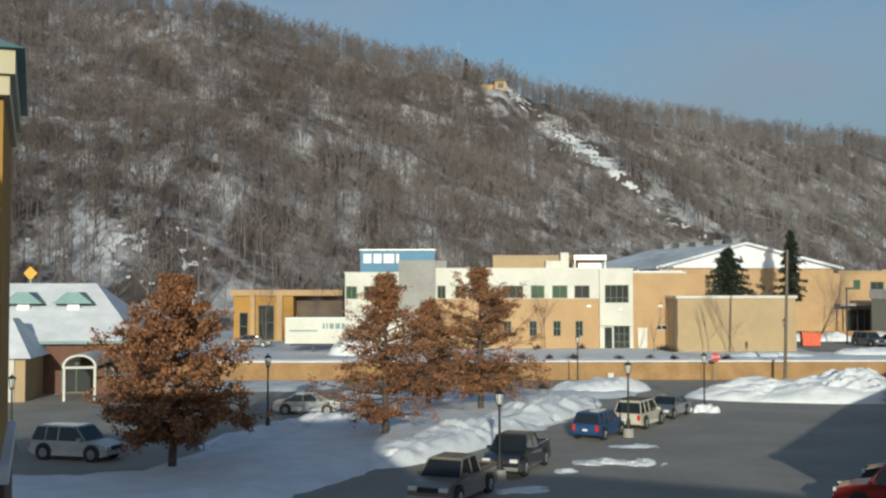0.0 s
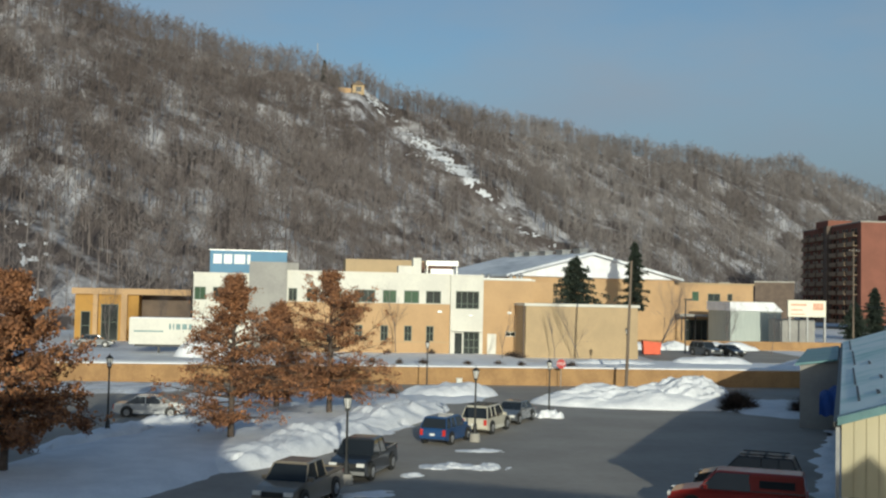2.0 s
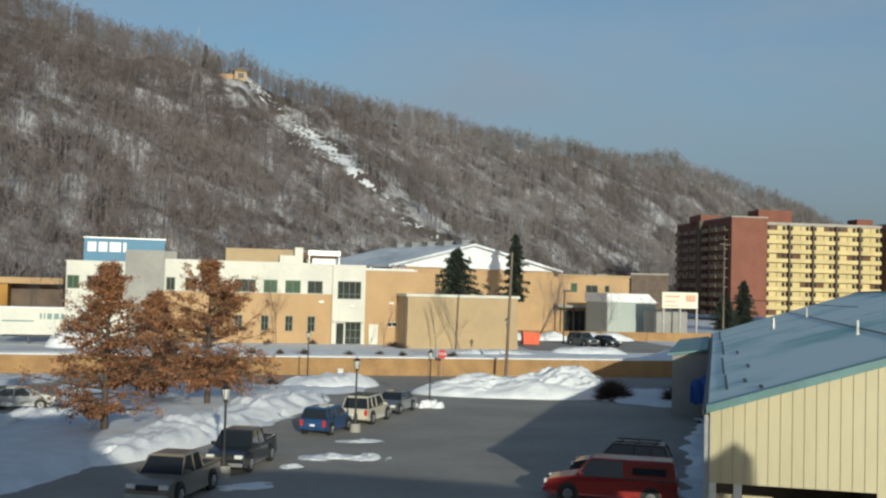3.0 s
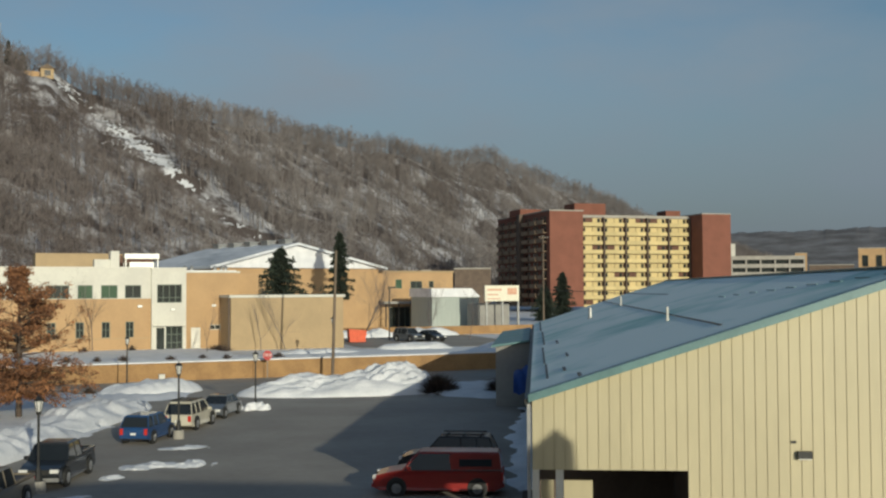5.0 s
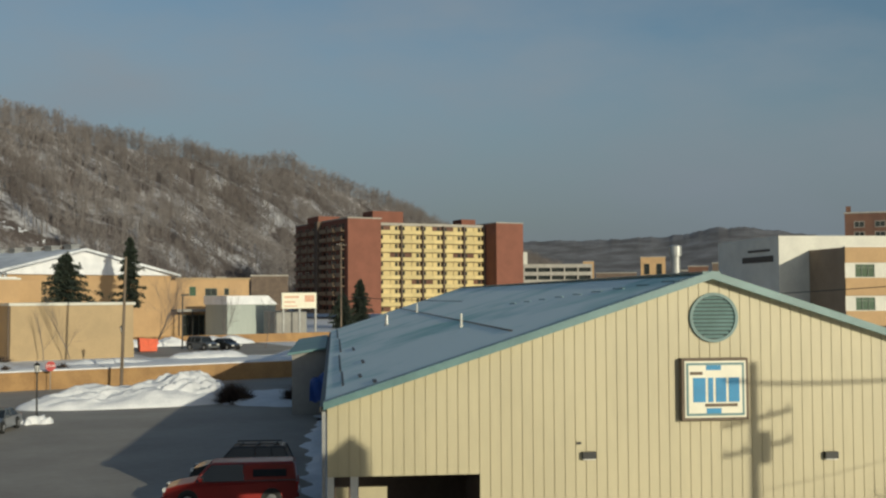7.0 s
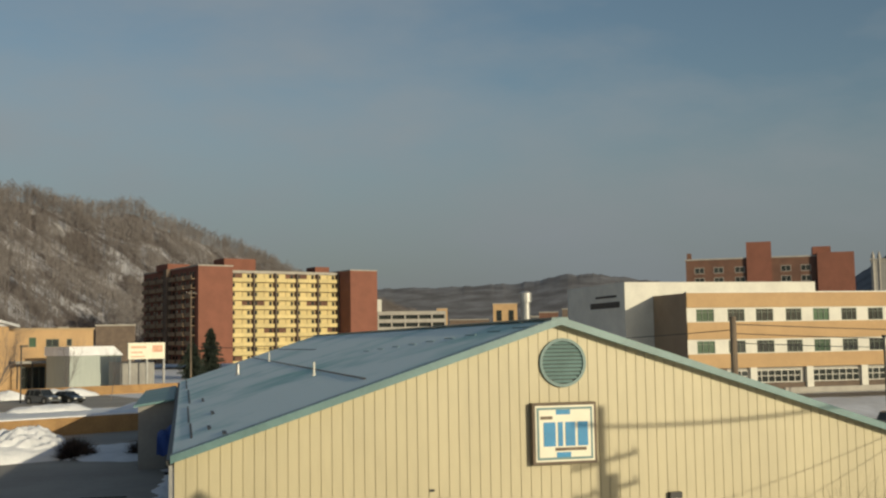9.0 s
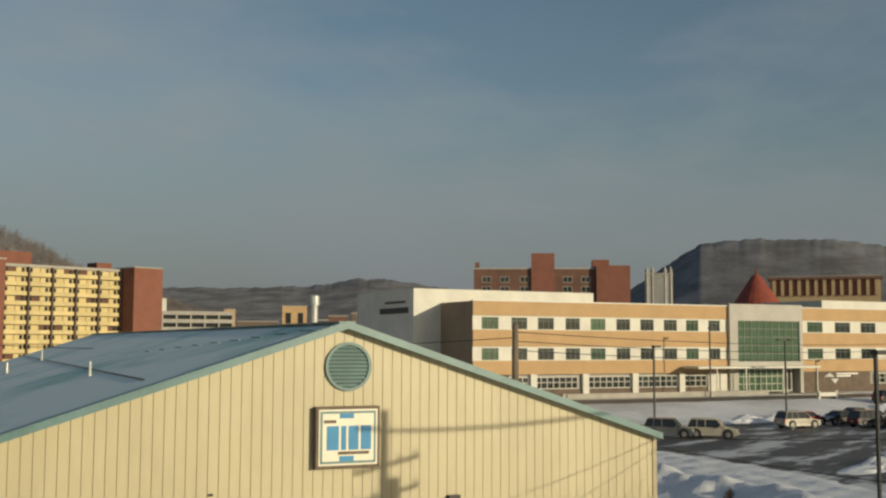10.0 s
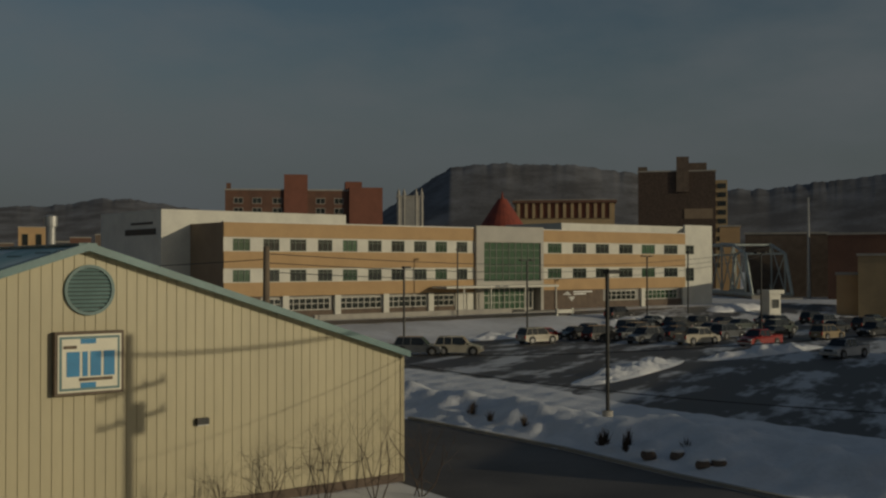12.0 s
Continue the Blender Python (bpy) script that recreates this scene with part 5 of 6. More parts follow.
def bare_garden_tree(name, x, y, h, label, seed, spread=0.5, stems=1, depth=3, rad=None, z=None, category="tree", material="trunk", kids=3):
    r = np.random.RandomState(seed)
    segs, tips = [], []
    for s in range(stems):
        d = np.array([r.normal() * 0.25 * (stems > 1), r.normal() * 0.25 * (stems > 1), 1.0])
        grow(r, (r.normal() * 0.1 * (stems > 1), r.normal() * 0.1 * (stems > 1), -0.1), d / np.linalg.norm(d), h * (0.62 if depth > 1 else 0.9), rad or h * 0.0095, depth, segs, tips, spread, 0.3, kids)
    V, F = tubes(segs, 4)
    t = thing(name, label, category, pose(x, y, float(ground_z(x, y)) if z is None else z))
    return part("crown", raw_mesh("crown", V, F, M[material]), None, t)


def oak(x, y, h, radius, seed, label, low=0.12, leaves=9000, z=0.2, taper=1.4):
    """An oak that keeps its dry leaves: a tapered trunk, level limbs, and single leaves along the twigs."""
    r = np.random.RandomState(seed)
    t = thing("oak_tree", label, "tree", pose(x, y, z), "oaks on the snow island")
    segs, spots = [], []
    lean = np.array([r.normal() * 0.012, r.normal() * 0.012, 1.0])
    n = 9
    for k in range(n):
        a, b = k / n, (k + 1) / n
        segs.append((lean * h * a * 0.97, lean * h * b * 0.97, 0.2 * (1 - a) ** 0.8 + 0.02, 0.2 * (1 - b) ** 0.8 + 0.015))
    for k in range(115):
        f = low + (0.97 - low) * r.uniform() ** 1.15
        prof = radius * (min(1.0, (f - low) / 0.2 + 0.45)) * max(0.06, 1 - (max(0.0, f - 0.3) / 0.7) ** taper) * r.uniform(0.5, 1.22)
        an = k * 2.4 + r.normal() * 0.3
        p = lean * h * f
        d = np.array([math.cos(an), math.sin(an), 0.75 * f - 0.1])
        ln = max(0.5, prof)
        rad = 0.03 + 0.035 * (1 - f)
        m_ = 4
        for j in range(m_):
            d = d + r.normal(size=3) * 0.12
            d[2] += 0.06 * (f - 0.35)
            d /= np.linalg.norm(d)
            q = p + d * ln / m_
            segs.append((p, q, rad * (1 - j / m_ * 0.75), rad * (1 - (j + 1) / m_ * 0.75)))
            if j >= 1 or ln < 1.5 or f < 0.4:
                for _ in range(4):
                    tw = d * 0.7 + r.normal(size=3) * [0.6, 0.6, 0.32]
                    e = q + tw / np.linalg.norm(tw) * ln * r.uniform(0.12, 0.34)
                    segs.append((q, e, 0.012, 0.006))
                    spots.append((q, e))
            p = q
    part("trunk", raw_mesh("trunk", *tubes(segs, 5), M["trunk"]), None, t)
    # leaves hang in bunches along the twigs
    bunches = leaves // 14
    pick = r.randint(len(spots), size=bunches)
    S, E = np.array([p_[0] for p_ in spots])[pick], np.array([p_[1] for p_ in spots])[pick]
    centre = S + (E - S) * r.uniform(0.15, 1.1, (bunches, 1)) + r.normal(size=(bunches, 3)) * [0.16, 0.16, 0.1]
    c = centre[r.randint(bunches, size=leaves)] + r.normal(size=(leaves, 3)) * [0.13, 0.13, 0.09]
    u = r.normal(size=(leaves, 3))
    u /= np.linalg.norm(u, axis=1, keepdims=True)
    v = np.cross(u, r.normal(size=(leaves, 3)))
    v /= np.linalg.norm(v, axis=1, keepdims=True)
    s = r.uniform(0.65, 1.4, (leaves, 1)) * (0.072 if leaves > 35000 else 0.06)
    V = np.stack([c - u * s * 1.25, c + v * s * 0.7 - u * s * 0.2, c + u * s * 1.25, c - v * s * 0.7 + u * s * 0.2], 1).reshape(-1, 3)
    crown = part("crown", raw_mesh("crown", V, np.arange(leaves * 4).reshape(-1, 4), M["leaf"]), None, t)
    tagged(crown, "rust-brown dry leaves", kind="stuff")
    return t


oak(-12.9, 51.2, 8.9, 3.75, 3, "oak with rust-brown dry leaves on the snowy island", 0.17, 40000)
oak(-3.6, 63.4, 9.2, 3.7, 8, "slender oak with thinning rust-brown leaves", 0.12, 25000, taper=1.3)
oak(2.4, 76.8, 10.0, 4.3, 15, "tall oak with bare top and rust-brown leaves", 0.14, 31000, taper=1.5)
oak(-1.3, 79.5, 7.6, 3.0, 21, "smaller oak with rust-brown leaves between two others", 0.15, 16000)

for k, (x, y, h, sd, stems, dep) in enumerate(((11.4, 124.5, 8.2, 3, 1, 3), (28.7, 119, 6.5, 5, 1, 2), (31.5, 119, 7.4, 6, 1, 3), (22.6, 118, 6.5, 9, 1, 2), (46.5, 137, 11.2, 11, 2, 4), (59.5, 131, 7.5, 12, 1, 2), (-24.5, 84, 6.4, 14, 3, 3), (-22, 135, 9.0, 16, 2, 3), (-16.5, 135, 9.5, 17, 1, 3), (-13.0, 140, 9.0, 18, 2, 3), (62, 151, 8.0, 19, 2, 3))):
    bare_garden_tree("bare_tree", x, y, h, ("slim leafless street tree with upright twigs", "spreading leafless tree with fine twigs")[stems > 1], sd, 0.38 if stems == 1 else 0.55, stems, dep, rad=h * 0.007, material="bark")


def spruce(x, y, h, radius, seed, label, first=0.05, z=None):
    r = np.random.RandomState(seed)
    t = thing("spruce", label, "tree", pose(x, y, float(ground_z(x, y)) if z is None else z), "evergreens")
    part("trunk", raw_mesh("trunk", *tubes([(np.zeros(3), np.array([0, 0, h]), 0.2, 0.02)], 6), M["trunk"]), None, t)
    V = []
    count = int(260 * (1 - first))
    for k in range(count):
        f = first + (1 - first) * (k // 9 * 9 + 4 * r.uniform()) / count
        ln = radius * (1 - f) ** 0.7 * r.uniform(0.45, 1.1) * (0.75 + 0.3 * math.sin(k // 9 * 2.7)) + 0.15
        an = k * 2.4 + r.normal() * 0.3
        dx, dy = math.cos(an), math.sin(an)
        n = 70
        s = r.uniform(0.08, 1, (n, 1))
        out, across = np.array([dx, dy, 0.0]), np.array([-dy, dx, 0.0])
        p = out * ln * s + across * r.normal(size=(n, 1)) * 0.3 * (1.1 - s) * ln ** 0.6
        p[:, 2:] += h * f - r.uniform(0.1, 0.4) * ln * s * s + 0.15 * ln * s + r.normal(size=(n, 1)) * 0.14
        q = p + (out * 0.8 + across * r.normal(size=(n, 1)) * 0.5 + [0, 0, -0.35]) * r.uniform(0.2, 0.5, (n, 1))
        w = np.cross(q - p, r.normal(size=(n, 3)))
        w *= r.uniform(0.05, 0.13, (n, 1)) / np.linalg.norm(w, axis=1, keepdims=True)
        V.append(np.stack([p - w, p + w, q], 1).reshape(-1, 3))
    V = np.concatenate(V)
    tagged(part("crown", raw_mesh("crown", V, np.arange(len(V)).reshape(-1, 3), M["needle"]), None, t), "dark green needles", kind="stuff")


spruce(34.9, 134.5, 11.9, 8.0, 4, "dark spruce behind the annex building")
spruce(51.2, 161, 15.6, 3.9, 6, "tall thin-crowned pine behind the annex", 0.35)
spruce(118, 210, 10.5, 4.6, 8, "dark evergreen by the apartment block")
spruce(113, 209, 7.5, 4.2, 18, "dark evergreen by the apartment block")


def shrub(x, y, w, h, seed, label, twigs=420, z=None, material="bush", depth=None):
    r = np.random.RandomState(seed)
    zz = float(ground_z(x, y)) if z is None else z
    t = thing("shrub", label, "shrub", pose(x, y, zz), "shrubs")
    V = []
    for k in range(twigs):
        an, el = r.uniform(0, 6.28), r.uniform(0.1, 1.5)
        d = np.array([math.cos(an) * math.cos(el) * w / 2, math.sin(an) * math.cos(el) * (depth or w) / 2, math.sin(el) * h])
        a = d * r.uniform(0.05, 0.45)
        a[2] = max(0, a[2] - 0.1)
        b = d * r.uniform(0.7, 1.08) + r.normal(size=3) * 0.05
        s = r.normal(size=3)
        s = s / np.linalg.norm(s) * r.uniform(0.012, 0.04) * max(1, w / 2)
        V += [a - s, a + s, b]
    V = np.array(V)
    tagged(part("crown", raw_mesh("crown", V, np.arange(len(V)).reshape(-1, 3), M[material]), None, t), kind="stuff")


shrub(34.6, 82.5, 4.4, 1.7, 2, "dark dense bare shrub in the snow bed", 1500)
shrub(38.8, 79.5, 3.4, 1.6, 3, "dark dense bare shrub in the snow bed", 1300)
for k, (x, y, w, h) in enumerate(((15.5, 124, 1.6, 0.9), (10.5, 123.5, 1.2, 0.8), (8.5, 95.5, 1.4, 0.6), (24.5, 121, 3.6, 0.9), (7.5, 107.2, 1.4, 0.8), (10.2, 107.0, 1.2, 0.7), (12.6, 107.3, 1.8, 0.7), (17.0, 107.0, 1.5, 0.6), (20.1, 107.2, 1.6, 0.6), (22.4, 107.0, 1.3, 0.6), (27.6, 107.1, 1.7, 0.6), (-4.0, 122.5, 1.6, 1.0))):
    shrub(x, y, w, h, 10 + k, "low dark shrub poking through the snow", 350)
r_ = np.random.RandomState(5)
for k in range(9):
    f = r_.uniform()
    shrub(46.5 + 11 * f + r_.normal() * 0.8, 10 + 17 * f + r_.normal() * 0.8, r_.uniform(0.5, 1.0), r_.uniform(0.6, 1.0), 30 + k, "small dry weed clump in the snow bank", 90, 0.35)
# brambles in front of the warehouse gable
for k, (u_, hh) in enumerate(((16.2, 1.9), (18.0, 2.3), (20.2, 2.9), (22.4, 3.3), (24.3, 2.9))):
    p = HITE @ Vector((u_, -2.6, 0))
    bare_garden_tree("bramble", p.x, p.y, hh * 1.25, "tangled bare bramble against the warehouse wall", 50 + k, 0.9, 4, 3, 0.03, 0.0, "shrub", "trunk", 2)
for k, (x, y, s) in enumerate(((46.9, 11.6, 0.6), (47.2, 10.4, 0.6), (45.6, 9.0, 0.55), (45.9, 8.4, 0.6))):
    bm = bmesh.new()
    bmesh.ops.create_icosphere(bm, subdivisions=2, radius=s * 0.6)
    for v in bm.verts:
        v.co *= 1 + 0.18 * noise.noise(v.co * 3 + Vector((k * 7, 0, 0)))
        v.co.z *= 0.75
    t = thing("boulder", "dark roadside boulder with a snow cap", "boulder", pose(x, y, 0.3), "roadside boulders")
    part("stone", bm, M["brown"], t, smooth=True)
    bm = bmesh.new()
    bmesh.ops.create_icosphere(bm, subdivisions=2, radius=s * 0.5)
    for v in bm.verts:
        v.co = Vector((v.co.x, v.co.y, v.co.z * 0.3 + s * 0.38))
    part("snow_cap", bm, M["snow"], t, smooth=True)


# ---- vehicles ----
PAINTS = {n: paint(n + "_car_paint", c) for n, c in dict(silver=(0.42, 0.43, 0.44), black=(0.018, 0.02, 0.022), blue=(0.02, 0.065, 0.18), beige=(0.62, 0.58, 0.46), white=(0.62, 0.64, 0.66), red=(0.3, 0.018, 0.014), grey=(0.12, 0.13, 0.14), tan=(0.34, 0.26, 0.15), dun=(0.2, 0.17, 0.125), champagne=(0.46, 0.42, 0.33), green=(0.05, 0.07, 0.06)).items()}
# length, width, height, belt, bonnet height, cab start, cab end, roof start, roof end (along x from the tail)
KINDS = dict(
    suv=(4.6, 1.85, 1.74, 1.02, 1.0, 0.1, 3.35, 0.4, 2.75),
    sedan=(4.7, 1.8, 1.44, 0.93, 0.88, 0.75, 3.5, 1.5, 2.75),
    hatch=(4.2, 1.75, 1.6, 0.98, 0.95, 0.1, 3.2, 0.4, 2.5),
    van=(4.95, 1.9, 1.76, 1.0, 0.96, 0.12, 4.1, 0.35, 3.2),
    capped=(5.4, 1.9, 1.8, 1.08, 1.05, 0.06, 4.15, 0.16, 3.5),
    pickup=(5.4, 1.92, 1.8, 1.1, 1.08, 2.0, 4.15, 2.15, 3.6),
)
_wheel = {}


def wheel_meshes(rad):
    if rad not in _wheel:
        bt = bmesh.new()
        for r0, r1, y0, y1 in ((rad, rad * 0.96, -0.11, -0.08), (rad, rad, -0.08, 0.11)):
            rod(bt, (0, y0, 0), (0, y1, 0), r1, r0, seg=18)
        br = bmesh.new()
        rod(br, (0, -0.125, 0), (0, -0.1, 0), rad * 0.62, seg=14)
        for k in range(5):
            a = k * math.tau / 5
            rod(br, (0, -0.13, 0), (math.cos(a) * rad * 0.55, -0.13, math.sin(a) * rad * 0.55), 0.035, seg=5)
        _wheel[rad] = mesh_of("tyre", bt, M["rubber"]), mesh_of("rim", br, M["rim"])
    return _wheel[rad]


def car(kind, colour, x, y, heading, label, z=None, group="parked cars", rack=False, category="car"):
    """A parked vehicle whose own +x looks along heading (dx, dy)."""
    L, Wd, H, belt, hood, c0, c1, r0, r1 = KINDS[kind]
    zz = (float(ground_z(x, y)) if z is None else z) + 0.014
    t = thing("parked_" + ("pickup" if kind in ("pickup", "capped") else "minivan" if kind == "van" else "car"), label, category, pose(x, y, zz, 0, 0, math.degrees(math.atan2(heading[1], heading[0]))) @ pose(-L / 2, 0, 0), group)
    P = PAINTS[colour]
    hw = Wd / 2
    nose = [(0.05, 0.35), (0.0, 0.55), (0.02, belt - 0.12), (0.12, belt)] if kind != "sedan" else [(0.05, 0.35), (0.0, 0.55), (0.03, 0.85), (0.15, belt)]
    line = nose + [(c1 - 0.05, belt), (c1 + 0.15, hood), (L - 0.55, hood - 0.1), (L - 0.12, hood - 0.22), (L, 0.62), (L - 0.03, 0.35), (L - 0.3, 0.24), (0.35, 0.24)]
    bm = bmesh.new()
    prism(bm, line, -hw, hw)
    for v in bm.verts:
        if v.co.z > 0.8:
            v.co.y *= 0.95
        if v.co.x > L - 0.2 or v.co.x < 0.04:
            v.co.y *= 0.93
    bmesh.ops.bevel(bm, geom=[e for e in bm.edges if abs(e.verts[0].co.y - e.verts[1].co.y) < 0.2], offset=0.05, segments=2, affect="EDGES")
    body = part("body", bm, P, t)
    if kind == "capped":
        bm = bmesh.new()
        for v in box(bm, 0.03, 2.2, -hw * 0.95, hw * 0.95, belt - 0.02, H - 0.06):
            if v.co.z > belt + 0.2:
                v.co.y *= 0.9
                v.co.x = max(v.co.x, 0.14)
        bmesh.ops.bevel(bm, geom=bm.edges[:], offset=0.05, segments=2, affect="EDGES")
        cap = part("bed_cap", bm, P, t, "red hard cap over the load bed")
        for sgn in (-1, 1):
            part("cap_window", boxes((0.45, 1.8, sgn * hw * 0.93 - 0.03, sgn * hw * 0.93 + 0.03, belt + 0.16, H - 0.26)), M["carglass"], cap)
    if kind == "pickup":
        part("bed", boxes((0.12, c0 - 0.1, -hw * 0.82, hw * 0.82, belt - 0.02, belt + 0.012)), M["black"], body, "dark open load bed")
        part("bed_rail", boxes((0.05, c0, hw * 0.83, hw * 0.95, belt, belt + 0.08), (0.05, c0, -hw * 0.95, -hw * 0.83, belt, belt + 0.08), (0.03, 0.12, -hw * 0.95, hw * 0.95, belt, belt + 0.08)), P, body)
    bm = bmesh.new()
    w0, w1 = hw * 0.93, hw * 0.76
    top = H - 0.07
    lo = [bm.verts.new(c) for c in ((c0, -w0, belt - 0.01), (c1, -w0, belt - 0.01), (c1, w0, belt - 0.01), (c0, w0, belt - 0.01))]
    hi = [bm.verts.new(c) for c in ((r0, -w1, top), (r1, -w1, top), (r1, w1, top), (r0, w1, top))]
    for k in range(4):
        bm.faces.new((lo[k], lo[(k + 1) % 4], hi[(k + 1) % 4], hi[k]))
    bm.faces.new(hi), bm.faces.new(lo[::-1])
    part("window_glass", bm, M["carglass"], t)
    bm = bmesh.new()
    vs = box(bm, r0 - 0.05, r1 + 0.05, -w1 - 0.02, w1 + 0.02, top - 0.03, H)
    for v in vs:
        if v.co.z > H - 0.01:
            v.co.y *= 0.88
            v.co.x = (r0 + r1) / 2 + (v.co.x - (r0 + r1) / 2) * 0.94
    bmesh.ops.bevel(bm, geom=bm.edges[:], offset=0.025, segments=2, affect="EDGES")
    part("roof", bm, P, t)
    for sgn in (-1, 1):
        for f0, f1 in ((c0, r0), (c1, r1), (None, None), (0, 0)):
            if f0 is None:
                f0 = f1 = c0 + (c1 - c0) * (0.5 if kind != "pickup" else 0.42)
            elif f0 == f1 == 0:
                if kind in ("sedan", "pickup"):
                    continue
                f0, f1 = c0 + 0.85, c0 + 0.9
            bm = bmesh.new()
            rod(bm, (f0, sgn * w0, belt - 0.02), (f1, sgn * (w1 + 0.005), top), 0.032, seg=6)
            part("pillar", bm, P, t)
    rad = 0.38 if kind in ("pickup", "suv") else 0.33
    tm, rm = wheel_meshes(rad)
    for wx in (L * 0.175 + 0.1, L * 0.815):
        for sgn in (-1, 1):
            bm = bmesh.new()
            rod(bm, (wx, sgn * (hw - 0.08), rad + 0.03), (wx, sgn * (hw + 0.006), rad + 0.03), rad + 0.09, seg=18)
            part("wheel_arch", bm, M["black"], t)
            o = part("wheel", tm, None, t)
            o.location = (wx, sgn * (hw - 0.09), rad)
            o.rotation_euler = (0, 0, 0 if sgn < 0 else math.pi)
            part("rim", rm, None, o)
    for sgn in (-1, 1):
        part("headlight", boxes((L - 0.13, L + 0.0, min(sgn * hw * 0.5, sgn * hw * 0.88), max(sgn * hw * 0.5, sgn * hw * 0.88), hood - 0.36, hood - 0.2)), M["lens_clear"], t)
        part("tail_light", boxes((-0.02, 0.07, min(sgn * hw * 0.7, sgn * hw * 0.9), max(sgn * hw * 0.7, sgn * hw * 0.9), belt - 0.42, belt - 0.08)), M["lens_red"], t)
        part("mirror", boxes((c1 - 0.35, c1 - 0.2, min(sgn * hw * 0.92, sgn * (hw + 0.16)), max(sgn * hw * 0.92, sgn * (hw + 0.16)), belt, belt + 0.16)), P, t)
    part("grille", boxes((L - 0.05, L + 0.012, -hw * 0.46, hw * 0.46, hood - 0.42, hood - 0.22)), M["black"], t)
    part("bumper", boxes((L - 0.12, L + 0.05, -hw * 0.9, hw * 0.9, 0.36, 0.52)), M["steel"] if kind == "pickup" else P, t)
    part("bumper", boxes((-0.06, 0.1, -hw * 0.9, hw * 0.9, 0.38, 0.55)), M["steel"] if kind == "pickup" else P, t)
    part("plate", boxes((-0.075, -0.06, -0.15, 0.15, 0.56, 0.68)), M["letter"], t)
    if rack:
        bm = boxes((r0 + 0.2, r1 - 0.1, -w1 + 0.05, -w1 + 0.1, H + 0.04, H + 0.1), (r0 + 0.2, r1 - 0.1, w1 - 0.1, w1 - 0.05, H + 0.04, H + 0.1))
        for k in range(3):
            bx = r0 + 0.4 + k * (r1 - r0 - 0.8) / 2
            box(bm, bx, bx + 0.06, -w1 + 0.05, w1 - 0.05, H + 0.02, H + 0.08)
        part("roof_rack", bm, M["black"], t)
    return t


lane = (0.5, 0.866)
back = (-0.4, -0.92)
car("pickup", "dun", 0.2, 45.5, back, "tan older pickup truck parked nose to the camera", category="pickup")
car("pickup", "black", 3.3, 52.7, (-0.36, -0.93), "black pickup truck with frosted bonnet", category="pickup")
car("hatch", "blue", 8.9, 64.3, lane, "blue hatchback parked along the lane")
car("suv", "beige", 12.2, 69.3, lane, "cream white sport utility car", rack=True)
car("sedan", "grey", 15.1, 74.6, (-0.5, -0.866), "dark grey car with lit headlights")
car("capped", "red", 17.8, 42.6, (-0.89, 0.46), "dark red pickup truck with a hard bed cap", category="pickup")
car("suv", "black", 20.3, 47.2, (-0.87, 0.5), "black sport utility car with a roof rack", rack=True)
car("suv", "silver", -19.0, 56.3, (0.95, -0.3), "pale silver sport utility car under the oak")
car("sedan", "silver", -9.7, 76.6, (0.99, -0.05), "silver sedan parked on the far lane")
car("suv", "grey", 51.3, 132, (0.3, -1), "dark grey car in the upper lot")
car("sedan", "black", 53.9, 131, (0.3, -1), "black car in the upper lot")
car("sedan", "grey", -23.5, 133, (1, 0), "dark sedan parked by the clinic")
lot = [("suv", "grey", 93.3, 45.4), ("suv", "champagne", 95.2, 42.0), ("suv", "champagne", 112.2, 40.2), ("sedan", "red", 117, 41.0), ("sedan", "black", 120.5, 38.6), ("suv", "black", 118.5, 34.8), ("sedan", "grey", 122, 32.6),
       ("suv", "grey", 117.5, 29.6), ("pickup", "champagne", 117.8, 24.0), ("suv", "black", 150, 41.5), ("sedan", "grey", 148, 36.4), ("suv", "black", 143, 31.5), ("sedan", "grey", 136, 25.8), ("pickup", "red", 117.5, 17.4), ("suv", "green", 141, 18.4),
       ("suv", "tan", 131, 12.0), ("pickup", "silver", 106.6, 8.2), ("sedan", "black", 131, 17.6), ("suv", "grey", 128, 22.6), ("sedan", "black", 136, 30.5), ("suv", "black", 133, 35.0), ("sedan", "grey", 128, 39.0), ("suv", "black", 139, 7.5), ("sedan", "green", 146, 24.0), ("sedan", "black", 126, 28.0),
       ("suv", "black", 126, 33.0), ("sedan", "silver", 124.5, 36.2), ("sedan", "grey", 141, 35.0), ("suv", "black", 146, 30.0), ("sedan", "black", 151, 27.0), ("suv", "green", 152, 20.0), ("sedan", "black", 146, 12.5), ("suv", "black", 152, 9.0), ("suv", "grey", 158, 14.5),
       ("sedan", "black", 158, 6.0), ("sedan", "grey", 160, 22.5), ("suv", "black", 165, 17.0), ("pickup", "black", 147, 3.0), ("sedan", "green", 166, 9.0), ("suv", "black", 134, 2.0), ("sedan", "grey", 156, -1.0)]
words = dict(suv="sport utility car", van="minivan", sedan="sedan", pickup="pickup truck")
for k, (kd, colr, x, y) in enumerate(lot):
    car(kd, colr, x, y, ((0.9, -0.44), (-0.88, 0.46), (0.86, -0.5))[k % 3] if k > 1 else (0.3, -0.95), f"{colr} {words[kd]} parked in the snowy lot", group="cars in the snowy lot")

# box trailer behind the street wall
tr = thing("box_trailer", "long white box trailer on a landing leg", "trailer", pose(-17.8, 121.5, 1.75))
part("box", boxes((0, 13.0, 0, 2.5, 0.95, 3.75)), M["white"], tr)
part("roof_snow", boxes((0.05, 12.95, 0.05, 2.45, 3.75, 3.85)), M["snow"], tr)
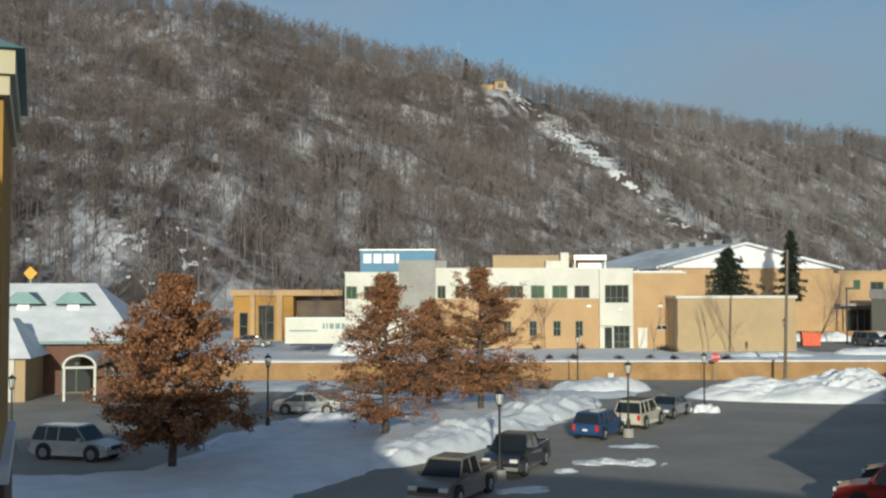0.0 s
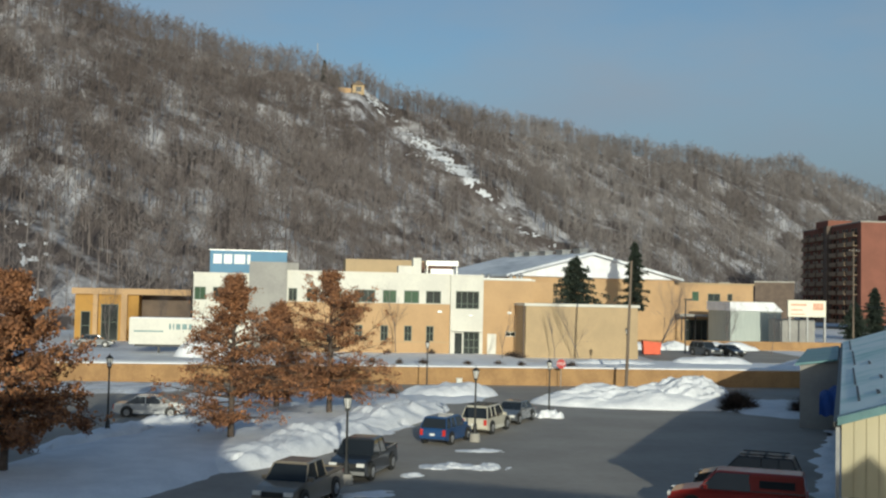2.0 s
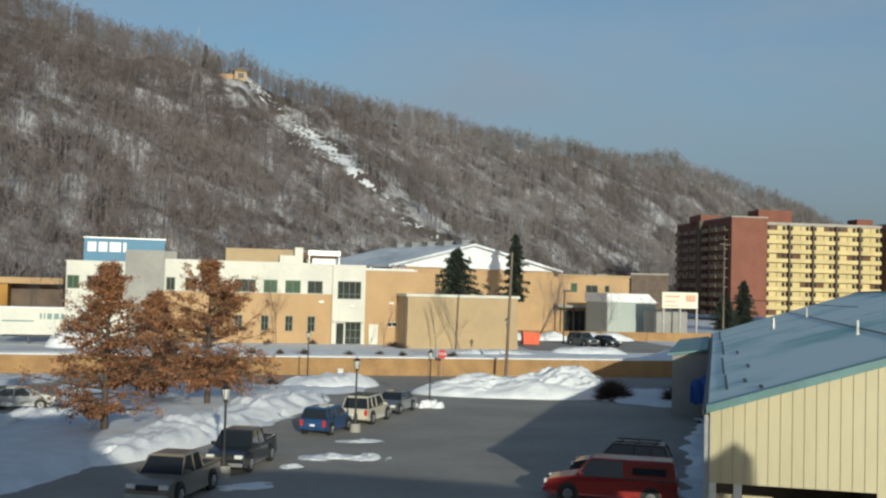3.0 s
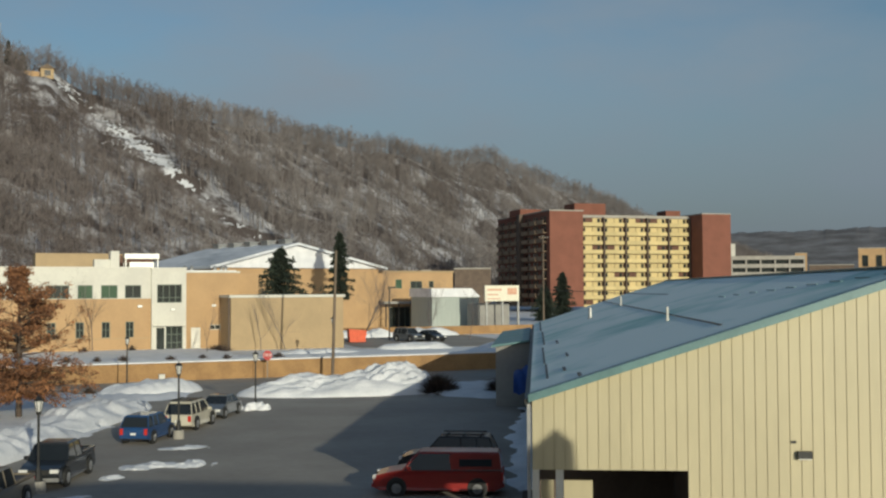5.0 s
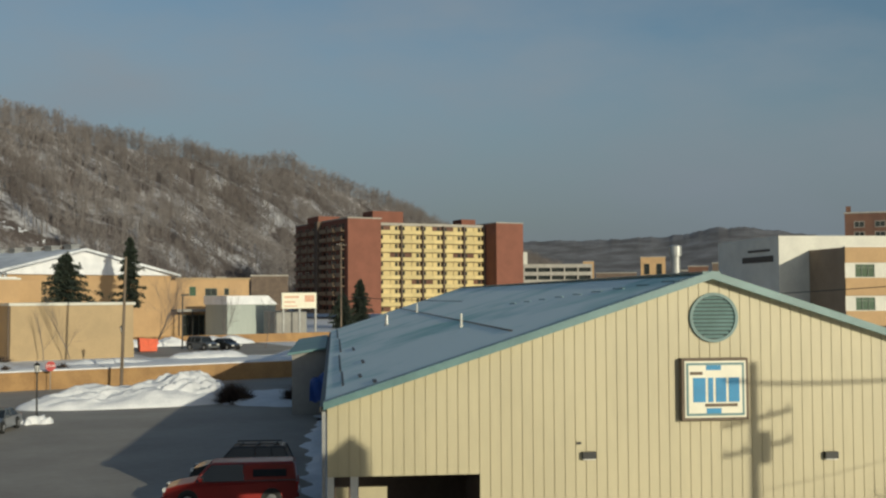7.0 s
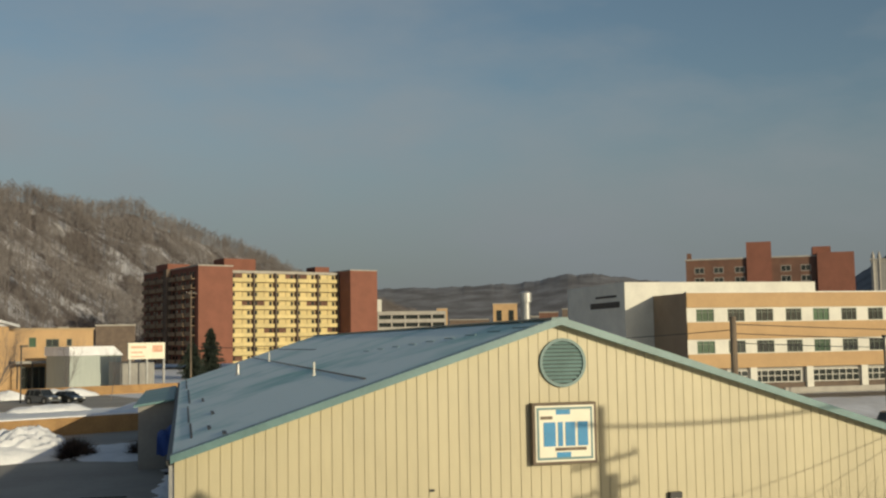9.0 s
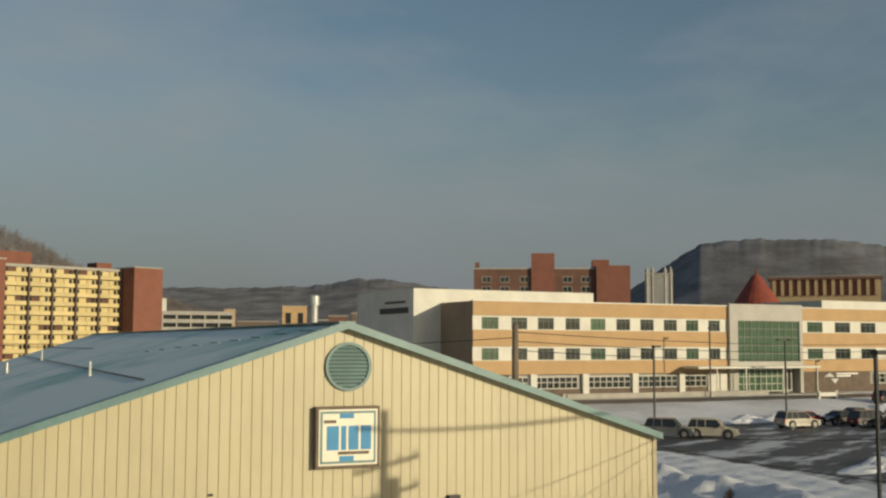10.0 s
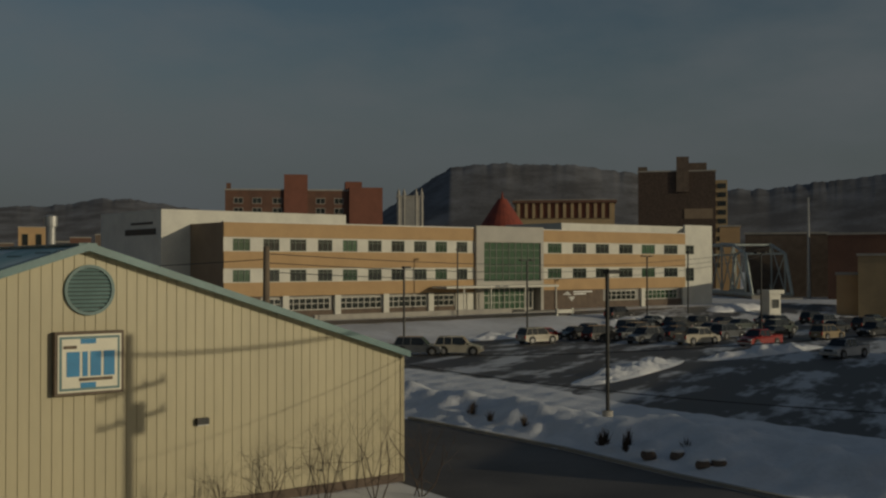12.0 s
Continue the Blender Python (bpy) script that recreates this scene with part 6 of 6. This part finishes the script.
part("marking", boxes((4.2, 4.4, -0.02, 0, 2.6, 3.2), (4.6, 4.75, -0.02, 0, 2.6, 3.2), (4.95, 5.4, -0.02, 0, 2.6, 3.2), (5.6, 6.1, -0.02, 0, 2.6, 3.2), (6.3, 6.6, -0.02, 0, 2.6, 3.2), (0.5, 3.6, -0.02, 0, 2.3, 2.45)), M["tealtrim"], tr)
part("chassis", boxes((0.5, 12.5, 0.6, 1.9, 0.7, 0.95), (3.0, 3.2, 0.4, 0.6, 0, 0.8)), M["black"], tr)
tm, rm = wheel_meshes(0.45)
for wx in (9.6, 10.8):
    for wy, rot in ((0.12, 0), (2.38, math.pi)):
        o = part("wheel", tm, None, tr)
        o.location, o.rotation_euler = (wx, wy, 0.45), (0, 0, rot)
        part("rim", rm, None, o)


# ---- lamps, poles and signs ----
def post_lamp(x, y, h=4.05, z=None, base=False):
    """A black ornamental lamp post: stepped foot, fluted shaft, four-sided lantern with a peaked cap."""
    t = thing("street_lamp", "black iron lantern lamp post" + (" on a concrete foot" if base else " standing in snow"), "street lamp", pose(x, y, float(ground_z(x, y)) if z is None else z), "lantern lamp posts")
    f = 0.45 if base else 0.0
    if base:
        bm = bmesh.new()
        rod(bm, (0, 0, -0.1), (0, 0, 0.5), 0.34, 0.3, seg=16)
        part("footing", bm, M["concrete"], t)
    bm = bmesh.new()
    for a, b, r1, r2 in ((f - 0.05, f + 0.12, 0.2, 0.2), (f + 0.12, f + 0.5, 0.15, 0.11), (f + 0.5, f + 0.62, 0.13, 0.09), (f + 0.62, h - 0.75, 0.065, 0.05), (h - 0.78, h - 0.7, 0.1, 0.1)):
        rod(bm, (0, 0, a), (0, 0, b), r1, r2, seg=12)
    part("shaft", bm, M["black"], t)
    bm = bmesh.new()
    rod(bm, (0, 0, h - 0.66), (0, 0, h - 0.2), 0.11, 0.19, seg=6)
    lantern = part("lantern", bm, M["lens_clear"], t)
    bm = bmesh.new()
    rod(bm, (0, 0, h - 0.7), (0, 0, h - 0.66), 0.13, 0.13, seg=6)
    part("base_ring", bm, M["black"], lantern)
    bm = bmesh.new()
    rod(bm, (0, 0, h - 0.2), (0, 0, h - 0.02), 0.25, 0.06, seg=6)
    part("cap", bm, M["black"], lantern)
    bm = bmesh.new()
    rod(bm, (0, 0, h - 0.03), (0, 0, h + 0.1), 0.03, 0.01, seg=6)
    part("finial", bm, M["black"], lantern)
    for k in range(6):
        a = k * math.tau / 6
        bm = bmesh.new()
        rod(bm, (0.11 * math.cos(a), 0.11 * math.sin(a), h - 0.66), (0.19 * math.cos(a), 0.19 * math.sin(a), h - 0.2), 0.018, seg=4)
        part("bar", bm, M["black"], lantern)


for x, y, h, b in ((2.3, 49.7, 4.1, True), (10.6, 64.2, 4.4, True), (18.2, 77.3, 4.15, False), (11.7, 97.0, 4.6, False), (-10.7, 65.3, 4.8, True), (-0.45, 83.8, 4.7, True), (-23.4, 58.8, 4.1, True), (33.4, 107.5, 4.0, False)):
    post_lamp(x, y, h, None, b)


def lot_light(x, y, h, heads=1, turn=0.0, footing=False):
    t = thing("parking_light", "tall dark parking-lot light with a flat head", "street lamp", pose(x, y, float(ground_z(x, y)), 0, 0, turn), "parking-lot lights")
    f = 0.0
    if footing:
        bm = bmesh.new()
        rod(bm, (0, 0, -0.2), (0, 0, 0.95), 0.3, 0.28, seg=16)
        part("footing", bm, M["concrete"], t)
        f = 0.9
    part("pole", boxes((-0.075, 0.075, -0.075, 0.075, f, h)), M["black"], t)
    if heads == 1:
        part("head", boxes((-0.1, 0.75, -0.22, 0.22, h - 0.1, h + 0.12)), M["black"], t)
    else:
        part("arm", boxes((-0.9, 0.9, -0.04, 0.04, h - 0.02, h + 0.06)), M["black"], t)
        for s in (-1, 1):
            part("head", boxes((min(s * 0.45, s * 1.15), max(s * 0.45, s * 1.15), -0.2, 0.2, h + 0.02, h + 0.17)), M["black"], t)


lot_light(55.45, 15.9, 8.2, 1, -25, True)
for x, y, h, n in ((97.1, 48.8, 8.3, 1), (119.7, 44.1, 9.0, 2), (150, 37.5, 9.3, 2), (129.9, 19.1, 9.8, 2), (140, 62, 9.3, 1), (165, 35, 9.3, 1)):
    lot_light(x, y, h, n, -25)
lot_light(50.3, 136.5, 7.0, 1, 0)


def utility_pole(x, y, h, label, lean=0.0, arms=1, turn=0.0, rad=0.16, box_=False, drop=0.6):
    t = thing("utility_pole", label, "utility pole", pose(x, y, float(ground_z(x, y)), 0, lean, turn), "utility poles")
    bm = bmesh.new()
    rod(bm, (0, 0, -0.3), (0, 0, h), rad, rad * 0.7, seg=10)
    part("pole", bm, M["pole"], t)
    for k in range(arms):
        za = h - drop - 1.0 * k
        arm = part("crossarm", boxes((-1.3, 1.3, -0.2, -0.1, za, za + 0.12)), M["pole"], t)
        for ix in (-1.2, -0.5, 0.5, 1.2):
            bm = bmesh.new()
            rod(bm, (ix, -0.15, za + 0.12), (ix, -0.15, za + 0.32), 0.05, 0.03, seg=8)
            part("insulator", bm, M["steel"], arm)
    if box_:
        bm = bmesh.new()
        rod(bm, (0.35, 0, h - 3.4), (0.35, 0, h - 2.4), 0.25, seg=12)
        part("transformer", bm, M["steel"], t)
    return t


utility_pole(31.2, 100.6, 12.3, "grey weathered wooden utility pole by the street", 1.8, 0)
utility_pole(50.2, 33.6, 9.6, "stout brown wooden utility pole behind the warehouse", 0, 0, 0, 0.24)
utility_pole(28.4, -1.3, 11.5, "tall wooden utility pole with two crossarms", 0, 2, 35, 0.2, True, 1.9)
utility_pole(96, 178, 17, "wooden utility pole in the street by the apartments", 0, 1, 20)


def wire(name, a, b, sag, rad=0.022):
    pts = [Vector(a).lerp(Vector(b), k / 16) - Vector((0, 0, sag * 4 * (k / 16) * (1 - k / 16))) for k in range(17)]
    d = (Vector(b) - Vector(a)).normalized()
    u = d.cross(Vector((0, 0, 1))).normalized()
    ring = [u * rad, Vector((0, 0, rad)), -u * rad, Vector((0, 0, -rad))]
    V = np.array([p + o for p in pts for o in ring])
    F = np.array([[4 * k + j, 4 * k + (j + 1) % 4, 4 * k + 4 + (j + 1) % 4, 4 * k + 4 + j] for k in range(16) for j in range(4)])
    tagged(new(name, raw_mesh(name, V, F, M["black"])), "thin dark overhead wire slung between poles", "wire", "overhead wires")


for k in range(3):
    wire("overhead_wire", (50.2, 33.6, 9.2 - 0.5 * k), (170, 22, 11.5 - 0.4 * k), 1.6 + 0.15 * k)
wire("overhead_wire", (50.2, 33.6, 8.9), (40, 75, 8.5), 0.6)
for z_a, z_b in ((4.6, 5.0), (5.0, 7.2)):
    wire("overhead_wire", (38.9, 19.2, z_a), (28.4, -1.3, z_b), 0.25, 0.014)
wire("overhead_wire", (27.2, -1.3, 11.0), (39.5, -5, 11.3), 0.4, 0.06)

st = thing("stop_sign", "red octagonal stop sign on a steel post", "road sign", pose(25.5, 103.2, 0))
bm = bmesh.new()
rod(bm, (0, 0, 0), (0, 0, 2.6), 0.035)
part("post", bm, M["steel"], st)
bm = bmesh.new()
rod(bm, (0, -0.04, 2.25), (0, -0.02, 2.25), 0.48, seg=8)
bmesh.ops.rotate(bm, verts=bm.verts, cent=(0, 0, 2.25), matrix=Matrix.Rotation(radians(22.5), 3, "Y"))
plate = part("plate", bm, M["red"], st)
txt = bpy.data.curves.new("lettering", "FONT")
txt.body, txt.size, txt.align_x, txt.align_y, txt.extrude = "STOP", 0.36, "CENTER", "CENTER", 0.004
tob = new("lettering_curve", txt)
dg = bpy.context.evaluated_depsgraph_get()
tme = bpy.data.meshes.new_from_object(tob.evaluated_get(dg))
bpy.data.objects.remove(tob)
tme.materials.append(M["letter"])
lt = part("lettering", tme, None, plate)
lt.matrix_local = pose(0, -0.05, 2.25, 90, 0, 0)

yd = thing("warning_sign", "yellow diamond warning sign on a post", "road sign", pose(-44.5, 117, 1.6))
part("plate", (lambda b: (rod(b, (0, -0.04, 8.9), (0, 0, 8.9), 0.75, seg=4), b)[1])(bmesh.new()), mat("yellow_sign", (0.75, 0.42, 0.03), (0.68, 0.38, 0.03), 2, 0.5), yd)
part("post", boxes((-0.06, 0.06, 0, 0.1, 0, 8.2)), M["steel"], yd)
dp = thing("dumpster", "bright orange-red steel dumpster in the upper lot", "dumpster", pose(43.0, 131.5, 1.76, 0, 0, -8))
bm = bmesh.new()
prism(bm, [(0.15, 0.1), (2.1, 0.1), (2.3, 1.55), (0.0, 1.75)], 0, 1.6)
part("bin", bm, M["orange"], dp)
part("rib", boxes((-0.05, 2.35, -0.08, 0, 1.0, 1.12), (0.1, 0.2, -0.06, 0, 0.1, 1.5), (1.1, 1.2, -0.06, 0, 0.1, 1.5), (2.05, 2.15, -0.06, 0, 0.1, 1.5)), M["orange"], dp)
mk = thing("utility_marker", "small pale utility box in the snow", "utility box", pose(15.0, 99.5, 0.15))
part("box", boxes((-0.25, 0.25, -0.2, 0.2, 0, 0.85)), M["white"], mk)
part("lid", boxes((-0.28, 0.28, -0.23, 0.23, 0.85, 0.92)), M["cream_frame"], mk)
sh = thing("pay_booth", "small pale booth with a flat cap", "booth", pose(176, 23.8, float(ground_z(176, 23.8)), 0, 0, -40))
part("body", boxes((-1.1, 1.1, 0, 2.0, 0, 3.7)), M["white"], sh)
part("cap", boxes((-1.5, 1.5, -0.4, 2.4, 3.7, 4.3)), M["white"], sh)
window(sh, -0.8, 0.8, 1.4, 2.9, -0.05, 1, 1, "glass", "cream_frame")


# ---- clinic with the snowy roof, on the far side of the lane ----
cl = thing("clinic", "low brick clinic under a snow-covered hip roof", "building", pose(-26.6, 92.0, 0, 0, 0, 8))
part("wall", boxes((-22, 0, 0, 18, 0, 4.4)), M["darkbrick"], cl)
bm = bmesh.new()
slab(bm, [(-23, -0.8), (0.8, -0.8), (0.8, 18.8), (-23, 18.8)], 4.4, 9.3)
for v in bm.verts:
    if v.co.z > 8:
        v.co.x = -21 if v.co.x < -10 else -4.2
        v.co.y = 9 + (v.co.y - 9) * 0.04
part("roof", bm, M["snow"], cl, "snow-covered hip roof")
part("eave", boxes((-23.1, 0.9, -0.9, -0.78, 4.2, 4.45)), M["tealtrim"], cl)
for gx_ in (-9.6, -5.4):
    bm = bmesh.new()
    prism(bm, [(gx_ - 1.7, 7.5), (gx_ + 1.7, 7.5), (gx_ + 0.5, 8.5), (gx_ - 0.5, 8.5)], 3.6, 8)
    part("dormer", bm, M["teal"], cl)
    bm = bmesh.new()
    rod(bm, (gx_, 4.1, 7.15), (gx_, 6, 7.15), 0.55, seg=20)
    part("dormer_snow", bm, M["snow"], cl)
bm = bmesh.new()
slab(bm, [(-23, -7), (-6.4, -7), (-6.4, 0), (-23, 0)], 3.4, 6.4)
for v in bm.verts:
    if v.co.z > 6:
        v.co.x = -8.8 if v.co.x > -10 else -23
        v.co.y = -1 + (v.co.y + 1) * 0.3
part("porch_roof", bm, M["snow"], cl)
part("porch_wall", boxes((-23, -7.0, -6.2, 0, 0, 3.4)), M["annex"], cl)
for k in range(5):
    part("pilaster", boxes((-18.2 + 2.5 * k, -17.8 + 2.5 * k, -6.35, -6.2, 0, 3.4)), M["white"], cl)
    if k < 4:
        window(cl, -17.5 + 2.5 * k, -16.1 + 2.5 * k, 0.8, 2.9, -6.25, 1, 2)
bm = bmesh.new()
for k in range(12):
    a0, a1 = math.pi * k / 12, math.pi * (k + 1) / 12
    prism(bm, [(-2.9 + 1.3 * math.cos(a0), 2.7 + 0.95 * math.sin(a0)), (-2.9 + 1.3 * math.cos(a1), 2.7 + 0.95 * math.sin(a1)), (-2.9 + 1.12 * math.cos(a1), 2.7 + 0.8 * math.sin(a1)), (-2.9 + 1.12 * math.cos(a0), 2.7 + 0.8 * math.sin(a0))], -6.5, 0)
part("canopy", bm, M["white"], cl, "white arched entrance canopy")
part("canopy_beam", boxes((-4.2, -1.6, -6.5, -6.3, 2.55, 2.72)), M["white"], cl)
for px in (-4.15, -1.83):
    part("canopy_post", boxes((px, px + 0.18, -6.4, -6.2, 0, 2.55)), M["white"], cl)
window(cl, -5.5, -3.1, 0.1, 2.6, -0.05, 2, 1, name="door")
window(cl, -2.0, -0.6, 0.9, 2.7, -0.05, 2, 1)

tc = thing("clinic_annex", "flat-roofed tan clinic with deep entrance bays", "building", pose(0, 150, 0))
part("wall", boxes((-29, -20.8, 0, 12, 1.6, 8.4)), M["orangewall"], tc)
part("roof_edge", boxes((-29.4, -14.0, -0.5, 12, 7.9, 8.7)), M["tan"], tc)
# recessed wall coloured dark brown for the shade under the roof edge
part("shade_wall", boxes((-20.8, -14.3, 3, 12, 1.6, 7.9)), M["brown"], tc)
window(tc, -28.2, -27.0, 1.8, 5.6, -0.08, 1, 2)
window(tc, -25.6, -23.4, 1.8, 6.6, -0.08, 2, 2)
part("pier", boxes((-23.0, -22.2, -0.6, 0, 1.6, 7.9), (-26.6, -26.0, -0.6, 0, 1.6, 7.9)), M["tan"], tc)
gb = thing("green_hut", "small pale green hut behind the trailer", "hut", pose(0, 158, 0))
part("wall", boxes((-17.6, -13.8, 0, 6, 1.6, 8.2)), mat("pale_green_render", (0.36, 0.45, 0.34), (0.3, 0.38, 0.29), 0.8, 0.8), gb)
part("roof", boxes((-17.9, -13.5, -0.3, 6.3, 8.2, 8.5)), M["greywall"], gb)

# ---- hut, evergreens and mast on the crest ----
hx, hy = 440 * math.sin(radians(3.15)), 440 * math.cos(radians(3.15))
hz = float(hill_z(3.15, 440.0))
hu = thing("hilltop_house", "tan timber house on the crest of the hill", "house", pose(hx, hy, hz - 0.5))
part("wall", boxes((-3.2, 1.6, 0, 6, 0, 4.0)), M["annex"], hu)
bm = bmesh.new()
prism(bm, [(-3.8, 3.9), (2.2, 3.9), (-0.8, 5.6)], -0.6, 6.5)
part("roof", bm, M["pole"], hu)
part("wing", boxes((-9.0, -3.6, 2, 6, 0, 2.8)), M["tan"], hu)
part("porch_opening", boxes((-1.8, 0.4, -0.08, 0, 1.2, 3.2)), M["black"], hu)
for dx, sd in ((-9.5, 31), (-14.5, 32), (-12, 33)):
    zz = float(hill_z(math.degrees(math.atan2(hx + dx, hy)), math.hypot(hx + dx, hy)))
    spruce(hx + dx, hy + 6, (9, 11, 7)[sd - 31], 3.0, sd, "dark spruce on the crest of the hill", 0.05, zz)
ms = thing("radio_mast", "slender pale radio mast above the hill", "mast", pose(450 * math.sin(radians(0.85)), 450 * math.cos(radians(0.85)), 0))
part("mast", boxes((-0.12, 0.12, -0.12, 0.12, float(hill_z(0.85, 450.0)) - 1, 112)), M["greywall"], ms)

# ---- steel truss bridge ----
br = thing("truss_bridge", "pale painted steel arch-truss bridge", "bridge", frame_at(236, 28.5, 0, 62))
nodes = [(0, 0), (4, 8.6), (12, 10.6), (20, 10.9), (28, 10.6), (36, 8.6), (40, 0)]
for side in (0, 8.5):
    for (xa, za), (xb, zb) in zip(nodes, nodes[1:]):
        bm = bmesh.new()
        rod(bm, (xa, side, za + 2.2), (xb, side, zb + 2.2), 0.36, seg=4)
        part("top_chord", bm, M["truss"], br)
    part("bottom_chord", boxes((0, 40, side - 0.3, side + 0.3, 2.0, 2.7)), M["truss"], br)
    for k, (xa, za) in enumerate(nodes[1:-1]):
        part("upright", boxes((xa - 0.14, xa + 0.14, side - 0.14, side + 0.14, 2.6, za + 2.2)), M["truss"], br)
        for xb in (nodes[k][0], nodes[k + 2][0]):
            bm = bmesh.new()
            rod(bm, (xa, side, za + 2.2), (xb, side, 2.5), 0.13, seg=4)
            part("diagonal", bm, M["truss"], br)
for xa, za in nodes[1:-1]:
    part("cross_beam", boxes((xa - 0.2, xa + 0.2, 0, 8.5, za + 2.0, za + 2.4)), M["truss"], br)
part("deck", boxes((0, 40, 0, 8.5, 1.6, 2.1)), M["concrete"], br)
part("abutment", boxes((-3, 0.5, -1, 9.5, -0.5, 1.6), (39.5, 43, -1, 9.5, -0.5, 1.6)), M["concrete"], br)
